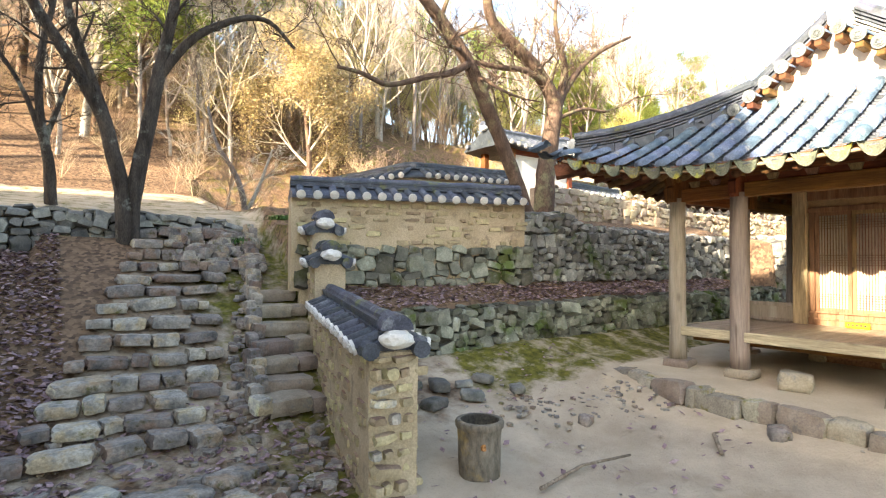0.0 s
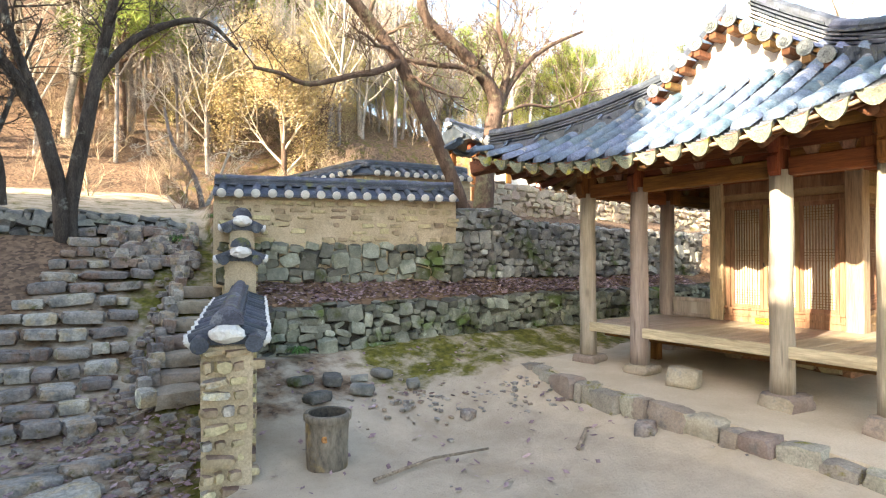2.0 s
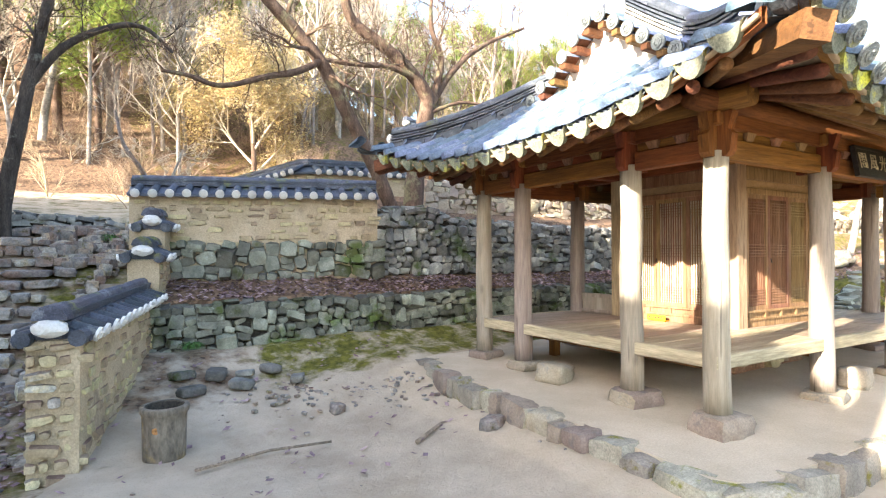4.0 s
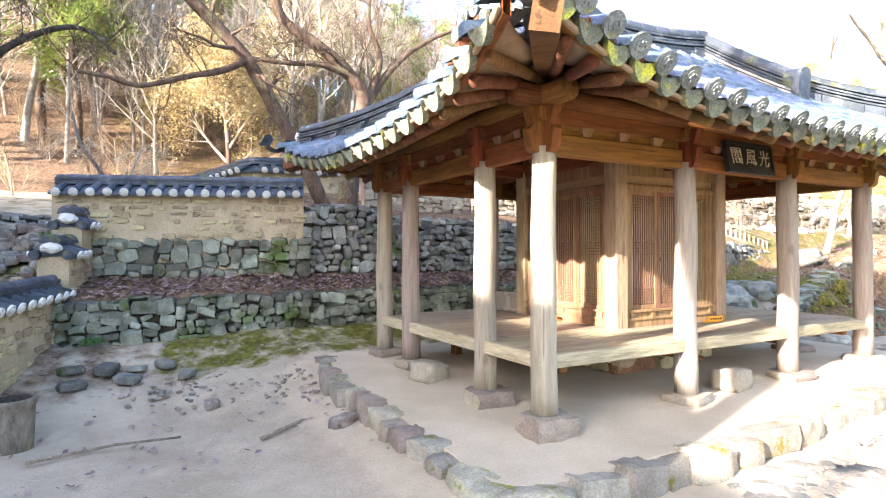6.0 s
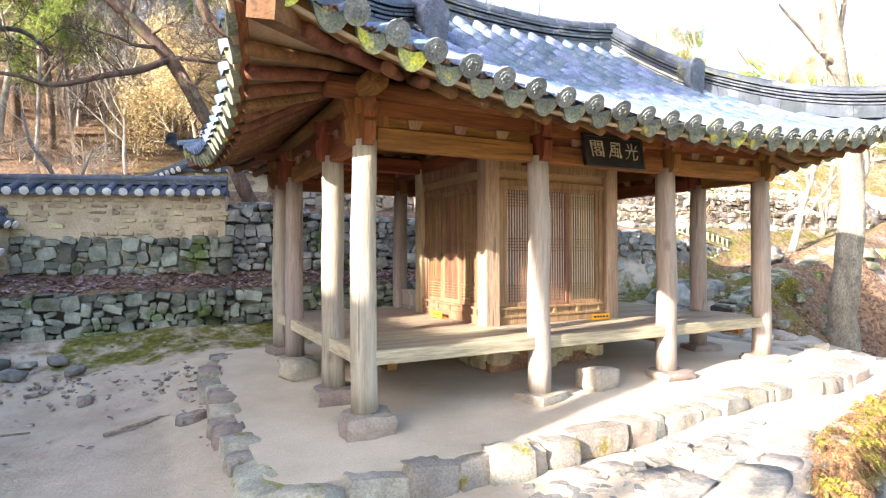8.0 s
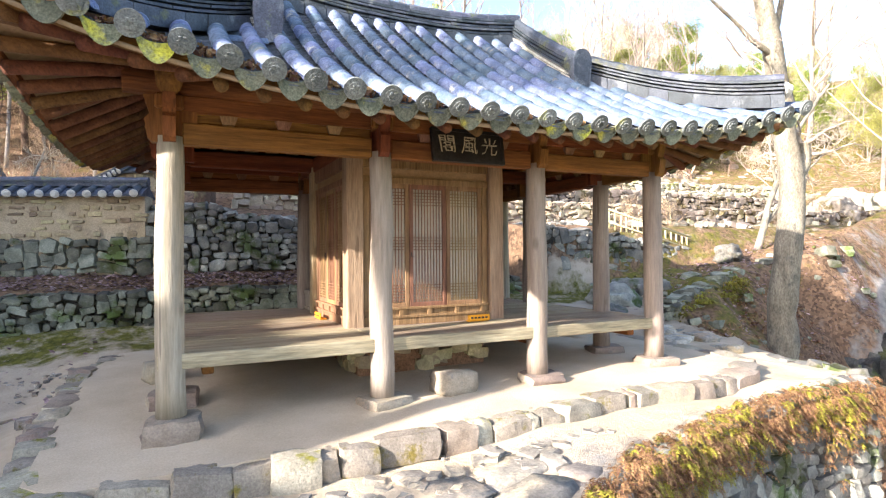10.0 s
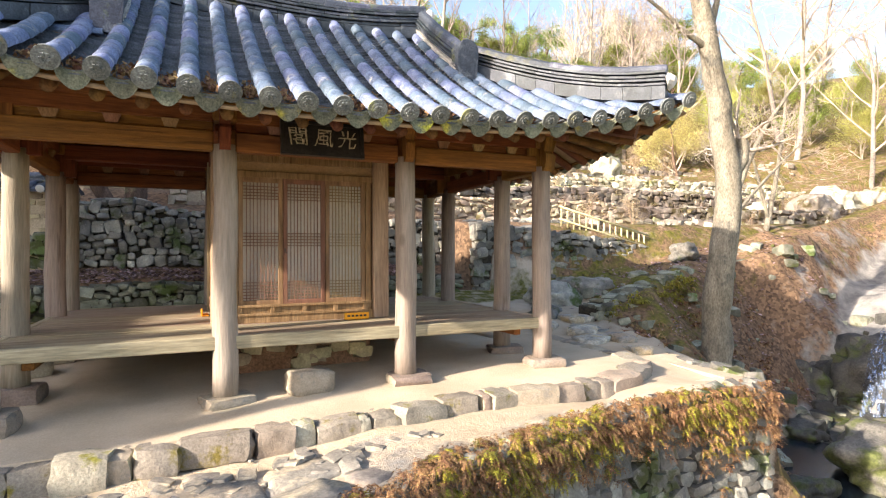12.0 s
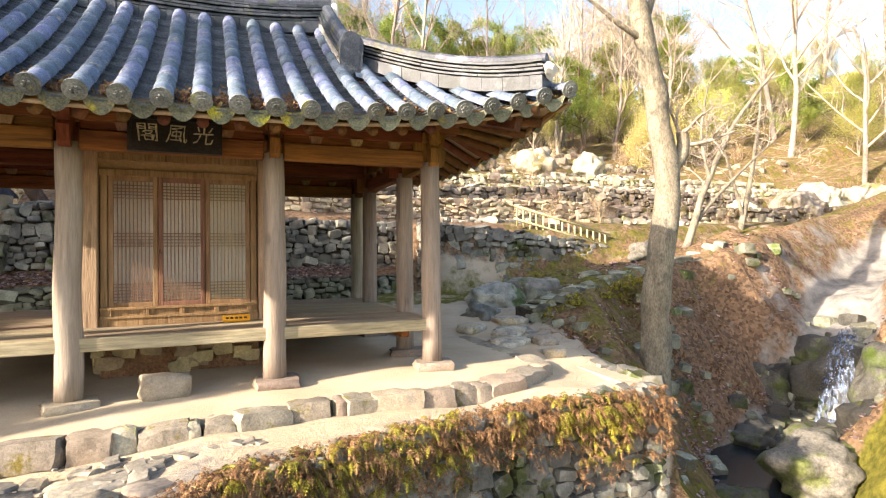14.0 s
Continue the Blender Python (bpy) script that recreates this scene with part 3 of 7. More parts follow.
# rough stones that edge the platform
prng = random.Random(21)
loop = [(-0.72, 4.42, -0.03), (-1.0, 3.1, -0.05), (-1.03, 1.4, -0.1), (-1.03, 0.2, -0.16), (-0.98, -0.6, -0.2), (-0.7, -0.86, -0.2), (0.6, -0.92, -0.16), (2.2, -0.96, -0.1), (4.1, -0.84, -0.08), (5.3, -0.88, -0.06), (6.2, -0.75, -0.04), (6.9, -0.3, -0.04), (6.95, 1.0, -0.03), (6.9, 4.2, 0.0)]
total, at = resample(loop, 0.2)
d = 0.0
while d < total:
    ww = prng.choice((0.12, 0.18, 0.26, 0.32, 0.38, 0.46, 0.52)) * prng.uniform(0.85, 1.15)
    (x, y, z), ang = at(d + ww / 2)
    hh = prng.uniform(0.24, 0.38)
    put_stone(prng, PLINTH if prng.random() < 0.45 else EDGE, platform, x + prng.uniform(-0.02, 0.03), y + prng.uniform(-0.03, 0.03), z - hh / 2 + prng.uniform(-0.02, 0.03), ww * 1.06, prng.uniform(0.22, 0.34), hh, ang + prng.uniform(-0.16, 0.16), 0.12, True, "edge_stone")
    d += ww

# stairs of rough stone up to the lawn
stairs = empty("stone_stairs", "wide stairs of rough grey field stones", "stairs", kind="structure")
strng = random.Random(31)
STEPS = 14
for k in range(STEPS):
    y0 = 4.85 + k * 0.385
    z = stair_z(y0) + 0.12
    xl, xr = -7.9 + 0.125 * k, -6.2 + 0.1 * k
    x = xl
    while x < xr - 0.1:
        ww = min(strng.choice((0.2, 0.26, 0.34, 0.42, 0.5, 0.62)) * strng.uniform(0.85, 1.15), xr - x + 0.1)
        put_stone(strng, STEP, stairs, x + ww / 2, y0 + 0.15 + strng.uniform(-0.08, 0.07), z - 0.045 + strng.uniform(-0.03, 0.025), ww * strng.uniform(0.84, 1.02), strng.uniform(0.24, 0.36), strng.uniform(0.11, 0.17), strng.uniform(-0.18, 0.18), 0.1, True, "step_stone")
        x += ww
    # kerb between the two flights
    if k > 0:
        xk = -5.72 + 0.105 * k
        for q in range(2):
            put_stone(strng, STEP, stairs, xk + strng.uniform(-0.03, 0.03), y0 + 0.2 * q, z + 0.0 + 0.09 * q, strng.uniform(0.13, 0.19), strng.uniform(0.18, 0.3), 0.2, strng.uniform(-0.3, 0.3), 0.1, True, "kerb_stone")

side_stairs = empty("side_stairs", "narrow stone stairs beside the clay wall", "stairs", kind="structure")
for k in range(7):
    y0 = 5.15 + k * 0.42
    z = stair_z(y0) + 0.16
    xr = gate_x(y0) - 0.3
    x = -5.55 + 0.105 * k
    while x < xr - 0.08:
        ww = min(strng.uniform(0.35, 0.75), xr - x + 0.08)
        put_stone(strng, PLINTH, side_stairs, x + ww / 2, y0 + 0.2, z - 0.07 + strng.uniform(-0.02, 0.02), ww * 1.05, 0.46, 0.19, strng.uniform(-0.08, 0.08), 0.05, True, "step_stone")
        x += ww

# ---- pavilion ----
CX, CY = [0.0, 1.9, 3.78, 5.58], [0.0, 0.97, 2.77, 3.67]
pavilion = empty("pavilion", "old open timber pavilion with a grey tiled hip-and-gable roof", "pavilion")
BASE_TOP = {(0, 0): 0.03, (1, 0): -0.02, (2, 0): 0.03, (3, 0): 0.06, (0, 1): 0.05, (0, 2): 0.07, (0, 3): 0.08}
crng = random.Random(41)
for i in range(4):
    for j in range(4):
        inner = i in (1, 2) and j in (1, 2)
        foot = BASE_TOP.get((i, j), 0.06)
        if not inner:
            bm = nb()
            n = 9
            pts = [(CX[i] + 0.018 * noise.noise((i * 1.7 + 0.3, j * 2.3 + 0.4, k * 0.37)), CY[j] + 0.018 * noise.noise((j * 1.9 + 5.2, i * 1.3, k * 0.37)), foot + (2.42 - foot) * k / n) for k in range(n + 1)]
            tube(bm, pts, [0.122 - 0.012 * k / n + 0.004 * noise.noise((i * 3.1 + 0.5, j * 3.3 + 0.5, k * 0.8)) for k in range(n + 1)], 20)
            part("column", bm, POST, pavilion, smooth=True)
            hgt = 0.26 if (i, j) == (0, 0) else (0.2 if (i, j) == (0, 1) else 0.12)
            wid = 0.46 if j < 2 else 0.42
            put_stone(crng, PLINTH, pavilion, CX[i] + 0.02, CY[j] - 0.02, foot - hgt / 2 - 0.0, wid, wid * 0.88, hgt * 1.02, crng.uniform(-0.3, 0.3), 0.02, True, "column_base")
        else:
            bm = nb()
            box(bm, CX[i], CY[j], 1.5, 0.2, 0.2, 2.3, bevel=0.012)
            part("room_post", bm, wood("room_post_wood_%d%d" % (i, j), (0.30, 0.2, 0.12), (0.45, 0.33, 0.21), 2), pavilion)

# tie beams, blocks, upper beams and purlins round the outside
def beam(name, a, b, z, w, h, parent=pavilion):
    bm = nb()
    (x0, y0), (x1, y1) = a, b
    along_x = abs(x1 - x0) > abs(y1 - y0)
    box(bm, (x0 + x1) / 2, (y0 + y1) / 2, z, abs(x1 - x0) if along_x else w, w if along_x else abs(y1 - y0), h, bevel=0.012)
    return part(name, bm, BEAMX if along_x else BEAMY, parent)


def outer_lines():
    for j in (0, 3):
        for i in range(3):
            yield (CX[i], CY[j]), (CX[i + 1], CY[j])
    for i in (0, 3):
        for j in range(3):
            yield (CX[i], CY[j]), (CX[i], CY[j + 1])


for a, b in outer_lines():
    along_x = a[1] == b[1]
    e = 0.1
    aa, bb = ((a[0] + e, a[1]), (b[0] - e, b[1])) if along_x else ((a[0], a[1] + e), (b[0], b[1] - e))
    beam("tie_beam", aa, bb, 2.45, 0.13, 0.19)
    beam("upper_beam", aa, bb, 2.71, 0.108, 0.15)
    beam("back_board", aa, bb, 2.6, 0.04, 0.1)
    ln = math.hypot(b[0] - a[0], b[1] - a[1])
    n = 3 if ln > 1.2 else 2
    for k in range(n):
        t = (k + 1) / (n + 1)
        bm = nb()
        x, y = a[0] + (b[0] - a[0]) * t, a[1] + (b[1] - a[1]) * t
        r = bmesh.ops.create_cube(bm, size=1.0, matrix=Matrix.Translation((x, y, 2.59)) @ Matrix.Diagonal((0.15, 0.15, 0.075, 1)))
        for v in r["verts"]:
            if v.co.z < 2.58:
                v.co.x += (x - v.co.x) * 0.35
                v.co.y += (y - v.co.y) * 0.35
        part("bearing_block", bm, DOORW, pavilion)
for a, b, m in (((-0.35, 0), (5.93, 0), 0), ((-0.35, 3.67), (5.93, 3.67), 0), ((0, -0.35), (0, 4.02), 1), ((5.58, -0.35), (5.58, 4.02), 1)):
    bm = nb()
    tube(bm, [(a[0], a[1], 2.87), (b[0], b[1], 2.87)], [0.105, 0.105], 14)
    part("purlin", bm, BEAMY if m else BEAMX, pavilion, smooth=True)


def bracket(x, y, ang):
    """A stepped bracket arm through the head of a column."""
    bm = nb()
    m = Matrix.Translation((x, y, 0)) @ Matrix.Rotation(ang, 4, "Z")
    prof = [(-0.22, 2.36), (0.13, 2.36), (0.17, 2.4), (0.19, 2.56), (0.15, 2.6), (0.2, 2.76), (-0.22, 2.76)]
    lo = [bm.verts.new(m @ Vector((px, -0.05, pz))) for px, pz in prof]
    hi = [bm.verts.new(m @ Vector((px, 0.05, pz))) for px, pz in prof]
    bm.faces.new(lo)
    bm.faces.new(hi[::-1])
    for k in range(len(prof)):
        q = (k + 1) % len(prof)
        bm.faces.new((lo[q], lo[k], hi[k], hi[q]))
    bmesh.ops.recalc_face_normals(bm, faces=bm.faces[:])
    part("bracket_arm", bm, BEAMZ, pavilion)


for i in range(4):
    for j in range(4):
        if i in (1, 2) and j in (1, 2):
            continue
        if j == 0:
            bracket(CX[i], CY[j], -math.pi / 2)
        if j == 3:
            bracket(CX[i], CY[j], math.pi / 2)
        if i == 0:
            bracket(CX[i], CY[j], math.pi)
        if i == 3:
            bracket(CX[i], CY[j], 0)
        bm = nb()
        box(bm, CX[i], CY[j], 2.707, 0.224, 0.224, 0.134, bevel=0.02)
        part("bearing_block", bm, BEAMZ, pavilion)

# floor deck of planks round the room
deck = empty("deck", "", "")
deck.parent = pavilion
for key in list(deck.keys()):
    del deck[key]
for (x0, x1, y0, y1) in ((-0.1, 5.68, -0.07, 0.0), (-0.1, 5.68, 3.67, 3.74)):
    bm = nb()
    box(bm, (x0 + x1) / 2, (y0 + y1) / 2, 0.495, x1 - x0, y1 - y0, 0.13, bevel=0.008)
    part("edge_board", bm, DECKX, deck)
for (x0, x1, y0, y1) in ((-0.07, 0.0, 0.0, 3.67), (5.58, 5.65, 0.0, 3.67)):
    bm = nb()
    box(bm, (x0 + x1) / 2, (y0 + y1) / 2, 0.495, x1 - x0, y1 - y0 - 0.01, 0.13, bevel=0.008)
    part("edge_board", bm, DECKY, deck)


def plank(x0, x1, y0, y1, m):
    bm = nb()
    box(bm, (x0 + x1) / 2, (y0 + y1) / 2, 0.53 + crng.uniform(-0.003, 0.003), x1 - x0 - 0.006, y1 - y0 - 0.006, 0.05, bevel=0.004)
    part("plank", bm, m, deck)


x = 0.0
for xa, xb, ya, yb in ((0.0, 1.88, 0.0, 3.67), (3.8, 5.58, 0.0, 3.67)):
    y = ya
    while y < yb - 0.05:
        w = min(crng.uniform(0.2, 0.34), yb - y)
        plank(xa, xb, y, y + w, DECKX)
        y += w
for ya, yb in ((0.0, 0.94), (2.8, 3.67)):
    y = ya
    while y < yb - 0.05:
        w = min(crng.uniform(0.2, 0.34), yb - y)
        plank(1.88, 3.8, y, y + w, DECKX)
        y += w
for x in (0.3, 1.9, 3.78, 5.28):
    bm = nb()
    box(bm, x, 1.83, 0.42, 0.1, 3.5, 0.16, bevel=0.01)
    part("floor_joist", bm, BEAMY, deck)
for x, y in ((0.95, 3.2), (4.7, 3.2)):
    bm = nb()
    box(bm, x, y, 0.2, 0.13, 0.13, 0.6, bevel=0.015)
    part("floor_post", bm, BEAMZ, deck)

# the room: hearth base, walls and lattice doors
ROOMWALL = mat("ochre_clay_wall", (0.33, 0.2, 0.1), (0.43, 0.29, 0.16), 2, 40, 0.95, 0.4, 25, finegain=0.2)
UNDER = mat("reddish_hearth_clay", (0.2, 0.1, 0.055), (0.3, 0.17, 0.1), 3, 40, 0.95, 0.6, 20)
bm = nb()
box(bm, 2.84, 1.87, 0.2, 1.7, 1.62, 0.62, bevel=0.03)
part("hearth_base", bm, UNDER, pavilion)
for k in range(26):
    t = crng.random()
    if k % 2:
        put_stone(crng, CLAYSTONE, pavilion, 2.0 + 1.7 * t, 1.03, crng.uniform(0.02, 0.34), 0.24, 0.14, 0.15, 0, 0.1, False, "hearth_stone")
    else:
        put_stone(crng, CLAYSTONE, pavilion, 1.97, 1.05 + 1.6 * t, crng.uniform(0.02, 0.34), 0.14, 0.24, 0.15, 0, 0.1, False, "hearth_stone")


def lattice_leaf(w, h, parent, m):
    """One papered lattice door leaf; local x across, z up, outside towards -y."""
    bm = nb()
    st = 0.05
    box(bm, st / 2, 0, h / 2, st, 0.045, h, bevel=0.004)
    box(bm, w - st / 2, 0, h / 2, st, 0.045, h, bevel=0.004)
    for z in (0.03, h - 0.03):
        box(bm, w / 2, 0, z, w - 2 * st, 0.043, 0.06, bevel=0.004)
    leaf = part("door_leaf", bm, DOORW, parent)
    leaf.matrix_basis = m
    bm = nb()
    inner = w - 2 * st
    n = max(6, round(inner / 0.038))
    for k in range(1, n):
        box(bm, st + inner * k / n, -0.006, h / 2, 0.009, 0.018, h - 0.12)
    for z0, z1 in ((0.085, 0.28), (h * 0.5 - 0.05, h * 0.5 + 0.12), (h - 0.25, h - 0.07)):
        z = z0
        while z < z1:
            box(bm, w / 2, -0.008, z, inner, 0.02, 0.009)
            z += 0.036
    part("lattice", bm, DOORW, leaf)
    bm = nb()
    box(bm, w / 2, 0.012, h / 2, inner, 0.004, h - 0.12)
    part("door_paper", bm, PAPER, leaf, "aged off-white paper")
    return leaf


ROOM = ((Vector((1.9, 0.97, 0)), 0.0, 1.88, 3), (Vector((3.78, 0.97, 0)), math.pi / 2, 1.8, 3), (Vector((3.78, 2.77, 0)), math.pi, 1.88, 3), (Vector((1.9, 2.77, 0)), -math.pi / 2, 1.8, 3))
for org, ang, ln, leaves in ROOM:
    base = Matrix.Translation(org) @ Matrix.Rotation(ang, 4, "Z")
    wall_part = empty("room_wall", "", "")
    wall_part.parent = pavilion
    for key in list(wall_part.keys()):
        del wall_part[key]
    wall_part.matrix_basis = base
    bm = nb()
    a, b = 0.1, ln - 0.1
    box(bm, ln / 2, 0, 0.6, b - a, 0.13, 0.1, bevel=0.008)
    box(bm, ln / 2, 0, 0.705, b - a - 0.02, 0.10, 0.09, bevel=0.008)
    box(bm, ln / 2, 0, 2.28, b - a, 0.10, 0.08, bevel=0.008)
    box(bm, ln / 2, 0, 2.5, b - a, 0.12, 0.16, bevel=0.008)
    box(bm, a + 0.05, 0, 1.5, 0.07, 0.09, 1.5, bevel=0.005)
    box(bm, b - 0.05, 0, 1.5, 0.07, 0.09, 1.5, bevel=0.005)
    for k in range(5):
        box(bm, a + 0.1 + (b - a - 0.2) * k / 4, -0.058, 0.7, 0.055, 0.03, 0.1, bevel=0.004)
    for z in (0.652, 0.75):
        box(bm, ln / 2, -0.06, z, b - a - 0.02, 0.036, 0.03, bevel=0.004)
    part("door_frame", bm, DOORW, wall_part)
    bm = nb()
    box(bm, ln / 2, 0.01, 2.37, b - a, 0.05, 0.12)
    box(bm, ln / 2, 0.01, 2.75, b - a, 0.05, 0.34)
    part("wall_panel", bm, ROOMWALL, wall_part)
    x0, x1 = a + 0.09, b - 0.09
    lw = (x1 - x0) / leaves
    for k in range(leaves):
        lattice_leaf(lw - 0.006, 1.49, wall_part, Matrix.Translation((x0 + lw * k + 0.003, -0.012, 0.755)))
    bm = nb()
    tube(bm, [(x0 + lw * 1 + 0.02, -0.055, 1.42), (x0 + lw * 1 + 0.02, -0.06, 1.37), (x0 + lw * 1 + 0.045, -0.055, 1.37)], [0.007] * 3, 6)
    part("ring_pull", bm, BOARD, wall_part, "small black iron ring pull")

# low board between the room and the back column
for z, h, t in ((0.69, 0.24, 0.05), (0.83, 0.06, 0.09), (0.585, 0.05, 0.09)):
    bm = nb()
    box(bm, 1.9, 3.22, z, t, 0.66, h, bevel=0.006)
    part("low_board", bm, POST, pavilion)

# board ceiling over the galleries, dark above the beams
bm = nb()
box(bm, 2.79, 1.83, 3.02, 5.4, 3.5, 0.05)
ceiling = thing("ceiling", bm, BEAMX, "dark board ceiling under the roof", "ceiling", kind="structure")
for a, b in (((0.1, 0.97), (5.48, 0.97)), ((0.1, 2.77), (5.48, 2.77)), ((1.9, 0.1), (1.9, 3.57)), ((3.78, 0.1), (3.78, 3.57))):
    beam("cross_beam", a, b, 2.68, 0.16, 0.2)

# ---- roof ----
XC, YC = 2.79, 1.835
HX, HY = 3.89, 2.94
GABLE = 0.72


def rise(d):
    s = d / HY
    return 1.5 * s + 0.4 * s * s


def roof_front(x, d):
    """Point of the roof's surface at x, d metres in from the eave."""
    t = (x - XC) / HX
    s = d / HY
    y = -1.1 - (0.3 if t < 0 else 0.1) * abs(t) ** 4 * (1 - s) + d
    return Vector((x, y, 2.62 + rise(d) + (0.42 * abs(t) ** 3 if t > 0 else 0.46 * abs(t) ** 2.4) * (1 - s) ** 2 + 0.12 * t * t * s))


def roof_side(y, d):
    t = (y - YC) / HY
    s = d / HY
    x = -1.08 - 0.2 * abs(t) ** 4 * (1 - s) + d
    return Vector((x, y, 2.66 + rise(d) + 0.42 * abs(t) ** 2.6 * (1 - s) ** 2))


def mirror(p, sx, sy):
    return Vector((2 * XC - p.x if sx else p.x, 2 * YC - p.y if sy else p.y, p.z))


roof = empty("roof", "", "")
roof.parent = pavilion
for key in list(roof.keys()):
    del roof[key]

# shared tile meshes: local x along the slope upward, z out of the roof
def cover_tile_mesh():
    v, f = [], []
    seg, ln = 8, 0.33
    for x, r in ((0.0, 0.088), (ln, 0.077)):
        for k in range(seg + 1):
            a = math.pi * k / seg
            v.append((x, -r * math.cos(a), r * math.sin(a) * 0.95))
    n = seg + 1
    for k in range(seg):
        f.append((k, k + 1, n + k + 1, n + k))
    f.append(tuple(range(seg, -1, -1)))
    return v, [q[::-1] if len(q) == 4 else q[::-1] for q in f]


CT = cover_tile_mesh()
COVER = raw_mesh("cover_tile", *CT)
COVER.materials.append(TILEOLD)
dm = nb()
bmesh.ops.create_cone(dm, segments=16, cap_ends=True, radius1=0.09, radius2=0.086, depth=0.03, matrix=Matrix.Rotation(math.pi / 2, 4, "Y"))
bmesh.ops.create_cone(dm, segments=16, cap_ends=True, radius1=0.058, radius2=0.056, depth=0.012, matrix=Matrix.Translation((-0.02, 0, 0)) @ Matrix.Rotation(math.pi / 2, 4, "Y"))
for k in range(6):
    a = k * math.pi / 3
    bmesh.ops.create_cube(dm, size=0.018, matrix=Matrix.Translation((-0.03, 0.03 * math.cos(a), 0.03 * math.sin(a))))
DISC = mesh_of(dm, "eave_disc")
DISC.materials.append(mat("relief_tile_disc", (0.13, 0.145, 0.15), (0.24, 0.26, 0.25), 9, 60, 0.8, 0.6, 60, rnd=0.25, patch=(0.3, 0.3, 0.12), pscale=4, plevel=0.63))


def crescent_mesh(w=0.142, drop=0.115):
    v, f = [], []
    n = 10
    for x in (-0.015, 0.02):
        for k in range(n + 1):
            a = -1 + 2 * k / n
            v.append((x, a * w, -0.055 * (1 - a * a) + 0.03))
        for k in range(n + 1):
            a = -1 + 2 * k / n
            v.append((x - (0.03 if x < 0 else 0.0), a * w * 0.92, -0.055 * (1 - a * a) + 0.015 - drop * (1 - a * a) ** 0.6))
    q = 2 * (n + 1)
    for k in range(n):
        f.append((k, k + 1, n + 2 + k, n + 1 + k))
        f.append((q + k + 1, q + k, q + n + 1 + k, q + n + 2 + k))
        f.append((n + 1 + k, n + 2 + k, q + n + 2 + k, q + n + 1 + k))
        f.append((k + 1, k, q + k, q + k + 1))
    return raw_mesh("eave_drop_tile", v, f, False)


CRES = crescent_mesh()
CRES.materials.append(TILEEND)
SP = 0.3
heap_v, heap_f = [], []
pan_v, pan_f = [], []


def place(p, q, nrm=Vector((0, 0, 1))):
    """Frame at p with x towards q and z as near nrm as may be."""
    x = (q - p).normalized()
    y = nrm.cross(x).normalized()
    z = x.cross(y)
    m = Matrix((x, y, z)).transposed().to_4x4()
    m.translation = p
    return m


def tile_line(fn, u, dmax, singles, sx, sy, ends=True):
    """A row of cover tiles up the slope at u, from the eave to dmax."""
    d = -0.06
    first = True
    while d < dmax - 0.08:
        p, q = mirror(fn(u, d), sx, sy), mirror(fn(u, min(d + 0.31, dmax + 0.15)), sx, sy)
        p.z += 0.03
        q.z += 0.03
        m = place(p, q)
        if singles:
            ob = new("cover_tile", COVER)
            ob.parent = roof
            ob.matrix_basis = m
        else:
            o = len(heap_v)
            heap_v.extend(m @ Vector(c) for c in CT[0])
            heap_f.extend(tuple(o + i for i in q_) for q_ in CT[1])
        if first and ends:
            ob = new("eave_disc", DISC)
            ob.parent = roof
            ob.matrix_basis = m @ Matrix.Translation((-0.02, 0, 0.014)) @ Matrix.Rotation(-0.2, 4, "Y")
        first = False
        d += 0.295


def pan_line(fn, u, dmax, sx, sy, ends=True):
    """A trough of overlapping concave tiles between two rows of cover tiles."""
    d, w, n = 0.0, SP / 2, 5
    while d < dmax - 0.03:
        d2 = min(d + 0.08, dmax)
        for dd, dz in ((d, 0.024), (d2 + 0.02, -0.008)):
            p = mirror(fn(u, dd), sx, sy)
            ux = Vector((0, 1, 0)) if fn is roof_side else Vector((1, 0, 0))
            for k in range(n + 1):
                a = -1 + 2 * k / n
                pan_v.append(p + ux * (a * w) + Vector((0, 0, dz - 0.05 * (1 - a * a) + 0.0)))
        o = len(pan_v) - 2 * (n + 1)
        for k in range(n):
            pan_f.append((o + k, o + k + 1, o + n + 2 + k, o + n + 1 + k))
        # the front lip of this course
        o2 = len(pan_v)
        for k in range(n + 1):
            pan_v.append(pan_v[o + k] - Vector((0, 0, 0.03)))
        for k in range(n):
            pan_f.append((o + k + 1, o + k, o2 + k, o2 + k + 1))
        d = d2
    if ends:
        p, q = mirror(fn(u, 0.0), sx, sy), mirror(fn(u, 0.3), sx, sy)
        ob = new("eave_drop_tile", CRES)
        ob.parent = roof
        ob.matrix_basis = place(p, q)


nfront = 26
for sy in (False, True):
    for k in range(-1, nfront + 1):
        x = XC + (k - nfront / 2) * SP
        edge = min(x, 2 * XC - x)
        reach = HY - 0.05 if edge > GABLE else max(0.1, edge + (1.16 if x < XC else 1.08))
        tile_line(roof_front, x, reach, not sy, False, sy, not sy)
        if k < nfront:
            xm = x + SP / 2
            edge = min(xm, 2 * XC - xm)
            pan_line(roof_front, xm, HY - 0.02 if edge > GABLE else max(0.14, edge + (1.2 if xm < XC else 1.12)), False, sy, not sy)
nside = 19
for sx in (False, True):
    for k in range(nside + 1):
        y = YC + (k - nside / 2) * SP
        edge = min(y, 2 * YC - y)
        reach = min(1.7, max(0.0, edge + 1.08))
        tile_line(roof_side, y, reach, False, sx, False, False)
        if k < nside:
            ym = y + SP / 2
            edge = min(ym, 2 * YC - ym)
            pan_line(roof_side, ym, min(1.75, max(0.12, edge + 1.12)), sx, False, True)
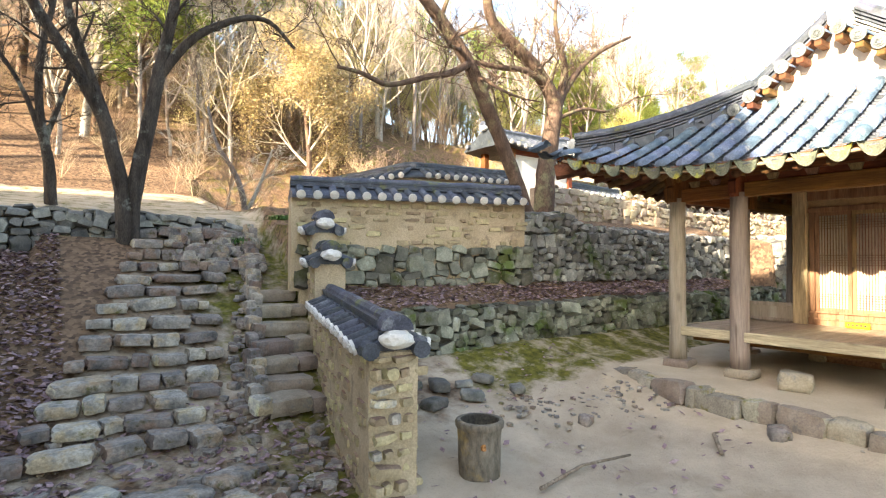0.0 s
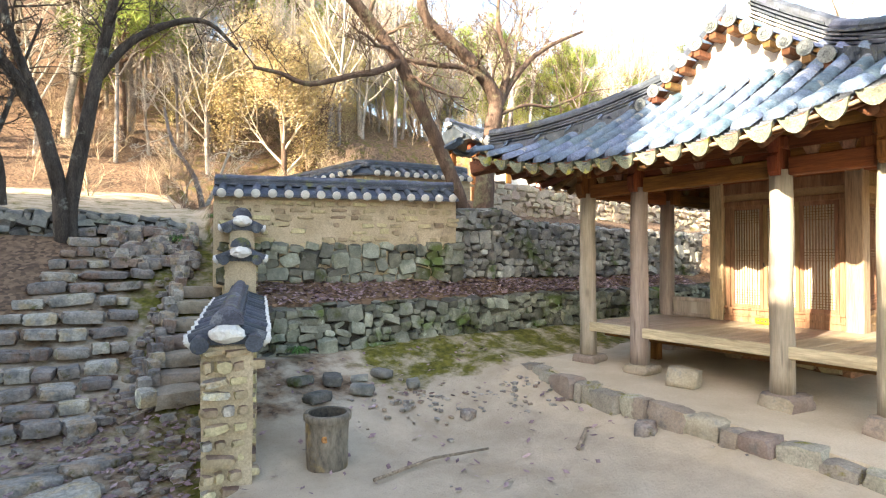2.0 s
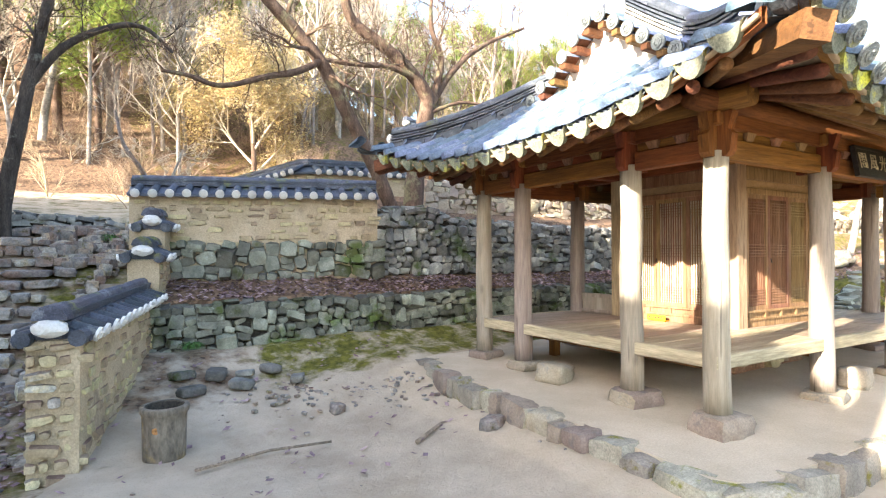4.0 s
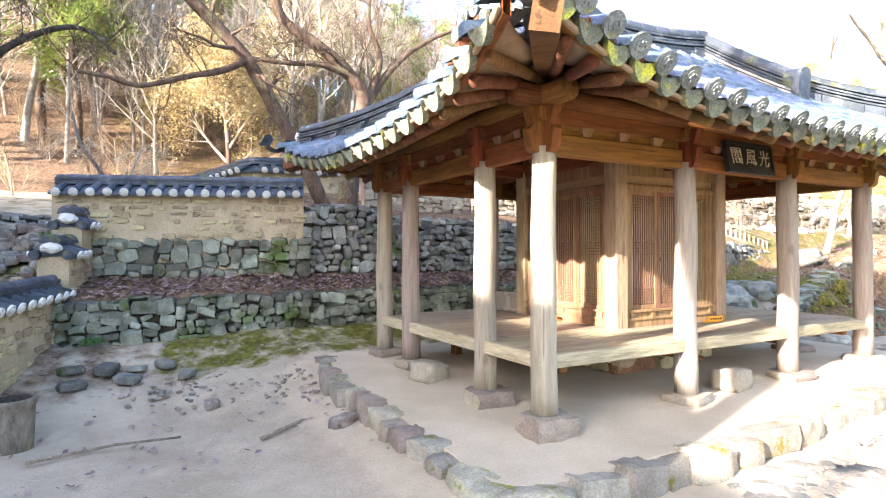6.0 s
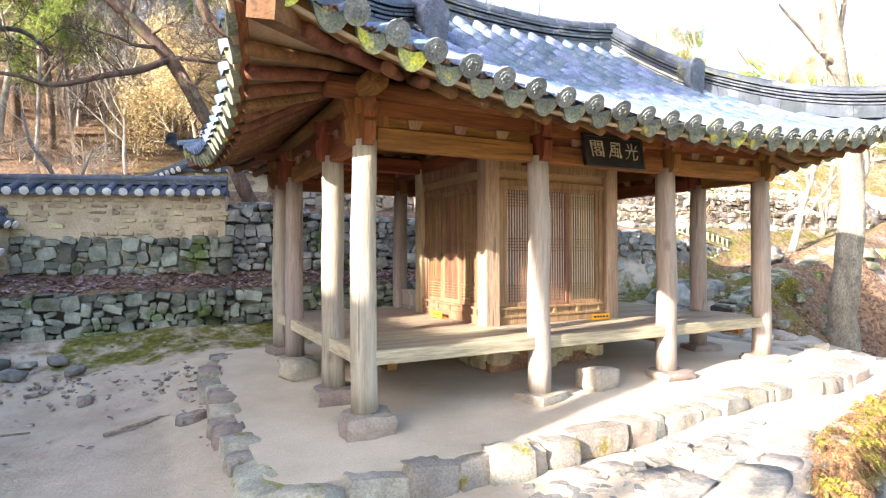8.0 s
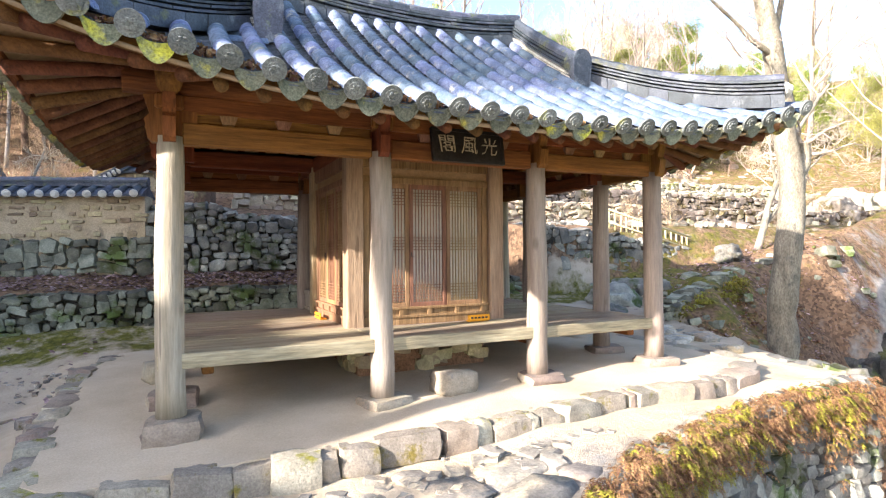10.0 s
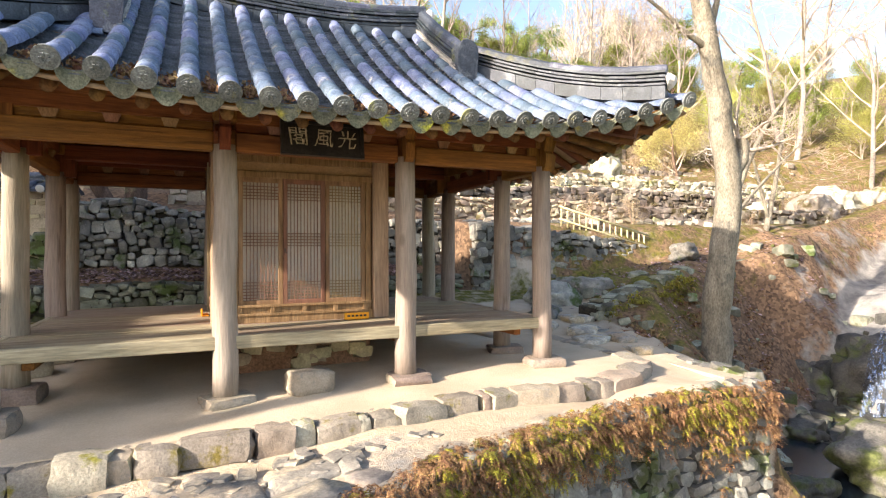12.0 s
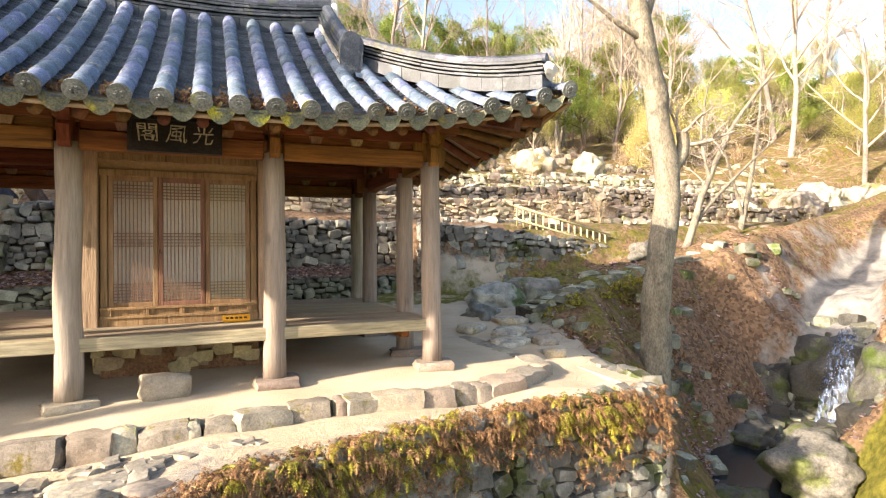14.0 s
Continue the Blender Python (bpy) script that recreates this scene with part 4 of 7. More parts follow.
ob = part("cover_tile_rest", raw_mesh("cover_tile_rest", heap_v, heap_f), TILEOLD, roof)
ob["kind"] = "stuff"
PAN = mat("grey_pan_tile", (0.06, 0.07, 0.085), (0.14, 0.155, 0.18), 5, 60, 0.6, 0.35, 30, isl=0.3, patch=(0.2, 0.2, 0.18), pscale=5, plevel=0.64, spec=0.4)
ob = part("pan_tiles", raw_mesh("pan_tiles", pan_v, pan_f, False), PAN, roof)
ob["kind"] = "stuff"

# soffit boards under the tiles, eave board along the edge
def sheet(name, fn, us, reachf, dz, sx, sy, m):
    v, f = [], []
    n = 6
    for u in us:
        for k in range(n + 1):
            p = mirror(fn(u, 0.02 + (reachf(u) - 0.02) * k / n), sx, sy)
            v.append(p + Vector((0, 0, -dz)))
    for i in range(len(us) - 1):
        for k in range(n):
            a = i * (n + 1) + k
            f.append((a, a + n + 1, a + n + 2, a + 1))
    ob = part(name, raw_mesh(name, v, f, True), m, roof)
    md = ob.modifiers.new("thickness", "SOLIDIFY")
    md.thickness = 0.03
    return ob


SOFFIT = mat("clay_soffit", (0.28, 0.19, 0.12), (0.38, 0.28, 0.18), 3, 40, 0.95, 0.3, 20, finegain=0.15)
for sy in (False, True):
    sheet("soffit", roof_front, list(np.linspace(XC - HX, XC + HX, 40)), lambda u: HY if min(u, 2 * XC - u) > GABLE else max(0.05, min(u, 2 * XC - u) + 1.14), 0.1, False, sy, SOFFIT)
for sx in (False, True):
    sheet("soffit", roof_side, list(np.linspace(YC - HY, YC + HY, 30)), lambda u: min(1.75, max(0.05, min(u, 2 * YC - u) + 1.14)), 0.1, sx, False, SOFFIT)


def eave_board(fn, us, sx, sy, m):
    bm = nb()
    prev = None
    for u in us:
        p = mirror(fn(u, 0.06), sx, sy)
        q = mirror(fn(u, 0.12), sx, sy)
        ring = [bm.verts.new(c) for c in (p + Vector((0, 0, -0.13)), p + Vector((0, 0, -0.03)), q + Vector((0, 0, -0.03)), q + Vector((0, 0, -0.15)))]
        if prev:
            for k in range(4):
                bm.faces.new((prev[k], prev[(k + 1) % 4], ring[(k + 1) % 4], ring[k]))
        prev = ring
    bmesh.ops.recalc_face_normals(bm, faces=bm.faces[:])
    part("eave_board", bm, m, roof)


for sy in (False, True):
    eave_board(roof_front, np.linspace(XC - HX, XC + HX, 40), False, sy, BEAMX)
for sx in (False, True):
    eave_board(roof_side, np.linspace(YC - HY, YC + HY, 30), sx, False, BEAMY)

# rafters
RAFT = wood("rafter_wood", (0.1, 0.04, 0.015), (0.2, 0.09, 0.035), 1)


def rafter(p, q, r=0.052, square=False):
    bm = nb()
    tube(bm, [q, p], [r * 1.05, r], 4 if square else 10)
    part("hip_rafter" if square else "rafter", bm, RAFT, roof, smooth=not square)


for sy in (False, True):
    for k in range(17):
        x = 0.35 + k * (4.88 / 16)
        p, q = roof_front(x, 0.13), roof_front(x, 1.5)
        rafter(mirror(p - Vector((0, 0, 0.2)), False, sy), mirror(q - Vector((0, 0, 0.24)), False, sy))
for sx in (False, True):
    for k in range(10):
        y = 0.35 + k * (2.97 / 9)
        p, q = roof_side(y, 0.13), roof_side(y, 1.5)
        rafter(mirror(p - Vector((0, 0, 0.2)), sx, False), mirror(q - Vector((0, 0, 0.24)), sx, False))
    for sy in (False, True):
        tip, root_ = roof_front(-1.12 if not sx else -0.72, 0.02 if not sx else 0.36), Vector((0.55, 0.6, 3.3))
        hub = Vector((0.5, 0.5, 3.2))
        rafter(mirror(tip - Vector((-0.02, 0.0, 0.34 if sx else 0.22)), sx, sy), mirror(root_, sx, sy), 0.13, True)
        for k in range(4):
            x = -0.78 + k * 0.29
            rafter(mirror(roof_front(x, 0.12) - Vector((0, 0, 0.2)), sx, sy), mirror(hub + Vector((0.05 * k, 0, 0)), sx, sy))
            rafter(mirror(roof_side(x, 0.12) - Vector((0, 0, 0.2)), sx, sy), mirror(hub + Vector((0, 0.05 * k, 0)), sx, sy))


# ridges of stacked tiles
def ridge(name, pts, w, layers, th=0.05, cap_r=0.08, low=None, single=True):
    """Courses of short lapped tiles, one mesh a course, under a round cap."""
    P = [Vector(p) for p in pts]
    rr = random.Random(len(P) * 7 + layers + int(abs(P[0].x + P[0].y) * 10))
    cum = [0.0]
    for p, q in zip(P, P[1:]):
        cum.append(cum[-1] + (q - p).length)

    def on(d):
        return Vector([float(np.interp(d, cum, [p[i] for p in P])) for i in range(3)])

    rest = nb()
    for k in range(layers):
        ww = w * (1.0 if k % 2 == 0 else 0.86) * (1 - 0.03 * k)
        d = -rr.uniform(0, 0.2)
        while d < cum[-1] - 0.01:
            bm = nb() if single else rest
            d0, d1 = max(d, 0.0), min(d + rr.uniform(0.24, 0.32), cum[-1])
            p, q = on(d0), on(d1 - 0.006)
            dr = q - p
            sd = Vector((-dr.y, dr.x, 0)).normalized() * (ww / 2 + rr.uniform(-0.006, 0.008))
            z0 = Vector((0, 0, k * th - (0.12 if k == 0 else -0.006)))
            z1, z2 = Vector((0, 0, (k + 1) * th - 0.012 + rr.uniform(-0.003, 0.004))), Vector((0, 0, (k + 1) * th - 0.016))
            lo = [bm.verts.new(c) for c in (p - sd + z0, p + sd + z0, p + sd + z1, p - sd + z1)]
            hi = [bm.verts.new(c) for c in (q - sd + z0, q + sd + z0, q + sd + z2, q - sd + z2)]
            for a in range(4):
                bm.faces.new((lo[a], lo[(a + 1) % 4], hi[(a + 1) % 4], hi[a]))
            bm.faces.new(lo[::-1])
            bm.faces.new(hi)
            if single:
                bmesh.ops.recalc_face_normals(bm, faces=bm.faces[:])
                part("ridge_tile", bm, low if (low and k < 3) else TILE, roof)
            d = d1
    up = Vector((0, 0, layers * th + cap_r * 0.2))
    d = 0.0
    while d < cum[-1] - 0.05:
        d1 = min(d + 0.31, cum[-1])
        bm = nb() if single else rest
        tube(bm, [on(d) + up, on(d1) + up], [cap_r * 1.06, cap_r * 0.94], 10)
        if single:
            part("ridge_cap_tile", bm, TILE, roof)
        d = d1
    if single:
        rest.free()
    else:
        bmesh.ops.recalc_face_normals(rest, faces=rest.faces[:])
        part(name + "_tiles", rest, TILE, roof)["kind"] = "stuff"


RIDGELIME = mat("streaked_ridge_lime", (0.36, 0.34, 0.3), (0.6, 0.57, 0.52), 6, 50, 0.9, 0.5, 25, patch=(0.14, 0.14, 0.14), pscale=5, plevel=0.58)
rp = [(x, YC, 4.46 + 0.16 * abs((x - XC) / 1.9) ** 2.2) for x in np.linspace(XC - 1.98, XC + 1.98, 17)]
ridge("main_ridge", rp, 0.3, 6)
for sx in (False, True):
    end = mirror(Vector((XC - 2.02, YC, 4.85)), sx, False)
    bm = nb()
    box(bm, end.x, end.y, end.z - 0.12, 0.1, 0.3, 0.42, bevel=0.03)
    part("ridge_end", bm, WHITE, roof, "white lime plastered ridge end")
    for sy in (False, True):
        pts = [mirror(roof_front(GABLE + 0.13, d) + Vector((0.02, 0, 0.04)), sx, sy) for d in np.linspace(2.85, 1.5, 7)]
        ridge("descending_ridge", pts, 0.3, 6, low=RIDGELIME, single=not sy)
        e = pts[-1]
        bm = nb()
        fw = -1 if not sy else 1
        tube(bm, [e + Vector((0, 0.1 * -fw, 0.3)), e + Vector((0, 0.12 * fw, 0.27))], [0.13, 0.145], 14)
        for v in bm.verts:
            if v.co.z < e.z + 0.24:
                v.co.z -= 0.22
        part("ridge_stop", bm, TILE, roof, "dark round-topped end tile")
        pts = [mirror(roof_front(-1.02 + d, d + 0.08) + Vector((0, 0, 0.09)), sx, sy) for d in np.linspace(1.75, 0.1, 9)]
        ridge("hip_ridge", pts, 0.28, 5, 0.044, 0.07, single=not sy)
        e = pts[-1]
        bm = nb()
        tube(bm, [e + Vector((0, 0, 0.1)), e + (pts[-1] - pts[-2]).normalized() * 0.03 + Vector((0, 0, 0.11)), e + (pts[-1] - pts[-2]).normalized() * 0.08 + Vector((0, 0, 0.1))], [0.11, 0.1, 0.06], 12)
        for v in bm.verts:
            v.co += Vector((noise.noise(v.co * 9), noise.noise(v.co * 9 + Vector((4, 0, 0))), noise.noise(v.co * 9 + Vector((0, 4, 0))))) * 0.03
        part("hip_ridge_end", bm, WHITE, roof, "white lime plastered hip end")

# gables with verge tiles and bargeboards
for sx in (False, True):
    bm = nb()
    g = [mirror(Vector((GABLE - 0.1, y, z)), sx, False) for y, z in ((YC - 1.75, 3.25), (YC + 1.75, 3.25), (YC + 0.12, 4.46), (YC - 0.12, 4.46))]
    front = [bm.verts.new(p) for p in g]
    back = [bm.verts.new(p + Vector((0.08 if not sx else -0.08, 0, 0))) for p in g]
    bm.faces.new(front)
    bm.faces.new(back[::-1])
    for k in range(4):
        bm.faces.new((front[k], back[k], back[(k + 1) % 4], front[(k + 1) % 4]))
    bmesh.ops.recalc_face_normals(bm, faces=bm.faces[:])
    part("gable_wall", bm, WALLWHITE, roof, "pale lime plastered gable")
    for sy in (False, True):
        for k in range(8):
            d0 = 1.35 + 0.21 * k
            p = roof_front(GABLE + 0.14, d0) + Vector((0, 0, -0.02))
            a, b = mirror(p + Vector((-0.5, 0, -0.04)), sx, sy), mirror(p, sx, sy)
            m = place(a, b)
            o = new("verge_tile", COVER)
            o.parent = roof
            o.matrix_basis = m @ Matrix.Diagonal((1.5, 1.0, 1.0, 1))
            o = new("verge_disc", DISC)
            o.parent = roof
            o.matrix_basis = m @ Matrix.Translation((-0.012, 0, 0.01))
            bm = nb()
            c = p + Vector((-0.32, 0.0, -0.15))
            c = mirror(c, sx, sy)
            box(bm, c.x, c.y, c.z, 0.36, 0.09, 0.09, bevel=0.01)
            part("verge_rafter", bm, RAFT, roof)
        bm = nb()
        prev = None
        for d0 in np.linspace(1.25, 2.9, 8):
            p = mirror(roof_front(GABLE + 0.14, d0) + Vector((0.0, 0, -0.1)), sx, sy)
            q = mirror(roof_front(GABLE + 0.14, d0) + Vector((-0.42, 0, -0.06)), sx, sy)
            ring = [bm.verts.new(c) for c in (p, q, q + Vector((0, 0, 0.05)), p + Vector((0, 0, 0.05)))]
            if prev:
                for k in range(4):
                    bm.faces.new((prev[k], prev[(k + 1) % 4], ring[(k + 1) % 4], ring[k]))
            prev = ring
        bmesh.ops.recalc_face_normals(bm, faces=bm.faces[:])
        part("verge_board", bm, RAFT, roof)


# ---- clay walls with tiled copings ----
WHITEDISC = DISC.copy()
WHITEDISC.materials.clear()
WHITEDISC.materials.append(WHITE)
COVERDARK = COVER.copy()
COVERDARK.materials.clear()
COVERDARK.materials.append(TILE)


def coping(root, pts, half=0.36, lift=0.2, sp=0.26, ends=(True, True), discs=True):
    """A tiled coping along pts (x, y, eave height)."""
    total, at = resample(pts, 0.2)
    bm = nb()
    prev = None
    n = max(2, int(total / 0.25))
    ridge_pts = []
    for i in range(n + 1):
        (x, y, z), ang = at(total * i / n)
        s = Vector((math.sin(ang), -math.cos(ang), 0))
        c = Vector((x, y, z))
        ridge_pts.append(c + Vector((0, 0, lift + 0.02)))
        ring = [bm.verts.new(q) for q in (c + s * half, c + s * half + Vector((0, 0, 0.04)), c + Vector((0, 0, lift + 0.04)), c - s * half + Vector((0, 0, 0.04)), c - s * half, c + Vector((0, 0, 0.02)))]
        if prev:
            for k in range(6):
                bm.faces.new((prev[k], prev[(k + 1) % 6], ring[(k + 1) % 6], ring[k]))
        else:
            bm.faces.new(ring[::-1])
        prev = ring
    bm.faces.new(prev)
    bmesh.ops.recalc_face_normals(bm, faces=bm.faces[:])
    part("pan_tile_bed", bm, TILE, root)
    k = int(total / sp)
    for i in range(k + 1):
        (x, y, z), ang = at(min(total, (i + 0.5) * total / (k + 1)))
        s = Vector((math.sin(ang), -math.cos(ang), 0))
        for side in (1, -1):
            lo = Vector((x, y, z + 0.045)) + s * side * (half + 0.02)
            hi = Vector((x, y, z + lift + 0.04))
            m = place(lo, hi)
            ln = (hi - lo).length
            ob = new("cover_tile", COVERDARK)
            ob.parent = root
            m = m @ Matrix.Rotation(0.09 * noise.noise((i * 3.7, side * 2.0, z)), 4, "Z") @ Matrix.Translation((0.02 * noise.noise((i * 1.9, side, z * 3)), 0, 0.012 * noise.noise((i * 2.9, side, z * 5))))
            ob.matrix_basis = m @ Matrix.Diagonal((ln / 0.33, 0.8, 0.8, 1))
            if discs:
                ob = new("plaster_dot", WHITEDISC)
                ob.parent = root
                ob.matrix_basis = m @ Matrix.Translation((-0.012, 0, 0.005)) @ Matrix.Diagonal((1, 0.8, 0.8, 1))
    bm = nb()
    for q in range(3):
        ww = (0.24, 0.2, 0.22)[q]
        prev = None
        for i, p in enumerate(ridge_pts):
            d = ridge_pts[min(i + 1, len(ridge_pts) - 1)] - ridge_pts[max(i - 1, 0)]
            s = Vector((-d.y, d.x, 0)).normalized() * ww / 2
            z0, z1 = Vector((0, 0, 0.04 * q)), Vector((0, 0, 0.04 * q + 0.034))
            ring = [bm.verts.new(c) for c in (p - s + z0, p + s + z0, p + s + z1, p - s + z1)]
            if prev:
                for a in range(4):
                    bm.faces.new((prev[a], prev[(a + 1) % 4], ring[(a + 1) % 4], ring[a]))
            else:
                bm.faces.new(ring[::-1])
            prev = ring
        bm.faces.new(prev)
    tube(bm, [p + Vector((0.015 * noise.noise(p * 4), 0.0, 0.11 + 0.02 * noise.noise(p * 3))) for p in ridge_pts], [0.075 + 0.012 * noise.noise(p * 6) for p in ridge_pts], 10)
    bmesh.ops.recalc_face_normals(bm, faces=bm.faces[:])
    part("coping_ridge", bm, TILE, root)
    for use, (i, j) in zip(ends, ((0, 1), (-1, -2))):
        if not use:
            continue
        p, d = ridge_pts[i], (ridge_pts[i] - ridge_pts[j]).normalized()
        ang = math.atan2(d.y, d.x)
        bm = nb()
        c = p + d * 0.07 - Vector((0, 0, 0.01))
        bmesh.ops.create_icosphere(bm, subdivisions=3, radius=1.0)
        turn = Matrix.Rotation(ang, 3, "Z")
        for v in bm.verts:
            k = 1 + 0.22 * noise.noise(v.co * 1.6 + c) + 0.08 * noise.noise(v.co * 5)
            v.co = turn @ Vector((v.co.x * 0.11 * k, v.co.y * 0.14 * k, v.co.z * 0.085 * k)) + c
        part("plaster_end", bm, WHITE, root, "lumpy white lime plaster")
        bm = nb()
        tube(bm, [p - d * 0.1 + Vector((0, 0, 0.07)), p + d * 0.11 + Vector((0, 0, 0.06))], [0.13, 0.14], 14)
        for v in bm.verts:
            if v.co.z < p.z + 0.06:
                v.co.z = p.z + 0.06
        part("end_arch_tile", bm, TILE, root)
        for side in (-1, 1):
            s = Vector((-d.y, d.x, 0)) * side
            bm = nb()
            q = p + s * half * 0.75 - Vector((0, 0, lift * 0.8))
            tube(bm, [q - d * 0.15, q + d * 0.1], [0.075, 0.075], 10)
            part("corner_tile", bm, TILE, root)


def clay_wall(name, pts, thick, label, seed, rows=0.14, stone=CLAYSTONE, ends=(True, True), half=None, density=0.6, lift=0.2, discs=True, faces=(1, -1), singles=200):
    """pts: x, y, foot, eave along the middle of the wall."""
    rng = random.Random(seed)
    total, at = resample(pts, 0.2)
    bm = nb()
    prev = None
    n = max(2, int(total / 0.2))
    for i in range(n + 1):
        (x, y, zb, zt), ang = at(total * i / n)
        s = Vector((math.sin(ang), -math.cos(ang), 0)) * thick / 2
        ring = []
        c = Vector((x, y, 0))
        for k in range(9):
            ring.append(bm.verts.new(c + s * (1 + 0.05 * noise.noise((x * 2, y * 2, k * 0.8))) + Vector((0, 0, zb + (zt + 0.03 - zb) * k / 8))))
        for k in range(8, -1, -1):
            ring.append(bm.verts.new(c - s * (1 + 0.05 * noise.noise((x * 2, y * 2, 9 + k * 0.8))) + Vector((0, 0, zb + (zt + 0.03 - zb) * k / 8))))
        if prev:
            for k in range(18):
                bm.faces.new((prev[k], prev[(k + 1) % 18], ring[(k + 1) % 18], ring[k]))
        else:
            bm.faces.new(ring[::-1])
        prev = ring
    bm.faces.new(prev)
    bmesh.ops.recalc_face_normals(bm, faces=bm.faces[:])
    root = thing(name, bm, CLAY, label, "clay wall", kind="structure")
    heap, count = Heap(), 0
    for side in faces:
        z_rows = int((pts[0][3] - min(p[2] for p in pts)) / rows)
        for r in range(z_rows):
            d = rng.uniform(0, 0.2)
            while d < total - 0.06:
                ww = rng.uniform(0.1, 0.3)
                (x, y, zb, zt), ang = at(min(d + ww / 2, total))
                z = zt - 0.08 - r * rows
                d += ww + rng.uniform(0.02, 0.08)
                if rng.random() > density or z < zb:
                    continue
                s = Vector((math.sin(ang), -math.cos(ang), 0)) * (thick / 2 - 0.012) * side
                a = (x + s.x, y + s.y, z + rng.uniform(-0.02, 0.02), ww, 0.075, rng.uniform(0.05, rows * 0.85), ang)
                if count < singles:
                    put_stone(rng, stone, root, *a)
                    count += 1
                else:
                    heap.add(rng, *a)
    if heap.v:
        heap.done("rubble_fill", stone, root)
    coping(root, [(p[0], p[1], p[3]) for p in pts], half or thick / 2 + 0.13, lift, ends=ends, discs=discs)
    return root


def gp(y, foot, eave):
    return (gate_x(y), y, foot, eave)


gate_wall = clay_wall("gate_wall", [gp(3.02, -0.75, 0.7), gp(4.6, -0.7, 0.76), gp(6.28, -0.4, 0.82)], 0.42, "yellow clay and stone wall with a tiled coping beside the stairs", 61, 0.13, ends=(True, False), half=0.29, lift=0.13)
erng = random.Random(62)
z = -0.6
while z < 0.66:
    hh = erng.uniform(0.07, 0.14)
    x = -0.2
    while x < 0.18:
        ww = erng.choice((0.08, 0.14, 0.2, 0.3)) * erng.uniform(0.8, 1.2)
        put_stone(erng, CLAYSTONE if erng.random() < 0.8 else STEP, gate_wall, gate_x(3.0) + x + ww / 2, 3.02 + erng.uniform(-0.03, 0.02), z + hh / 2, ww, 0.1, hh * erng.uniform(0.5, 0.85), erng.uniform(-0.2, 0.2), 0.14, False, "end_stone")
        x += ww + 0.03
    z += hh + erng.uniform(0.0, 0.03)
clay_wall("gate_wall_step_1", [gp(6.3, -0.2, 1.4), gp(6.82, -0.1, 1.42)], 0.42, "middle step of the clay wall with a tiled coping", 63, lift=0.15, half=0.3)
clay_wall("gate_wall_step_2", [gp(6.87, 0.2, 1.88), gp(7.3, 0.4, 1.9)], 0.36, "upper step of the clay wall with a tiled coping", 64, lift=0.15, half=0.28)
clay_wall("garden_wall_1", [(-4.4, mid_y(-4.4) + 0.22, 1.0, 2.46), (-2.5, mid_y(-2.5) + 0.22, 1.0, 2.48), (-0.42, mid_y(-0.42) + 0.22, 1.0, 2.5)], 0.44, "yellow clay garden wall on a rubble base under a dark tiled coping", 65, 0.12, ends=(False, False), lift=0.19, faces=(1,), singles=260, half=0.38)
rubble_wall("garden_wall_base", line(lambda x: mid_y(x) - 0.1, -4.35, -0.5, (1.05, 1.08), (1.72, 1.74), 5), MOSSY, "course of large grey field stones under the clay wall", 0.22, 0.13, 0.3, seed=66, backing=CLAY, big=0.2)
clay_wall("garden_wall_2", [(-2.0, 12.2, 1.8, 3.1), (-0.8, 9.75, 1.8, 3.36), (2.1, 9.7, 2.0, 3.42)], 0.44, "farther yellow clay garden wall with a tiled coping", 67, 0.13, ends=(True, False), singles=100, faces=(1,))


# gatehouse up behind the garden wall
gatehouse = empty("gatehouse", "small tiled gatehouse with dark posts and whitewashed panels", "gatehouse")
for x in (3.4, 4.6, 5.8):
    for y in (11.0, 12.2):
        bm = nb()
        box(bm, x, y, 3.7, 0.18, 0.18, 2.4, bevel=0.01)
        part("post", bm, BEAMZ, gatehouse)
bm = nb()
box(bm, 4.0, 11.02, 3.6, 1.02, 0.08, 2.0)
part("wall_panel", bm, WHITE, gatehouse)
bm = nb()
box(bm, 5.2, 11.02, 3.6, 1.02, 0.08, 2.0)
part("wall_panel", bm, WHITE, gatehouse)
bm = nb()
box(bm, 4.6, 11.0, 4.72, 2.9, 0.16, 0.22, bevel=0.01)
part("tie_beam", bm, BEAMX, gatehouse)
coping(gatehouse, [(2.9, 11.6, 4.82), (3.7, 11.6, 4.72), (5.5, 11.6, 4.72), (6.3, 11.6, 4.82)], 1.0, 0.55, 0.28)
clay_wall("garden_wall_3", [(5.4, 11.3, 2.2, 3.7), (8.5, 11.2, 2.2, 3.6)], 0.4, "clay wall running on from the gatehouse", 68, ends=(False, False), singles=0)

# ---- things in the yard ----
def lathe(bm, prof, seg=28, c=(0, 0, 0)):
    rings = [[bm.verts.new((c[0] + r * math.cos(2 * math.pi * k / seg), c[1] + r * math.sin(2 * math.pi * k / seg), c[2] + z)) for k in range(seg)] for r, z in prof]
    for a, b in zip(rings, rings[1:]):
        for k in range(seg):
            bm.faces.new((a[k], a[(k + 1) % seg], b[(k + 1) % seg], b[k]))
    return bm, rings


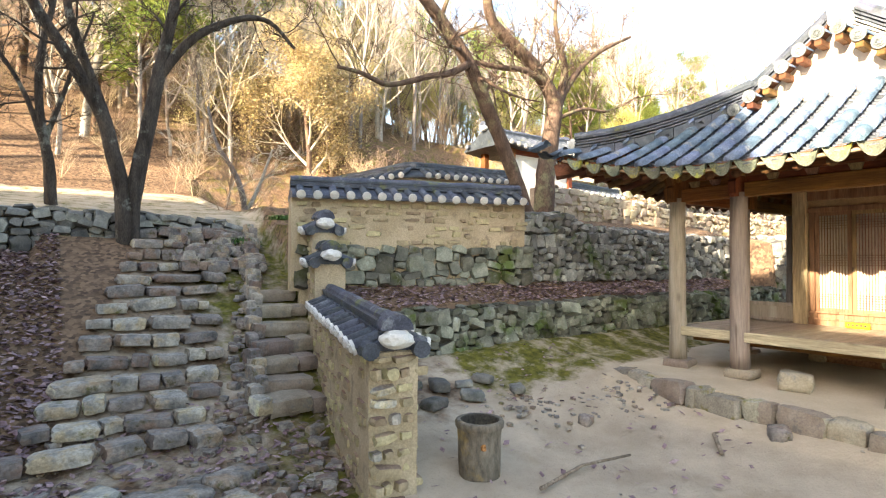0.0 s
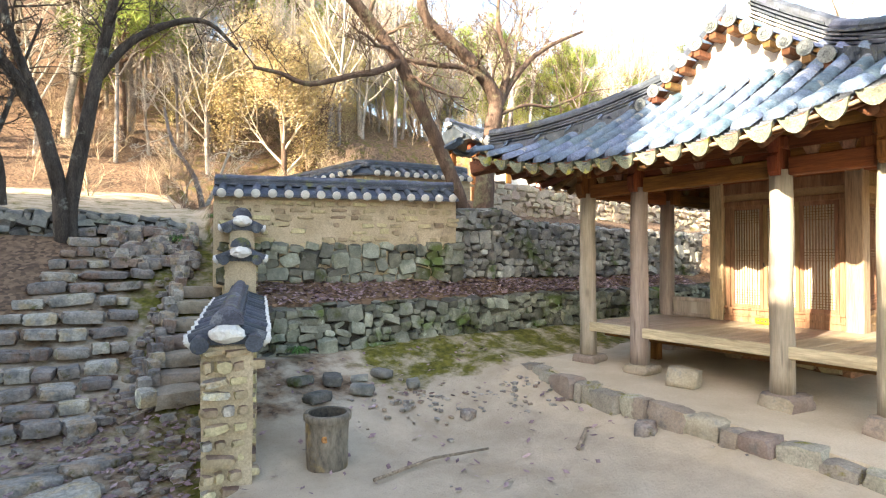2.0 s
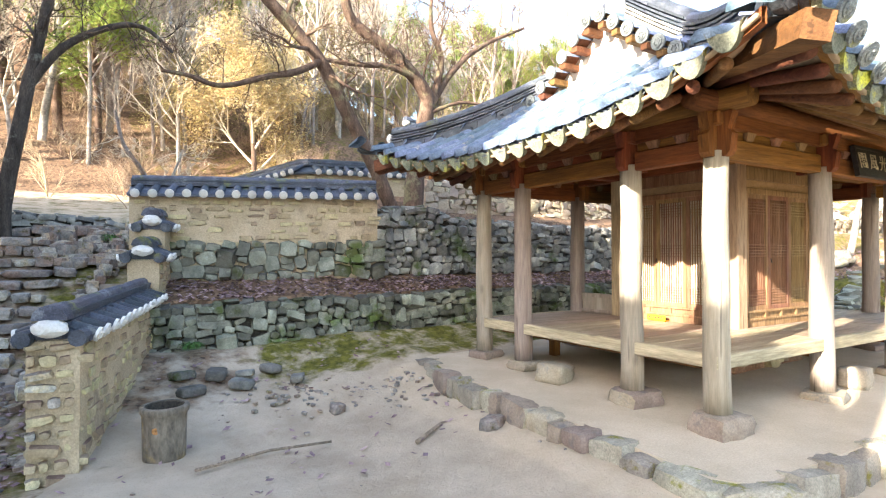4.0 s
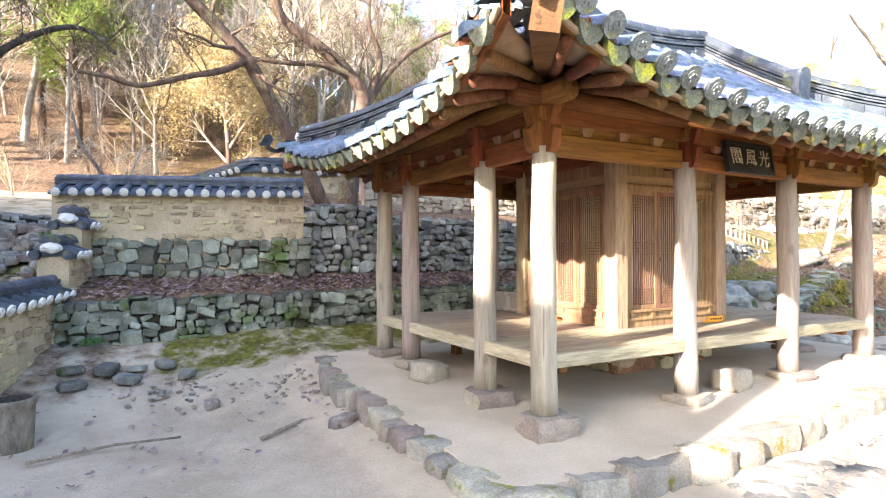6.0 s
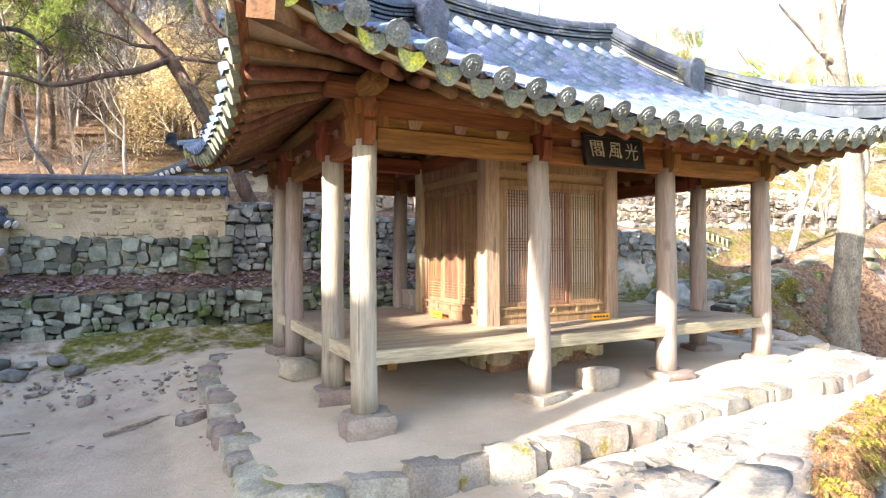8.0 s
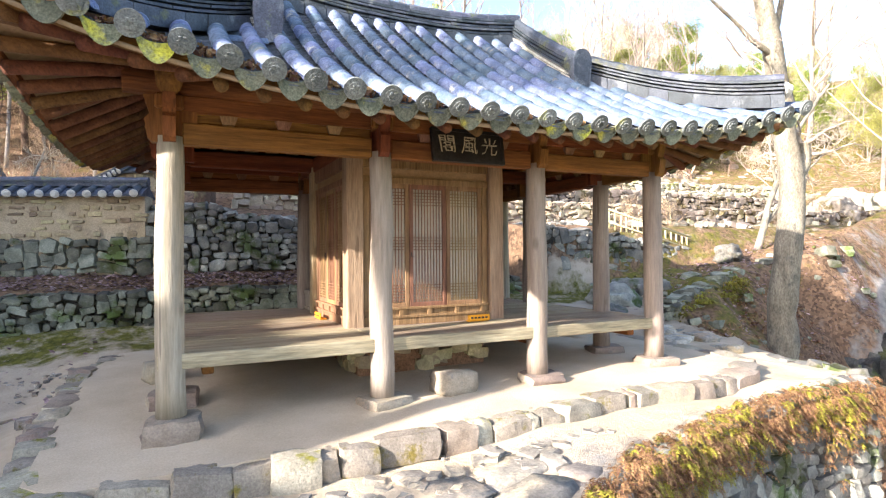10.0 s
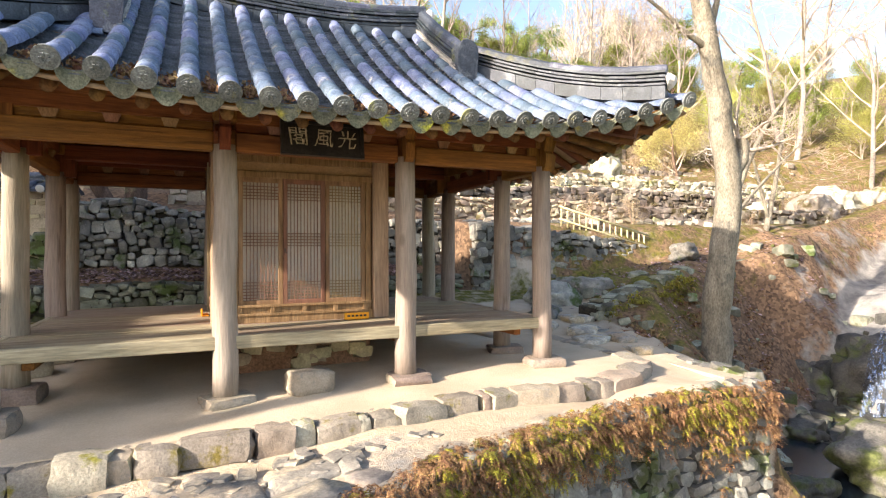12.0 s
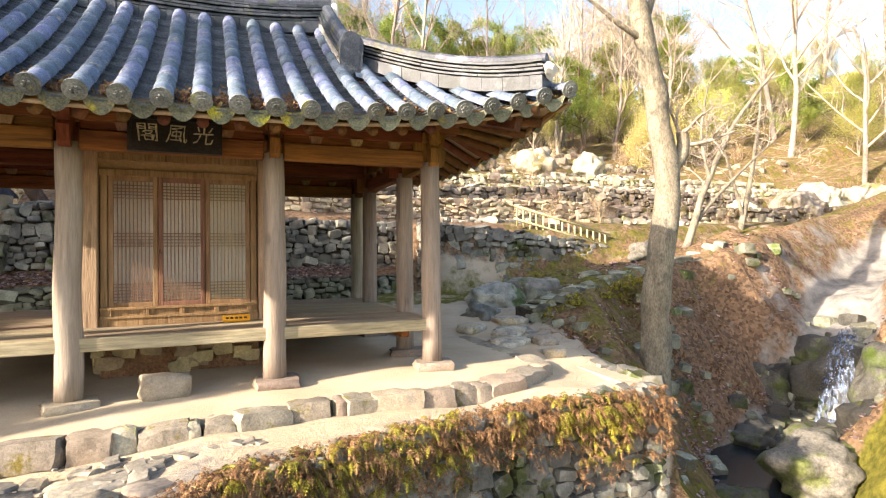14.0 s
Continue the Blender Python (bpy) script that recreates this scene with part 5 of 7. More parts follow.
LOG = mat("grey_hollow_log", (0.11, 0.095, 0.075), (0.23, 0.195, 0.15), 1.5, 8, 0.9, 0.6, 8, stretch=(2, 2, 0.9), patch=(0.3, 0.22, 0.1), pscale=2.5, plevel=0.6)
bm = nb()
bm, rings = lathe(bm, [(0.17, 0.0), (0.19, 0.03), (0.195, 0.2), (0.2, 0.4), (0.205, 0.48), (0.222, 0.5), (0.224, 0.545), (0.215, 0.56), (0.178, 0.56), (0.168, 0.545), (0.16, 0.3), (0.15, 0.08)])
bm.faces.new(rings[0][::-1])
bm.faces.new(rings[-1])
for v in bm.verts:
    v.co += Vector((0.008 * noise.noise(v.co * 5), 0.008 * noise.noise(v.co * 5 + Vector((9, 0, 0))), 0))
# inner faces coloured dark for the shade inside the pot
for f in bm.faces:
    if max(math.hypot(v.co.x, v.co.y) for v in f.verts) < 0.182 and f.calc_center_median().z > 0.05:
        f.material_index = 1
pot = thing("stone_pot", bm, LOG, "weathered grey stone pot standing in the yard", "pot", pose(-4.3, 2.98, -0.53), smooth=True)
pot.data.materials.append(SOILSHADE)
bm = nb()
bmesh.ops.create_cone(bm, segments=12, cap_ends=True, radius1=0.035, radius2=0.03, depth=0.02, matrix=Matrix.Translation((-0.09, -0.175, 0.36)) @ Matrix.Rotation(math.pi / 2, 4, "X"))
part("rust_spot", bm, mat("rusty_stain", (0.3, 0.14, 0.05), (0.42, 0.2, 0.07), 8, 40), pot)

# dark disc standing for the shade down in the pot's mouth
bm = nb()
bmesh.ops.create_circle(bm, cap_ends=True, segments=24, radius=0.166, matrix=Matrix.Translation((0, 0, 0.42)))
part("pot_filling", bm, SOILSHADE, pot, "dark disc painted as the shade inside the pot")

yrng = random.Random(71)


def loose(name, label, x, y, z, sx, sy, sz, rz, m, group="loose stones"):
    verts, faces = BIG_GEO[yrng.randrange(len(BIG_GEO))]
    me = raw_mesh(name, [(v[0] * sx, v[1] * sy, v[2] * sz) for v in verts], faces)
    return thing(name, me, m, label, "stone", pose(x, y, z, yrng.uniform(-6, 6), yrng.uniform(-6, 6), rz), group)


loose("stepping_stone", "pale block of granite as a step before the deck", 2.72, 0.02, 0.03, 0.46, 0.3, 0.24, 12, PLINTH, "stepping stones")
loose("stepping_stone", "squat granite step beside the deck", -0.1, 2.05, 0.03, 0.4, 0.36, 0.24, 20, PLINTH, "stepping stones")
loose("loose_stone", "blue-grey stone lying at the platform's foot", -1.28, 1.72, -0.34, 0.3, 0.22, 0.2, 30, STEP)
loose("loose_stone", "small buff stone lying at the platform's foot", -1.14, 1.5, -0.38, 0.2, 0.14, 0.12, 80, PLINTH)
loose("loose_stone", "dark fist-sized stone lying in the yard", -2.4, 3.35, -0.38, 0.16, 0.14, 0.14, 10, STEP)
for x, y, s in ((-3.95, 4.75, 0.34), (-3.55, 4.7, 0.4), (-3.2, 4.65, 0.26), (-2.85, 4.7, 0.32), (-3.3, 4.35, 0.34), (-2.6, 4.3, 0.28), (-3.9, 4.3, 0.36)):
    loose("loose_stone", "grey rubble block fallen at the foot of the terrace", x, y, land(x, y) + 0.06, s * 0.85, s * 0.6, s * 0.32, yrng.uniform(0, 180), STONE)
heap = Heap()
for k in range(200):
    t = yrng.random()
    if k < 170:
        x, y = -3.2 + 2.4 * t + yrng.gauss(0, 0.25), 4.1 - 0.9 * t + yrng.gauss(0, 0.28)
    else:
        x, y = yrng.uniform(-5, -1.2), yrng.uniform(-1, 4)
    if -5.4 < x < -1.15 and y < 5.2:
        s = yrng.uniform(0.02, 0.05) if k >= 170 else yrng.uniform(0.02, 0.085)
        heap.add(yrng, x, y, land(x, y) + s * 0.1, s, s * yrng.uniform(0.6, 1), s * 0.5, yrng.uniform(0, 3))
tagged(heap.done("pebbles", STEP), "small loose stones scattered over the yard", "pebbles", kind="stuff")
heap = Heap()
for k in range(260):
    x, y = yrng.uniform(-7.9, -4.8), yrng.uniform(3.0, 5.4)
    if x < gate_x(y) - 0.3:
        s = yrng.uniform(0.05, 0.24) if k < 120 else yrng.uniform(0.03, 0.08)
        heap.add(yrng, x, y, land(x, y) + s * 0.08, s, s * yrng.uniform(0.5, 1), s * 0.45, yrng.uniform(0, 3))
for k in range(160):
    t = yrng.random()
    x, y = -5.95 + 1.5 * t + yrng.gauss(0, 0.1), 5.0 + 4.6 * t
    s = yrng.uniform(0.05, 0.16)
    heap.add(yrng, x, y, stair_z(y) + 0.02, s, s * 0.8, s * 0.6, yrng.uniform(0, 3))
for k in range(110):
    x, y = yrng.uniform(-5.8, -4.5), yrng.uniform(8.6, 10.1)
    s = yrng.uniform(0.12, 0.34)
    heap.add(yrng, x, y, stair_z(y) + 0.08, s, s * 0.8, s * 0.6, yrng.uniform(0, 3))
tagged(heap.done("rubble", STEP), "broken grey stones strewn about the stairs", "rubble", kind="stuff")
for x, y, sx, sy in ((-7.3, 4.35, 0.5, 0.3), (-6.75, 4.1, 0.7, 0.4), (-6.15, 4.3, 0.5, 0.28), (-7.6, 3.7, 0.5, 0.4), (-6.4, 3.6, 0.6, 0.35)):
    loose("flat_stone", "flat worn stone set before the stairs", x, y, land(x, y) + 0.02, sx, sy, 0.14, yrng.uniform(-20, 40), STEP, "flat stones")

# flat rock slab and stones on the lower terrace before the platform
SLABROCK = mat("cracked_grey_bedrock", (0.15, 0.14, 0.125), (0.29, 0.265, 0.23), 3, 30, 0.9, 0.9, 9, rnd=0.15, patch=(0.42, 0.35, 0.26), pscale=2.4, plevel=0.55, finegain=0.3)
for x, y, sx, sy, sz, rz in ((1.55, -1.8, 1.05, 0.62, 0.16, 14), (2.5, -1.62, 0.85, 0.42, 0.14, 10), (3.1, -1.36, 0.6, 0.26, 0.12, 8), (0.65, -1.95, 0.7, 0.5, 0.14, -8), (2.2, -2.12, 0.8, 0.45, 0.15, 22), (1.75, -1.28, 0.4, 0.24, 0.12, 5), (1.05, -1.42, 0.5, 0.34, 0.12, 20), (2.85, -1.95, 0.5, 0.3, 0.12, 30), (1.2, -2.3, 0.6, 0.42, 0.14, 12)):
    loose("rock_slab", "flat grey rock slab beside the platform", x, y, land(x, y) - 0.06, sx, sy, sz, rz, SLABROCK, "rock slabs")
# cobbles and small broken stones between the slabs and the platform
heap = Heap()
for k in range(110):
    t = yrng.random()
    x, y = 0.4 + 2.9 * t + yrng.gauss(0, 0.2), -1.75 + 0.42 * t + yrng.gauss(0, 0.2)
    q = yrng.choice((0.04, 0.06, 0.09, 0.14)) * yrng.uniform(0.8, 1.3)
    if y < -1.12 and y > outer_y(x) + 0.2:
        heap.add(yrng, x, y, land(x, y), q, q * 0.8, q * 0.45, yrng.uniform(0, 3), 0.2)
tagged(heap.done("terrace_cobbles", SLABROCK), "grey cobbles and broken stone lying below the platform", "cobbles", kind="stuff")
# stick and roots in the yard
TWIG = mat("dry_twig_bark", (0.16, 0.12, 0.085), (0.3, 0.24, 0.18), 6, 40, 0.95, 0.5, 30)
for pts, r in (([(-4.1, 2.4, -0.46), (-3.4, 2.55, -0.45), (-2.8, 2.45, -0.44)], 0.018), ([(-2.1, 1.9, -0.41), (-1.6, 2.25, -0.39), (-1.2, 2.2, -0.38), (-1.05, 2.4, -0.36)], 0.022), ([(-5.9, 4.9, -0.3), (-5.5, 5.2, -0.22), (-5.2, 5.1, -0.24)], 0.025)):
    bm = nb()
    tube(bm, pts, [r, r * 0.9, r * 0.7, r * 0.5][:len(pts)], 6)
    thing("fallen_stick", bm, TWIG, "dry bare stick lying on the earth", "stick", group="fallen sticks", smooth=True)

# sign over the middle bay
sign = empty("sign_board", "black lacquered name board with three pale brushed characters", "sign")
SM = Matrix.Translation((2.84, -0.12, 2.525)) @ Matrix.Rotation(radians(-9), 4, "X") @ Matrix.Scale(1.12, 4)
bm = nb()
box(bm, 0, 0, 0, 0.7, 0.03, 0.27, m=SM)
part("panel", bm, BOARD, sign)
for cx, cz, sx, sz in ((0, 0.145, 0.76, 0.03), (0, -0.145, 0.76, 0.03), (-0.365, 0, 0.03, 0.26), (0.365, 0, 0.03, 0.26)):
    bm = nb()
    box(bm, 0, 0, 0, sx, 0.045, sz, m=SM @ Matrix.Translation((cx, -0.004, cz)))
    part("frame_rail", bm, BOARD, sign)
for k, ch in enumerate("閣風光"):
    fc = bpy.data.curves.new("character", "FONT")
    fc.body = ch
    fc.shear = (-0.12, 0.1, 0.16)[k]
    fc.size, fc.extrude, fc.align_x, fc.align_y, fc.offset = 0.185, 0.003, "CENTER", "CENTER", -0.0012
    ob = new("character", fc)
    ob.matrix_world = SM @ Matrix.Translation(((k - 1) * 0.215, -0.02, 0.0)) @ Matrix.Rotation(math.pi / 2, 4, "X")
    bpy.context.view_layer.update()
    me = bpy.data.meshes.new_from_object(ob.evaluated_get(bpy.context.evaluated_depsgraph_get()))
    m2 = ob.matrix_world.copy()
    bpy.data.objects.remove(ob)
    for v in me.vertices:
        w = Vector((v.co.x * 26, v.co.y * 26, k * 7.0))
        v.co.x += 0.011 * noise.noise(w)
        v.co.y += 0.013 * noise.noise(w + Vector((11, 3, 0)))
    o = part("character", me, GILT, sign, "pale brushed character")
    o.matrix_basis = m2

# yellow notice on the deck by the doors
NOTE = mat("orange_notice_paint", (0.75, 0.30, 0.01), (0.85, 0.38, 0.02), 5, 40, 0.6, 0.1, 20, finegain=0.08)
INK = mat("black_notice_ink", (0.02, 0.02, 0.02), (0.04, 0.04, 0.04), 5, 40)


def notice(m, label):
    bm = nb()
    box(bm, 0, 0, 0.045, 0.3, 0.02, 0.075, bevel=0.004)
    box(bm, 0, 0.04, 0.008, 0.28, 0.08, 0.014, bevel=0.003)
    ob = thing("notice", bm, NOTE, label, "notice", m, "notices")
    bm = nb()
    for k in range(5):
        box(bm, -0.1 + 0.05 * k, -0.0115, 0.047, 0.034, 0.002, 0.022)
    part("text_bar", bm, INK, ob)
    return ob


notice(pose(3.42, 0.72, 0.56), "small orange notice standing before the front doors")
notice(pose(1.72, 2.0, 0.56, 0, 0, -90), "small orange notice standing before the side doors")

# bamboo fence on the terrace
fence = empty("bamboo_fence", "low weathered bamboo fence on the terrace edge", "fence")
BAMBOO = mat("weathered_bamboo", (0.42, 0.37, 0.2), (0.55, 0.5, 0.3), 4, 30, 0.7, 0.2, 30)
for k in range(15):
    t = k / 14
    x, y, z = 10.15 + 2.45 * t, 5.85 - 0.3 * t, 2.12 - 0.7 * t
    bm = nb()
    tube(bm, [(x, y, z - 0.1), (x + yrng.uniform(-0.02, 0.02), y, z + 0.42)], [0.026, 0.024], 8)
    part("post", bm, BAMBOO, fence, smooth=True)
for off in (0.08, 0.4):
    bm = nb()
    tube(bm, [(10.05, 5.82, 2.12 + off), (12.7, 5.5, 1.39 + off)], [0.026, 0.024], 8)
    part("rail", bm, BAMBOO, fence, smooth=True)

# ---- stream: rocks, water ----
WATER = mat("clear_stream_water", (0.012, 0.02, 0.028), (0.02, 0.03, 0.038), 2, 20, 0.06, 0.35, 9, finegain=0.1, spec=0.6)
FOAM = mat("falling_water", (0.05, 0.085, 0.16), (0.24, 0.31, 0.45), 9, 30, 0.15, 0.5, 30, stretch=(6, 6, 0.6), finegain=0.4, spec=0.6)
WETROCK = mat("mossy_wet_rock", (0.03, 0.03, 0.028), (0.09, 0.085, 0.075), 3, 30, 0.55, 0.8, 12, rnd=0.35, isl=0.3, patch=(0.05, 0.062, 0.012), pscale=1.5, plevel=0.55)
SLAB = mat("pale_bedrock", (0.1, 0.095, 0.085), (0.23, 0.21, 0.18), 1.5, 20, 0.7, 0.8, 6, isl=0.15, patch=(0.1, 0.11, 0.035), pscale=1.3, plevel=0.55)
wv, wf = [], []
wpts = [(14.2, 1.0, -2.02), (12.6, 0.7, -2.1), (11.2, 0.2, -2.15), (9.8, -1.5, -2.4), (8.4, -4.2, -2.7), (6.6, -9, -3.1)]
for i, (x, y, z) in enumerate(wpts):
    a, b = wpts[max(i - 1, 0)], wpts[min(i + 1, len(wpts) - 1)]
    d = Vector((b[0] - a[0], b[1] - a[1], 0)).normalized()
    s = Vector((-d.y, d.x, 0))
    for k in range(5):
        wv.append(Vector((x, y, z)) + s * (k - 2) * 0.5)
for i in range(len(wpts) - 1):
    for k in range(4):
        a = i * 5 + k
        wf.append((a, a + 1, a + 6, a + 5))
tagged(part("stream_water", raw_mesh("stream_water", wv, wf), WATER, None), "dark clear water of the stream below the wall", "water", kind="structure")
V, F = [], []
for i in range(29):
    t = i / 28
    wd = 0.1 + 0.22 * t ** 0.7 + 0.03 * noise.noise((t * 5, 1, 0))
    for k in range(9):
        u = k / 4 - 1
        bump = 0.05 * noise.noise((u * 2.4, t * 2.0, 5)) + 0.02 * noise.noise((u * 7, t * 3, 1))
        side = u * wd + 0.05 * noise.noise((t * 4, 3, 0))
        V.append((14.95 - 0.95 * t ** 0.7 + side * 0.4 - bump, 0.95 - 0.2 * t - side * 0.9 - bump, -0.22 - 1.8 * t ** 1.3 + bump))
for i in range(28):
    for k in range(8):
        a = i * 9 + k
        F.append((a, a + 1, a + 10, a + 9))
nt = FOAM.node_tree
geo = nt.nodes.new("ShaderNodeNewGeometry")
mp = nt.nodes.new("ShaderNodeMapping")
mp.inputs["Scale"].default_value = (14, 14, 1.2)
gaps = nt.nodes.new("ShaderNodeTexNoise")
gaps.inputs["Scale"].default_value = 1.6
rg = nt.nodes.new("ShaderNodeMapRange")
rg.inputs[1].default_value, rg.inputs[2].default_value, rg.inputs[3].default_value, rg.inputs[4].default_value = 0.42, 0.62, 0.05, 0.75
nt.links.new(geo.outputs["Position"], mp.inputs[0])
nt.links.new(mp.outputs[0], gaps.inputs["Vector"])
nt.links.new(gaps.outputs[0], rg.inputs[0])
nt.links.new(rg.outputs[0], nt.nodes["Principled BSDF"].inputs["Alpha"])
tagged(part("waterfall", raw_mesh("waterfall", V, F), FOAM, None), "thin white waterfall running down mossy rock", "waterfall", kind="structure")


def rock(name, label, x, y, z, sx, sy, sz, rz, m, seed, group="stream rocks"):
    rr = random.Random(seed)
    verts, faces = stone_geometry(rr, 14, 0.75, 0.0)
    out = []
    for v in verts:
        p = Vector(v)
        k = 1 + 0.38 * noise.noise(p * 2.0 + Vector((seed * 3.1, 0, 0))) + 0.2 * noise.noise(p * 5 + Vector((0, seed, 0))) + 0.08 * noise.noise(p * 11) - 0.16 * abs(noise.noise(p * 3.2 + Vector((0, 0, seed))))
        out.append((p.x * sx * k, p.y * sy * k, p.z * sz * k))
    return thing(name, raw_mesh(name, out, faces), m, label, "rock", pose(x, y, z, rr.uniform(-8, 8), rr.uniform(-8, 8), rz), group)


rock("boulder", "large sunlit grey boulder beside the pool", 11.5, -0.6, -1.85, 1.5, 1.1, 0.8, 20, SLAB, 1)
heap = Heap()
for k in range(260):
    i = yrng.randrange(3, len(STREAM) - 2)
    t = yrng.random()
    x = STREAM[i][0] + (STREAM[i + 1][0] - STREAM[i][0]) * t + yrng.gauss(0, 0.4)
    y = STREAM[i][1] + (STREAM[i + 1][1] - STREAM[i][1]) * t + yrng.gauss(0, 0.4)
    if x > 8.6:
        s = yrng.uniform(0.12, 0.5)
        heap.add(yrng, x, y, land(x, y) - 0.02, s, s * 0.8, s * 0.7, yrng.uniform(0, 3), 0.3, BIG_GEO[yrng.randrange(len(BIG_GEO))])
tagged(heap.done("stream_stones", WETROCK), "dark wet stones lying along the stream bed", "stones", kind="stuff")
rock("rock", "dark wet rock behind the waterfall", 15.0, 1.2, -1.35, 1.0, 1.9, 1.6, 30, WETROCK, 4)
rock("rock", "mossy rock beside the waterfall", 14.6, 0.1, -1.3, 1.2, 1.0, 1.5, 10, WETROCK, 5)
rock("rock", "mossy rock beside the waterfall", 14.1, 2.3, -1.5, 1.1, 0.8, 0.9, 50, WETROCK, 6)
rock("rock", "mossy sunlit rock on the far bank", 13.4, -1.0, -1.6, 2.2, 1.2, 1.2, -20, WETROCK, 7)
rock("rock", "mossy rock standing in the pool", 12.2, 1.0, -2.1, 0.9, 0.6, 0.5, 15, WETROCK, 8)
rock("rock", "grey rock at the foot of the wall", 9.9, -0.4, -2.25, 0.9, 0.6, 0.5, -35, WETROCK, 9)
rock("rock", "grey rock at the foot of the wall", 9.0, -1.6, -2.3, 0.8, 0.6, 0.6, 60, WETROCK, 10)
rock("rock", "grey rock on the leafy bank", 11.3, 1.9, -1.35, 0.6, 0.4, 0.5, 80, WETROCK, 11)
rock("rock", "blue-grey rock beside the upper stream", 8.6, 3.9, 0.3, 1.3, 0.8, 0.7, 10, STONE, 12)
rock("rock", "blue-grey rock beside the upper stream", 9.6, 4.3, 0.45, 1.2, 0.9, 0.7, -30, STONE, 13)
rock("rock", "blue-grey rock beside the upper stream", 7.9, 3.3, 0.1, 0.9, 0.6, 0.5, 40, STONE, 14)
rock("rock", "pale rock on the terrace end", 13.0, 4.6, 1.3, 0.9, 0.6, 0.5, 40, SLAB, 15)
for x, y, s in ((7.3, 1.2, 0.6), (7.7, 1.9, 0.7), (7.2, 2.3, 0.5), (8.1, 2.6, 0.6), (7.6, 0.5, 0.45), (7.9, 1.2, 0.5)):
    loose("paving_stone", "flat grey stone set in the path", x, y, land(x, y) + 0.03, s, s * 0.7, 0.14, yrng.uniform(0, 90), STEP, "paving stones")

# stones lying in the leaf litter of the shaded bank
heap = Heap()
brng = random.Random(77)
for k in range(210):
    x, y = brng.uniform(8.6, 16.0), brng.uniform(-1.0, 4.2)
    s = brng.choice((0.08, 0.12, 0.18, 0.26, 0.4)) * brng.uniform(0.8, 1.3)
    heap.add(brng, x, y, land(x, y) - 0.02, s, s * 0.75, s * 0.6, brng.uniform(0, 3), 0.3, BIG_GEO[brng.randrange(len(BIG_GEO))])
tagged(heap.done("bank_stones", MOSSY), "mossy stones half sunk in the bank's leaf litter", "stones", kind="stuff")

# loose pale stones and rubble lying over the terraced slope
heap = Heap()
for k in range(900):
    x = brng.uniform(8, 30)
    y = brng.uniform(6.2, 20)
    s = brng.choice((0.1, 0.16, 0.22, 0.3, 0.5)) * brng.uniform(0.7, 1.3)
    if noise.noise((x * 0.5, y * 0.6, 12)) < -0.12:
        continue
    heap.add(brng, x, y, land(x, y) + 0.04, s, s * 0.8, s * 0.55, brng.uniform(0, 3), 0.3)
tagged(heap.done("slope_rubble", PALER), "pale stones tumbled over the terraced slope", "rubble", kind="stuff")
for x, y, s, sd in ((22.5, 7.4, 1.3, 31), (24.2, 7.9, 1.6, 32), (20.8, 8.2, 0.9, 33), (26.0, 7.2, 1.2, 34), (15.5, 13.6, 1.2, 35), (13.2, 14.2, 1.0, 36), (18.6, 14.0, 1.1, 37)):
    rock("boulder", "pale sunlit boulder on the terraced slope", x, y, land(x, y) + 0.3 * s, s * 1.3, s, s * 1.1, 20 * sd, PALER, sd, "slope boulders")

# ---- trees ----
BARK = mat("dark_furrowed_bark", (0.028, 0.022, 0.018), (0.085, 0.07, 0.058), 3, 25, 0.95, 0.9, 14, stretch=(3, 3, 0.7), patch=(0.2, 0.2, 0.17), pscale=3, plevel=0.62)
BARKRED = mat("reddish_smooth_bark", (0.075, 0.046, 0.034), (0.17, 0.112, 0.078), 3, 25, 0.9, 0.8, 12, stretch=(3, 3, 0.7), patch=(0.2, 0.18, 0.1), pscale=2, plevel=0.58)
BARKPALE = mat("pale_mottled_bark", (0.15, 0.13, 0.1), (0.3, 0.27, 0.21), 3, 25, 0.9, 0.7, 14, stretch=(2, 2, 0.7), patch=(0.13, 0.12, 0.1), pscale=3, plevel=0.58)
BARKGREY = mat("grey_woodland_bark", (0.18, 0.155, 0.132), (0.36, 0.32, 0.28), 2, 20, 0.95, 0.5, 14, rnd=0.3)
TWIGS = mat("pale_winter_twigs", (0.3, 0.25, 0.2), (0.48, 0.42, 0.35), 0.6, 20, 0.95, 0.0, rnd=0.3)
YELLOW = mat("yellow_spring_leaf", (0.42, 0.34, 0.14), (0.6, 0.52, 0.27), 1.2, 10, 0.8, 0.0, rnd=0.12, isl=0.3)
NEEDLE = mat("pine_needles", (0.13, 0.2, 0.05), (0.36, 0.4, 0.1), 0.9, 10, 0.7, 0.0, rnd=0.15, isl=0.35)
SPRING = mat("fresh_green_leaf", (0.32, 0.33, 0.08), (0.58, 0.55, 0.2), 0.8, 10, 0.8, 0.0, rnd=0.15, isl=0.3)
for thin in (YELLOW, NEEDLE, SPRING):
    nt = thin.node_tree
    bs = nt.nodes["Principled BSDF"]
    tl = nt.nodes.new("ShaderNodeBsdfTranslucent")
    nt.links.new(bs.inputs["Base Color"].links[0].from_socket, tl.inputs[0])
    mx = nt.nodes.new("ShaderNodeMixShader")
    mx.inputs[0].default_value = 0.4
    nt.links.new(bs.outputs[0], mx.inputs[1])
    nt.links.new(tl.outputs[0], mx.inputs[2])
    nt.links.new(mx.outputs[0], nt.nodes["Material Output"].inputs[0])
BRUSH = mat("dry_brushwood", (0.26, 0.18, 0.12), (0.42, 0.32, 0.22), 1.0, 20, 0.95, 0.0, rnd=0.3)


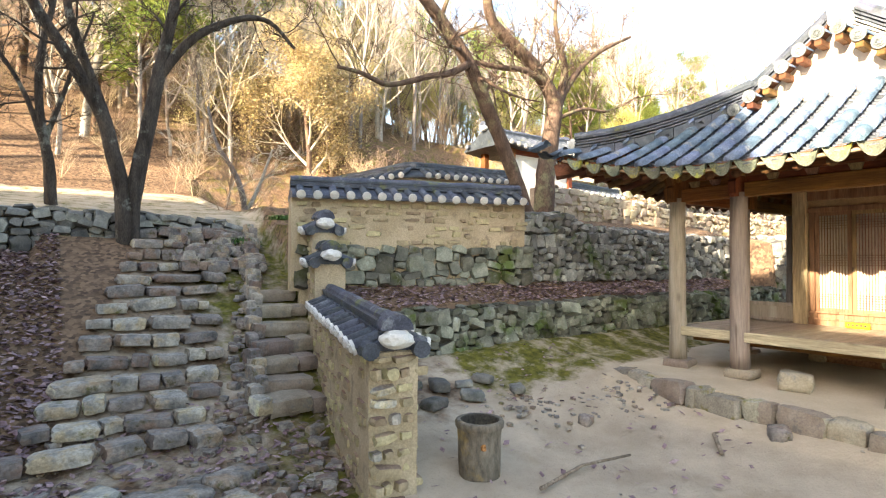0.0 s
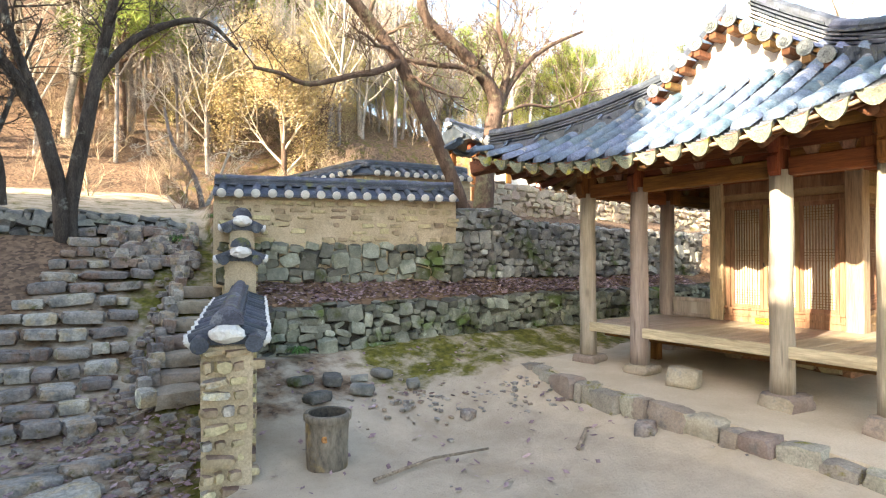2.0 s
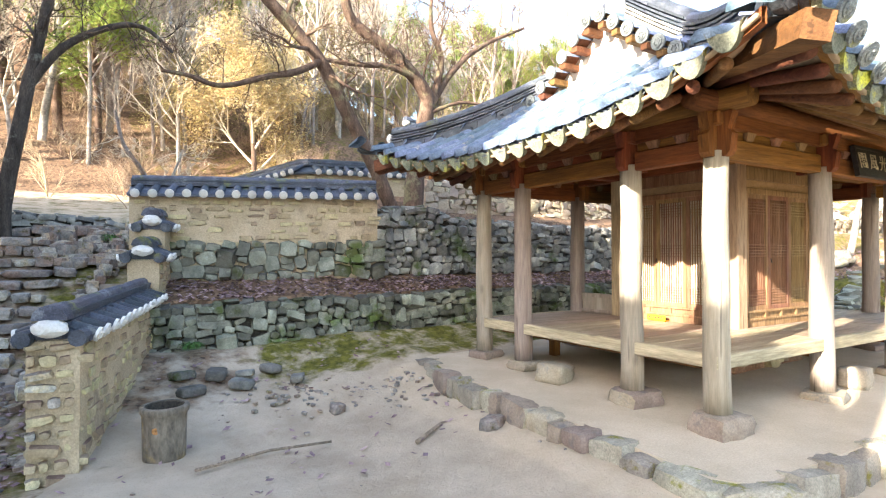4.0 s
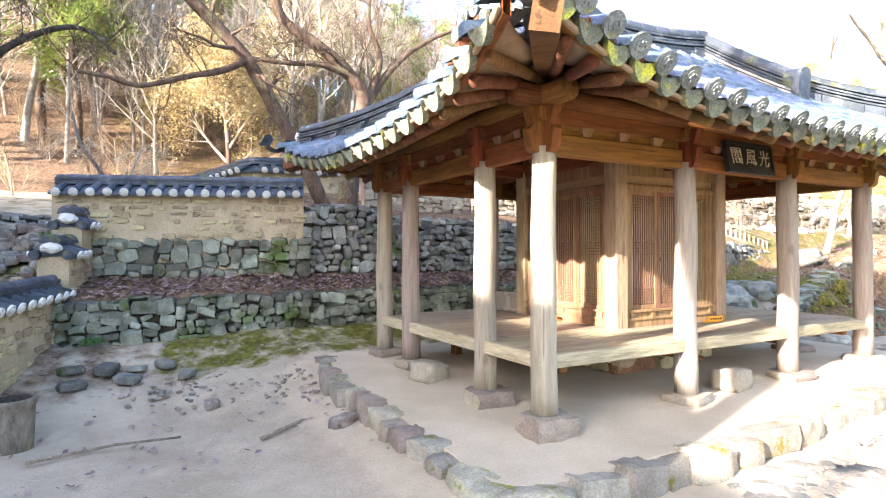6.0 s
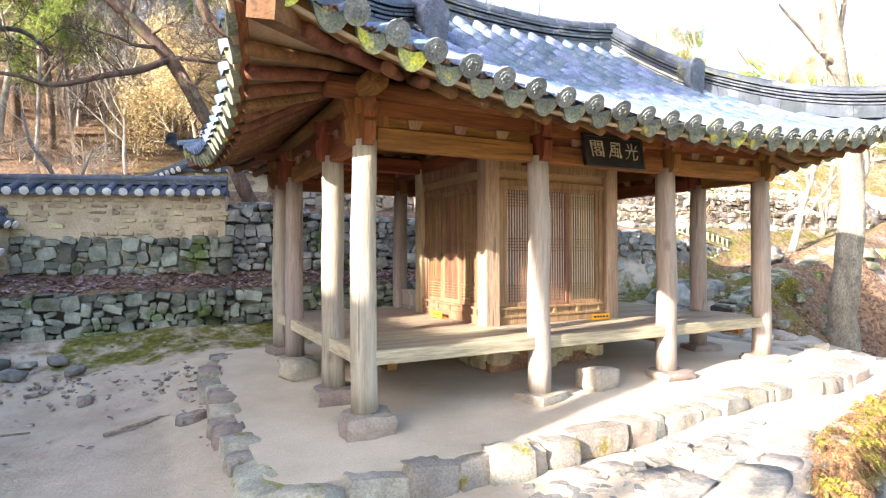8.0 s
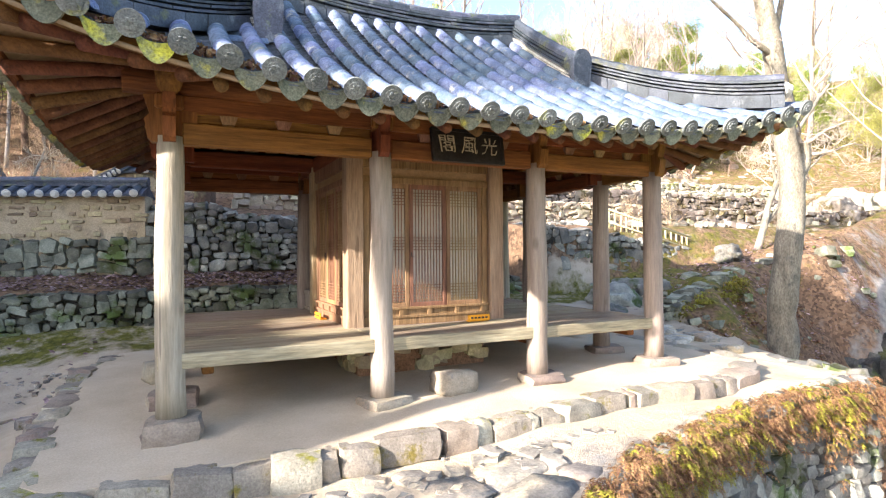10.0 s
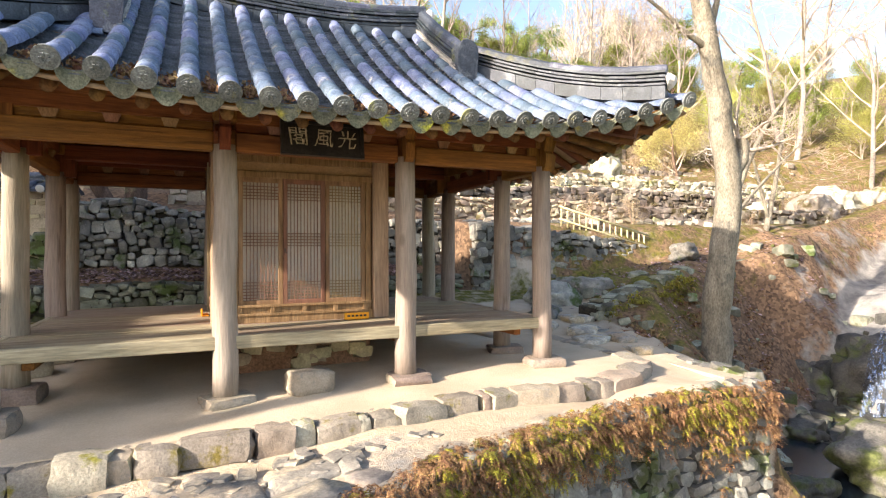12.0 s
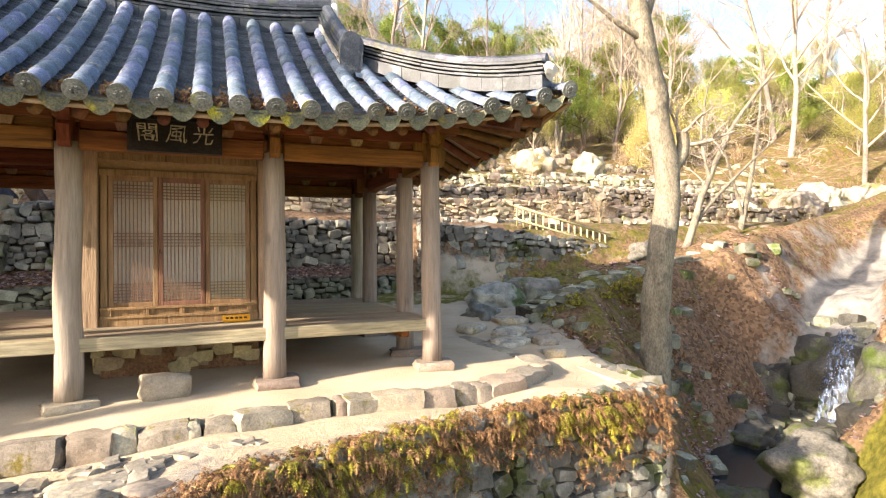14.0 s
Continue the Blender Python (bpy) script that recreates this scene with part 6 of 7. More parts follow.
def add_tube(V, F, pts, radii, seg):
    side = None
    base = len(V)
    n = len(pts)
    for i, p in enumerate(pts):
        d = (pts[min(i + 1, n - 1)] - pts[max(i - 1, 0)])
        if d.length < 1e-6:
            d = Vector((0, 0, 1))
        d.normalize()
        if side is None:
            side = d.orthogonal().normalized()
        side = (side - d * side.dot(d)).normalized()
        up = d.cross(side)
        for k in range(seg):
            a = 2 * math.pi * k / seg
            V.append(p + (side * math.cos(a) + up * math.sin(a)) * radii[i])
    for i in range(n - 1):
        for k in range(seg):
            a, b = base + i * seg + k, base + i * seg + (k + 1) % seg
            F.append((a, b, b + seg, a + seg))


def rand_dir(rng):
    while True:
        v = Vector((rng.uniform(-1, 1), rng.uniform(-1, 1), rng.uniform(-1, 1)))
        if 0.05 < v.length < 1:
            return v.normalized()


def branch(W, T, rng, p, d, ln, r, level, cfg, tips):
    """Grows one limb and its side shoots; W holds stout wood, T the thin twigs."""
    segs = (6, 5, 4, 3, 2)[level]
    pts, radii = [p.copy()], [r]
    wob = cfg["wobble"]
    for i in range(segs):
        d = (d + rand_dir(rng) * wob + Vector((0, 0, cfg["lift"]))).normalized()
        p = p + d * (ln / segs)
        pts.append(p.copy())
        radii.append(r * (1 - 0.75 * (i + 1) / segs) if level else r * (1 - 0.55 * (i + 1) / segs))
    V, F = W if level < cfg["split"] else T
    add_tube(V, F, pts, radii, (8, 6, 4, 3, 3)[level])
    if level == cfg["levels"]:
        tips.append((p, d))
        return
    n = cfg["kids"][level]
    for k in range(n):
        t = cfg["first"] + (1 - cfg["first"]) * (k + rng.random()) / n if level == 0 else 0.25 + 0.75 * (k + rng.random()) / n
        i = min(int(t * segs), segs - 1)
        f = t * segs - i
        q = pts[i].lerp(pts[i + 1], min(f, 1.0))
        dd = (pts[i + 1] - pts[i]).normalized()
        out = rand_dir(rng)
        out = (out - dd * out.dot(dd)).normalized()
        nd = (dd * cfg["along"] + out * (1 - cfg["along"] * 0.45)).normalized()
        branch(W, T, rng, q, nd, ln * cfg["shrink"] * rng.uniform(0.7, 1.15) * (1.15 - 0.5 * t), max(radii[i] * 0.55, cfg.get("thin", 0.004)), level + 1, cfg, tips)


def leaf_card(V, F, rng, c, s, n=None, slim=0.6):
    a = rand_dir(rng)
    b = a.orthogonal().normalized()
    o = len(V)
    V += [c - a * s, c + b * s * slim, c + a * s, c - b * s * slim]
    F.append((o, o + 1, o + 2, o + 3))


def build_tree(name, label, category, rng, height, r, cfg, barkm, twigm, leaves=None, leafm=None, group="woodland trees"):
    W, T, tips = ([], []), ([], []), []
    branch(W, T, rng, Vector((0, 0, -0.3)), Vector((rng.uniform(-0.08, 0.08), rng.uniform(-0.08, 0.08), 1)).normalized(), height * cfg["trunk"], r, 0, cfg, tips)
    root = empty(name, label, category, None, group)
    part("trunk", raw_mesh("trunk", *W), barkm, root)
    part("crown", raw_mesh("crown", *T), twigm, root)
    if leaves:
        V, F = [], []
        count, spread, size, slim = leaves
        for p, d in tips:
            for k in range(count):
                leaf_card(V, F, rng, p + rand_dir(rng) * spread * rng.random() ** 0.5 - d * rng.uniform(0, spread), size * rng.uniform(0.6, 1.3), slim=slim)
        part("foliage", raw_mesh("foliage", V, F, False), leafm, root)
    return root


BARE = dict(levels=4, kids=(9, 5, 4, 3), first=0.25, along=0.7, shrink=0.52, wobble=0.17, lift=0.05, trunk=0.8, split=1)
SLIMT = dict(levels=3, kids=(16, 7, 6), first=0.25, along=0.9, shrink=0.32, wobble=0.07, lift=0.03, trunk=1.0, split=1)
BUSHY = dict(levels=3, kids=(10, 7, 6), first=0.12, along=0.7, shrink=0.62, wobble=0.14, lift=0.06, trunk=0.62, split=1)
PINE = dict(levels=2, kids=(20, 9), first=0.3, along=0.35, shrink=0.32, wobble=0.1, lift=0.04, trunk=1.0, split=1)
trng = random.Random(91)
proto = {
    "bare": [build_tree("bare_tree", "tall bare grey woodland tree with fine twigs", "tree", trng, 10 + k, 0.13, dict(BARE, thin=0.009, kids=(11, 6, 4, 3)), BARKGREY, TWIGS) for k in range(3)],
    "slim": [build_tree("slim_tree", "slender bare woodland tree with a pale trunk", "tree", trng, 9 + 2 * k, 0.09, dict(SLIMT, thin=0.009), BARKGREY, TWIGS) for k in range(3)],
    "yellow": [build_tree("yellow_tree", "rounded tree thick with fine yellow leaves", "tree", trng, 7.2, 0.11, BUSHY, BARKRED, TWIGS, (95, 0.6, 0.042, 0.6), YELLOW) for k in range(2)],
    "pine": [build_tree("pine_tree", "green pine tree with layered needle tufts", "tree", trng, 10 + k, 0.17, PINE, BARKRED, BARKRED, (60, 0.55, 0.2, 0.12), NEEDLE) for k in range(2)],
    "spring": [build_tree("spring_tree", "bushy tree with fresh yellow-green leaves", "tree", trng, 7.5, 0.13, BUSHY, BARKPALE, TWIGS, (46, 0.6, 0.05, 0.5), SPRING) for k in range(2)],
    "brush": [build_tree("bare_shrub", "low bare shrub of dry twigs", "shrub", trng, 2.6, 0.03, dict(BUSHY, first=0.03, kids=(12, 6, 4)), BRUSH, BRUSH, group="undergrowth shrubs") for k in range(2)],
}
used = set()


def grow(kind, x, y, size=1.0, turn=None):
    if x > 8 and kind in ("pine", "spring"):
        size *= 0.68
    ob = proto[kind][trng.randrange(len(proto[kind]))]
    m = Matrix.Translation((x, y, land(x, y) - 0.05)) @ Matrix.Rotation(trng.uniform(0, 6.28) if turn is None else turn, 4, "Z")
    if ob not in used:
        used.add(ob)
        ob.scale = (1, 1, 1)
        ob.matrix_world = m
        for_scale = ob
    else:
        for_scale = copy_thing(ob, m)
    for_scale.scale = (size, size, size)
    return for_scale


# the tree with yellow leaves and its neighbours on the lawn's edge
grow("yellow", -0.3, 17.2, 1.0, 0.4)
grow("yellow", 2.6, 20.5, 0.8)
grow("yellow", -2.6, 21.5, 0.75)
grow("yellow", 8.5, 23.0, 0.7)
grow("yellow", 24.0, 15.0, 0.8)
for x, y, s in ((-5.0, 20, 0.8), (15.5, 19.5, 0.75), (17.6, 20.5, 0.8), (22, 19, 0.75), (13.5, 23, 0.95), (16.5, 25, 1.0), (19.5, 22.5, 0.9), (22.5, 25, 1.0), (11, 27, 1.0), (27, 24, 0.9), (-6.2, 21, 1.0), (-8.5, 26, 1.1), (0.5, 29, 1.1), (5, 31, 1.15), (-3.5, 32, 1.1), (31, 22, 1.0), (9, 33, 1.1), (20, 32, 1.2), (-10.5, 23, 1.0), (35, 30, 1.1), (3, 36, 1.2), (-2, 40, 1.2), (8, 40, 1.2), (14, 38, 1.2), (-7, 36, 1.2), (25, 36, 1.2), (12, 46, 1.3), (2, 46, 1.3), (20, 44, 1.3), (-12, 32, 1.2), (30, 40, 1.3), (40, 36, 1.2)):
    grow("pine", x, y, s)
for x, y, s in ((18.5, 18.5, 0.85), (25, 20, 1.0), (20, 27, 1.1), (28, 16.5, 0.9), (31, 19, 1.1), (24, 26, 1.1), (12.5, 21, 0.9), (34, 23, 1.1), (16, 29, 1.1), (38, 20, 1.1), (5.5, 24, 0.9), (28, 30, 1.2), (10, 30, 1.1), (36, 14, 0.9), (42, 17, 1.0), (33, 11.5, 0.7), (46, 22, 1.1), (40, 26, 1.1), (37, 18, 1.0)):
    grow("spring", x, y, s)
for k in range(24):
    x = trng.uniform(14, 44)
    y = trng.uniform(21, 28) if k < 12 else trng.uniform(12, 24)
    if x - y > 14 or y > 22:
        grow("pine" if k % 2 else "spring", x, y, trng.uniform(0.45, 0.7))
for k in range(60):
    grow("bare", trng.uniform(-12, 14), trng.uniform(17.5, 34), trng.uniform(0.4, 0.65))
for k in range(170):
    y = 18 + 36 * trng.random() ** 1.15
    x = trng.uniform(-13 - 0.1 * y, 12 + 0.95 * y)
    if x > 10 and y < 24 and trng.random() < 0.6:
        continue
    grow("slim" if trng.random() < 0.5 else "bare", x, y, trng.uniform(0.7, 1.1))
for x, y, s in ((30, 13, 1.15), (33, 16, 1.2), (27, 18, 1.0), (36, 12, 1.2), (24, 19, 0.9), (20, 18.5, 0.8), (40, 18, 1.2), (29, 9, 0.9)):
    grow("bare", x, y, s)
for k in range(130):
    y = trng.uniform(14.5, 32)
    x = trng.uniform(-12, 12) if k < 90 else trng.uniform(11, 30)
    grow("brush", x, y, trng.uniform(0.5, 1.1))
for x, y, s in ((-4.2, 12.6, 0.85), (-3.3, 13.2, 0.8), (-6.0, 14.5, 0.9), (1.2, 14.8, 0.9), (4.5, 14.0, 0.9), (6.0, 13.0, 0.8), (-1.0, 15.5, 0.9)):
    grow("brush", x, y, s)
for k in range(70):
    grow("brush", trng.uniform(9, 30), trng.uniform(6.5, 18), trng.uniform(0.25, 0.6))
for k in range(8):
    grow("slim" if k % 3 else "bare", trng.uniform(-15, -2), trng.uniform(16.6, 27), trng.uniform(0.5, 0.95))
for k in range(60):
    grow("brush", trng.uniform(-14, 4), trng.uniform(16, 25), trng.uniform(0.4, 0.9))
# small unseen pines added on the west rise to break up its shadow's edge
for x, y, s in ((-15, -4.2, 0.05), (-15.5, -3.2, 0.07), (-14.8, -2.2, 0.05), (-15.6, -1.0, 0.1), (-15, 0.2, 0.14), (-15.5, 1.6, 0.18), (-15, 2.8, 0.15), (-16.0, 4.0, 0.16), (-15.4, 5.4, 0.14), (-16.2, 7.0, 0.12), (-15.2, -6.2, 0.1), (-15.6, -5.4, 0.08), (-15.0, -7.2, 0.12), (-15.4, -8.3, 0.14)):
    grow("pine", x, y, s)


# unseen tree added so its trunk and high crown shade platform and bank
SHADEPINE = build_tree("pine_tree", "unseen tall evergreen added to shade the platform and stream bank", "tree", trng, 10.2, 0.2, dict(PINE, first=0.68, kids=(24, 8), shrink=0.15), BARKRED, BARKRED, (40, 0.4, 0.16, 0.12), NEEDLE)
SHADEPINE.matrix_world = Matrix.Translation((-8.8, -3.3, land(-8.8, -3.3)))


def limbs_tree(name, label, lines, barkm, seed, twig=TWIGS, shoots=7, shoot=1.0, seg=12):
    """A near tree: stout limbs given by their bends, with finer growth added along them."""
    rng = random.Random(seed)
    root = empty(name, label, "tree")
    T = ([], [])
    cfg = dict(BARE, kids=(6, 5, 4, 3), lift=0.07, wobble=0.3, shrink=0.62, thin=0.006)
    for li, (pts, r0, r1) in enumerate(lines):
        P = [Vector(p) for p in pts]
        fine = []
        for i in range(len(P) - 1):
            a, b, c, d = P[max(i - 1, 0)], P[i], P[i + 1], P[min(i + 2, len(P) - 1)]
            for k in range(5):
                t = k / 5
                q = 0.5 * ((2 * b) + (c - a) * t + (2 * a - 5 * b + 4 * c - d) * t * t + (3 * b - a - 3 * c + d) * t ** 3)
                fine.append(q + Vector((noise.noise(q * 1.7), noise.noise(q * 1.7 + Vector((5, 0, 0))), 0)) * r0 * 0.25)
        fine.append(P[-1])
        n = len(fine)
        W = ([], [])
        add_tube(W[0], W[1], fine, [(r0 + (r1 - r0) * i / (n - 1)) * (1 + 0.12 * noise.noise((i * 0.7, li, seed))) for i in range(n)], seg)
        part("trunk" if li == 0 else "limb", raw_mesh("limb", *W), barkm, root)
        for k in range(shoots):
            i = int(n * (0.45 + 0.55 * (k + rng.random()) / shoots)) if li < 2 else int(n * (0.2 + 0.8 * (k + rng.random()) / shoots))
            i = min(i, n - 2)
            d = (fine[i + 1] - fine[i]).normalized()
            out = rand_dir(rng)
            out.y *= 0.7
            branch(T, T, rng, fine[i], (d * 0.5 + out + Vector((0, 0, 0.25))).normalized(), shoot * rng.uniform(0.5, 1.3), max(r1 * 0.45, 0.012), 1, cfg, [])
    part("crown", raw_mesh("crown", *T), twig, root)
    return root


limbs_tree("lawn_tree", "old dark tree forking low into three trunks at the lawn wall", [
    ([(-6.45, 9.83, 1.5), (-6.5, 9.83, 2.2), (-6.58, 9.83, 2.8), (-6.9, 9.83, 4.0), (-7.42, 9.8, 4.92), (-7.9, 9.8, 5.7), (-8.4, 9.9, 6.8)], 0.16, 0.06),
    ([(-6.4, 9.83, 1.6), (-6.36, 9.83, 2.7), (-6.1, 9.8, 4.13), (-5.94, 9.8, 5.17), (-5.77, 9.8, 6.12), (-5.6, 9.9, 7.4)], 0.15, 0.07),
    ([(-6.6, 9.95, 2.9), (-6.84, 10.0, 4.06), (-7.2, 10.0, 5.1), (-7.37, 10.0, 5.9), (-7.3, 10.0, 7.0)], 0.09, 0.05),
    ([(-6.0, 9.8, 4.7), (-5.5, 9.7, 5.44), (-4.72, 9.7, 6.0), (-4.1, 9.7, 6.1), (-3.6, 9.7, 5.7)], 0.09, 0.03)], BARK, 1, BARK, 7, 0.9)
limbs_tree("lawn_tree", "slimmer dark tree standing on the lawn", [
    ([(-7.47, 11.6, 2.0), (-7.55, 11.6, 3.0), (-7.62, 11.5, 3.64), (-7.75, 11.5, 4.66), (-7.54, 11.5, 6.3)], 0.12, 0.05),
    ([(-7.6, 11.5, 3.5), (-8.0, 11.5, 4.6), (-8.6, 11.5, 5.6)], 0.06, 0.02), ([(-7.6, 11.5, 3.7), (-7.3, 11.5, 4.8), (-6.9, 11.5, 6.2)], 0.05, 0.02)], BARK, 2, BARK, 6, 1.1)
limbs_tree("wall_tree", "old reddish tree with crossing limbs rooted on the rubble wall", [
    ([(0.55, 6.95, 2.0), (0.6, 6.95, 2.9), (0.7, 7.0, 3.5), (0.93, 7.0, 4.5), (0.73, 7.0, 5.0), (0.12, 7.0, 5.55), (-0.62, 7.0, 5.94), (-0.9, 7.0, 6.5), (-1.2, 7.0, 7.4)], 0.22, 0.07),
    ([(0.25, 6.9, 2.0), (0.0, 6.9, 2.55), (-0.34, 6.9, 3.24), (-0.81, 6.9, 4.1), (-1.38, 6.9, 5.04), (-1.89, 6.9, 5.59), (-2.5, 6.9, 6.2), (-3.0, 7.0, 7.2)], 0.15, 0.1),
    ([(0.98, 7.0, 4.55), (1.3, 7.1, 5.0), (1.73, 7.1, 5.57), (2.48, 7.1, 6.2), (3.6, 7.1, 6.8)], 0.1, 0.03),
    ([(1.0, 7.0, 4.6), (1.35, 7.1, 5.6), (1.1, 7.1, 6.3), (1.2, 7.2, 7.4)], 0.09, 0.03),
    ([(0.6, 6.95, 5.1), (0.0, 6.9, 5.22), (-0.6, 6.9, 5.15), (-1.3, 6.9, 5.12)], 0.07, 0.04),
    ([(-1.42, 6.85, 5.05), (-1.9, 6.75, 4.75), (-2.38, 6.7, 4.58), (-3.14, 6.7, 4.3), (-3.64, 6.7, 4.38), (-4.05, 6.7, 4.4)], 0.07, 0.025),
    ([(0.9, 6.9, 4.4), (1.6, 6.8, 4.7), (2.3, 6.7, 4.75), (3.2, 6.6, 5.2)], 0.045, 0.015)], BARKRED, 3, BARKRED, 9, 1.15)
limbs_tree("bank_tree", "tall pale tree with mottled bark on the stream bank", [
    ([(10.3, 1.5, -1.4), (10.38, 1.45, -0.6), (10.45, 1.45, 0.79), (10.66, 1.45, 2.5), (10.51, 1.45, 3.8), (10.21, 1.45, 5.17), (9.92, 1.45, 6.32), (9.8, 1.5, 8.0)], 0.29, 0.13),
    ([(10.62, 1.42, 2.75), (10.9, 1.4, 3.0), (11.02, 1.4, 3.25), (11.0, 1.4, 3.5)], 0.14, 0.1),
    ([(10.25, 1.45, 5.05), (9.6, 1.45, 5.3), (9.24, 1.45, 5.5), (8.4, 1.45, 5.9)], 0.06, 0.02),
    ([(10.2, 1.5, 5.2), (10.5, 1.5, 6.0), (10.9, 1.5, 7.5)], 0.08, 0.03)], BARKPALE, 4, TWIGS, 4, 0.9, 14)
limbs_tree("slender_tree", "slender leaning pale tree on the leafy slope", [
    ([(14.7, 5.2, 0.8), (15.2, 5.2, 1.9), (15.75, 5.2, 3.13), (16.86, 5.2, 4.93), (18.5, 5.2, 6.6)], 0.12, 0.04),
    ([(15.2, 5.2, 2.0), (16.2, 5.2, 2.9), (17.6, 5.3, 3.9), (18.6, 5.3, 4.6)], 0.06, 0.02),
    ([(15.9, 5.2, 3.3), (15.6, 5.2, 4.6), (15.9, 5.2, 6.0)], 0.05, 0.02)], BARKPALE, 5, TWIGS, 6, 1.3)
limbs_tree("slender_tree", "slender pale tree on the leafy slope", [
    ([(17.8, 6.0, 1.4), (18.2, 6.0, 2.6), (18.5, 6.0, 3.67), (18.92, 6.0, 5.63), (19.0, 6, 7)], 0.1, 0.03),
    ([(18.1, 6.0, 2.4), (17.6, 6.0, 3.8), (17.0, 6.0, 5.2)], 0.06, 0.02)], BARKPALE, 6, TWIGS, 6, 1.2)
limbs_tree("orchard_tree", "small crooked bare tree on the lawn", [
    ([(-3.7, 12.5, 2.0), (-3.75, 12.5, 2.7), (-3.92, 12.5, 3.4), (-4.4, 12.5, 4.2), (-4.6, 12.5, 5.0)], 0.09, 0.03),
    ([(-3.72, 12.5, 2.6), (-3.4, 12.5, 3.3), (-3.1, 12.5, 4.2)], 0.06, 0.02)], BARKGREY, 7, TWIGS, 6, 0.9)

# ---- low plants ----
FERNDRY = mat("dried_fern", (0.14, 0.07, 0.033), (0.34, 0.19, 0.095), 3, 20, 0.9, 0.0, isl=0.4)
FERNGREEN = mat("yellow_green_fern", (0.13, 0.125, 0.018), (0.34, 0.275, 0.035), 3, 20, 0.8, 0.0, isl=0.4)
GRASSY = mat("green_tuft", (0.05, 0.12, 0.03), (0.12, 0.22, 0.05), 3, 20, 0.8, 0.0, isl=0.3)
# purple in the leaf colour stands for blue skylight in the shade
LEAFM = mat("shade_tinted_oak_leaf", (0.18, 0.105, 0.11), (0.4, 0.285, 0.29), 2, 20, 0.85, 0.0, isl=0.45)
frng = random.Random(101)


def fronds(V, F, x, y, z, n, ln, lean, width=0.02, leaflets=0):
    """A spray of arching fronds, each with leaflets along its rib where asked."""
    for k in range(n):
        a = frng.uniform(0, 6.28)
        d = Vector((math.cos(a), math.sin(a), 0)) * 0.8 + Vector(lean)
        p = Vector((x, y, z))
        up = 0.55
        prev = None
        L = ln * frng.uniform(0.5, 1.2)
        side = Vector((-math.sin(a), math.cos(a), 0))
        steps = max(4, leaflets)
        for i in range(steps + 1):
            t = i / steps
            sv = side * (width * 0.25 if leaflets else width * (1.2 - t) * (1 + 0.6 * math.sin(9 * t)))
            ring = (len(V), len(V) + 1)
            V.append(p - sv)
            V.append(p + sv)
            if prev:
                F.append((prev[0], prev[1], ring[1], ring[0]))
            prev = ring
            go = (d * 0.7 + Vector((0, 0, up))).normalized()
            if leaflets and i:
                reach = L * 0.3 * (1.05 - t) ** 0.7
                for sg in (-1, 1):
                    tip = p + side * sg * reach + go * reach * 0.35 - Vector((0, 0, reach * 0.25))
                    o = len(V)
                    V.extend((p - go * L * 0.03, tip, p + go * L * 0.05))
                    F.append((o, o + 1, o + 2))
            p = p + go * L / steps
            up -= 2.0 / steps


for kindm, label, name, count, ln in ((FERNDRY, "dried brown ferns hanging over the wall's edge", "dried_ferns", 1700, 0.12), (FERNGREEN, "yellow-green ferns growing from the wall", "green_ferns", 720, 0.13)):
    V, F = [], []
    for k in range(count):
        x = frng.uniform(2.3, 7.85)
        y = outer_y(x)
        if kindm is FERNGREEN and noise.noise((x * 1.9, 3, 0)) < -0.04:
            continue
        down = abs(frng.gauss(0, 0.22))
        if x > 6.6:
            down *= 1.6
        fronds(V, F, x, y - 0.06 + (0.28 * frng.random() if down < 0.12 else 0.0), -0.16 - down, 6, ln * frng.uniform(0.7, 1.25), (0.0, -0.5, -0.1), 0.0075, 5 if kindm is FERNDRY else 7)
    tagged(part(name, raw_mesh(name, V, F, False), kindm, None), label, "ferns", kind="stuff")
V, F = [], []
for k in range(420):
    x, y = frng.uniform(8.3, 13.5), frng.uniform(-0.4, 3.2)
    if stream_at(x, y)[0] > 0.8 and noise.noise((x, y, 2)) > -0.2:
        fronds(V, F, x, y, land(x, y), 6, 0.24, (0.0, -0.2, 0.1), 0.012)
tagged(part("bank_ferns", raw_mesh("bank_ferns", V, F, False), FERNDRY, None), "dry brown ferns on the shaded stream bank", "ferns", kind="stuff")
V, F = [], []
for k in range(130):
    x = frng.uniform(8.6, 11.8)
    y = lerp(x, [8.5, 9.6, 11.0, 11.9], [2.3, 2.53, 2.98, 3.28])
    fronds(V, F, x, y - 0.05, frng.uniform(-0.1, 0.5) + 0.15 * (x - 9), 6, 0.22, (0.0, -0.5, 0.0), 0.013)
tagged(part("wall_ferns", raw_mesh("wall_ferns", V, F, False), FERNGREEN, None), "yellow-green ferns growing from the stream wall", "ferns", kind="stuff")
for x, y, s in ((-4.62, 9.55, 1.0), (-3.95, 9.5, 0.7), (-3.75, 5.35, 0.5), (9.3, 2.3, 0.6), (10.2, 2.55, 0.6)):
    V, F = [], []
    for k in range(14):
        fronds(V, F, x + frng.gauss(0, 0.1 * s), y + frng.gauss(0, 0.1 * s), land(x, y) + 0.1, 8, 0.42 * s, (0, 0, 0.3), 0.012)
    tagged(part("grass_tuft", raw_mesh("grass_tuft", V, F, False), GRASSY if y > 5 else FERNGREEN, None), "bushy green tuft growing among the stones", "grass tuft", "grass tufts")

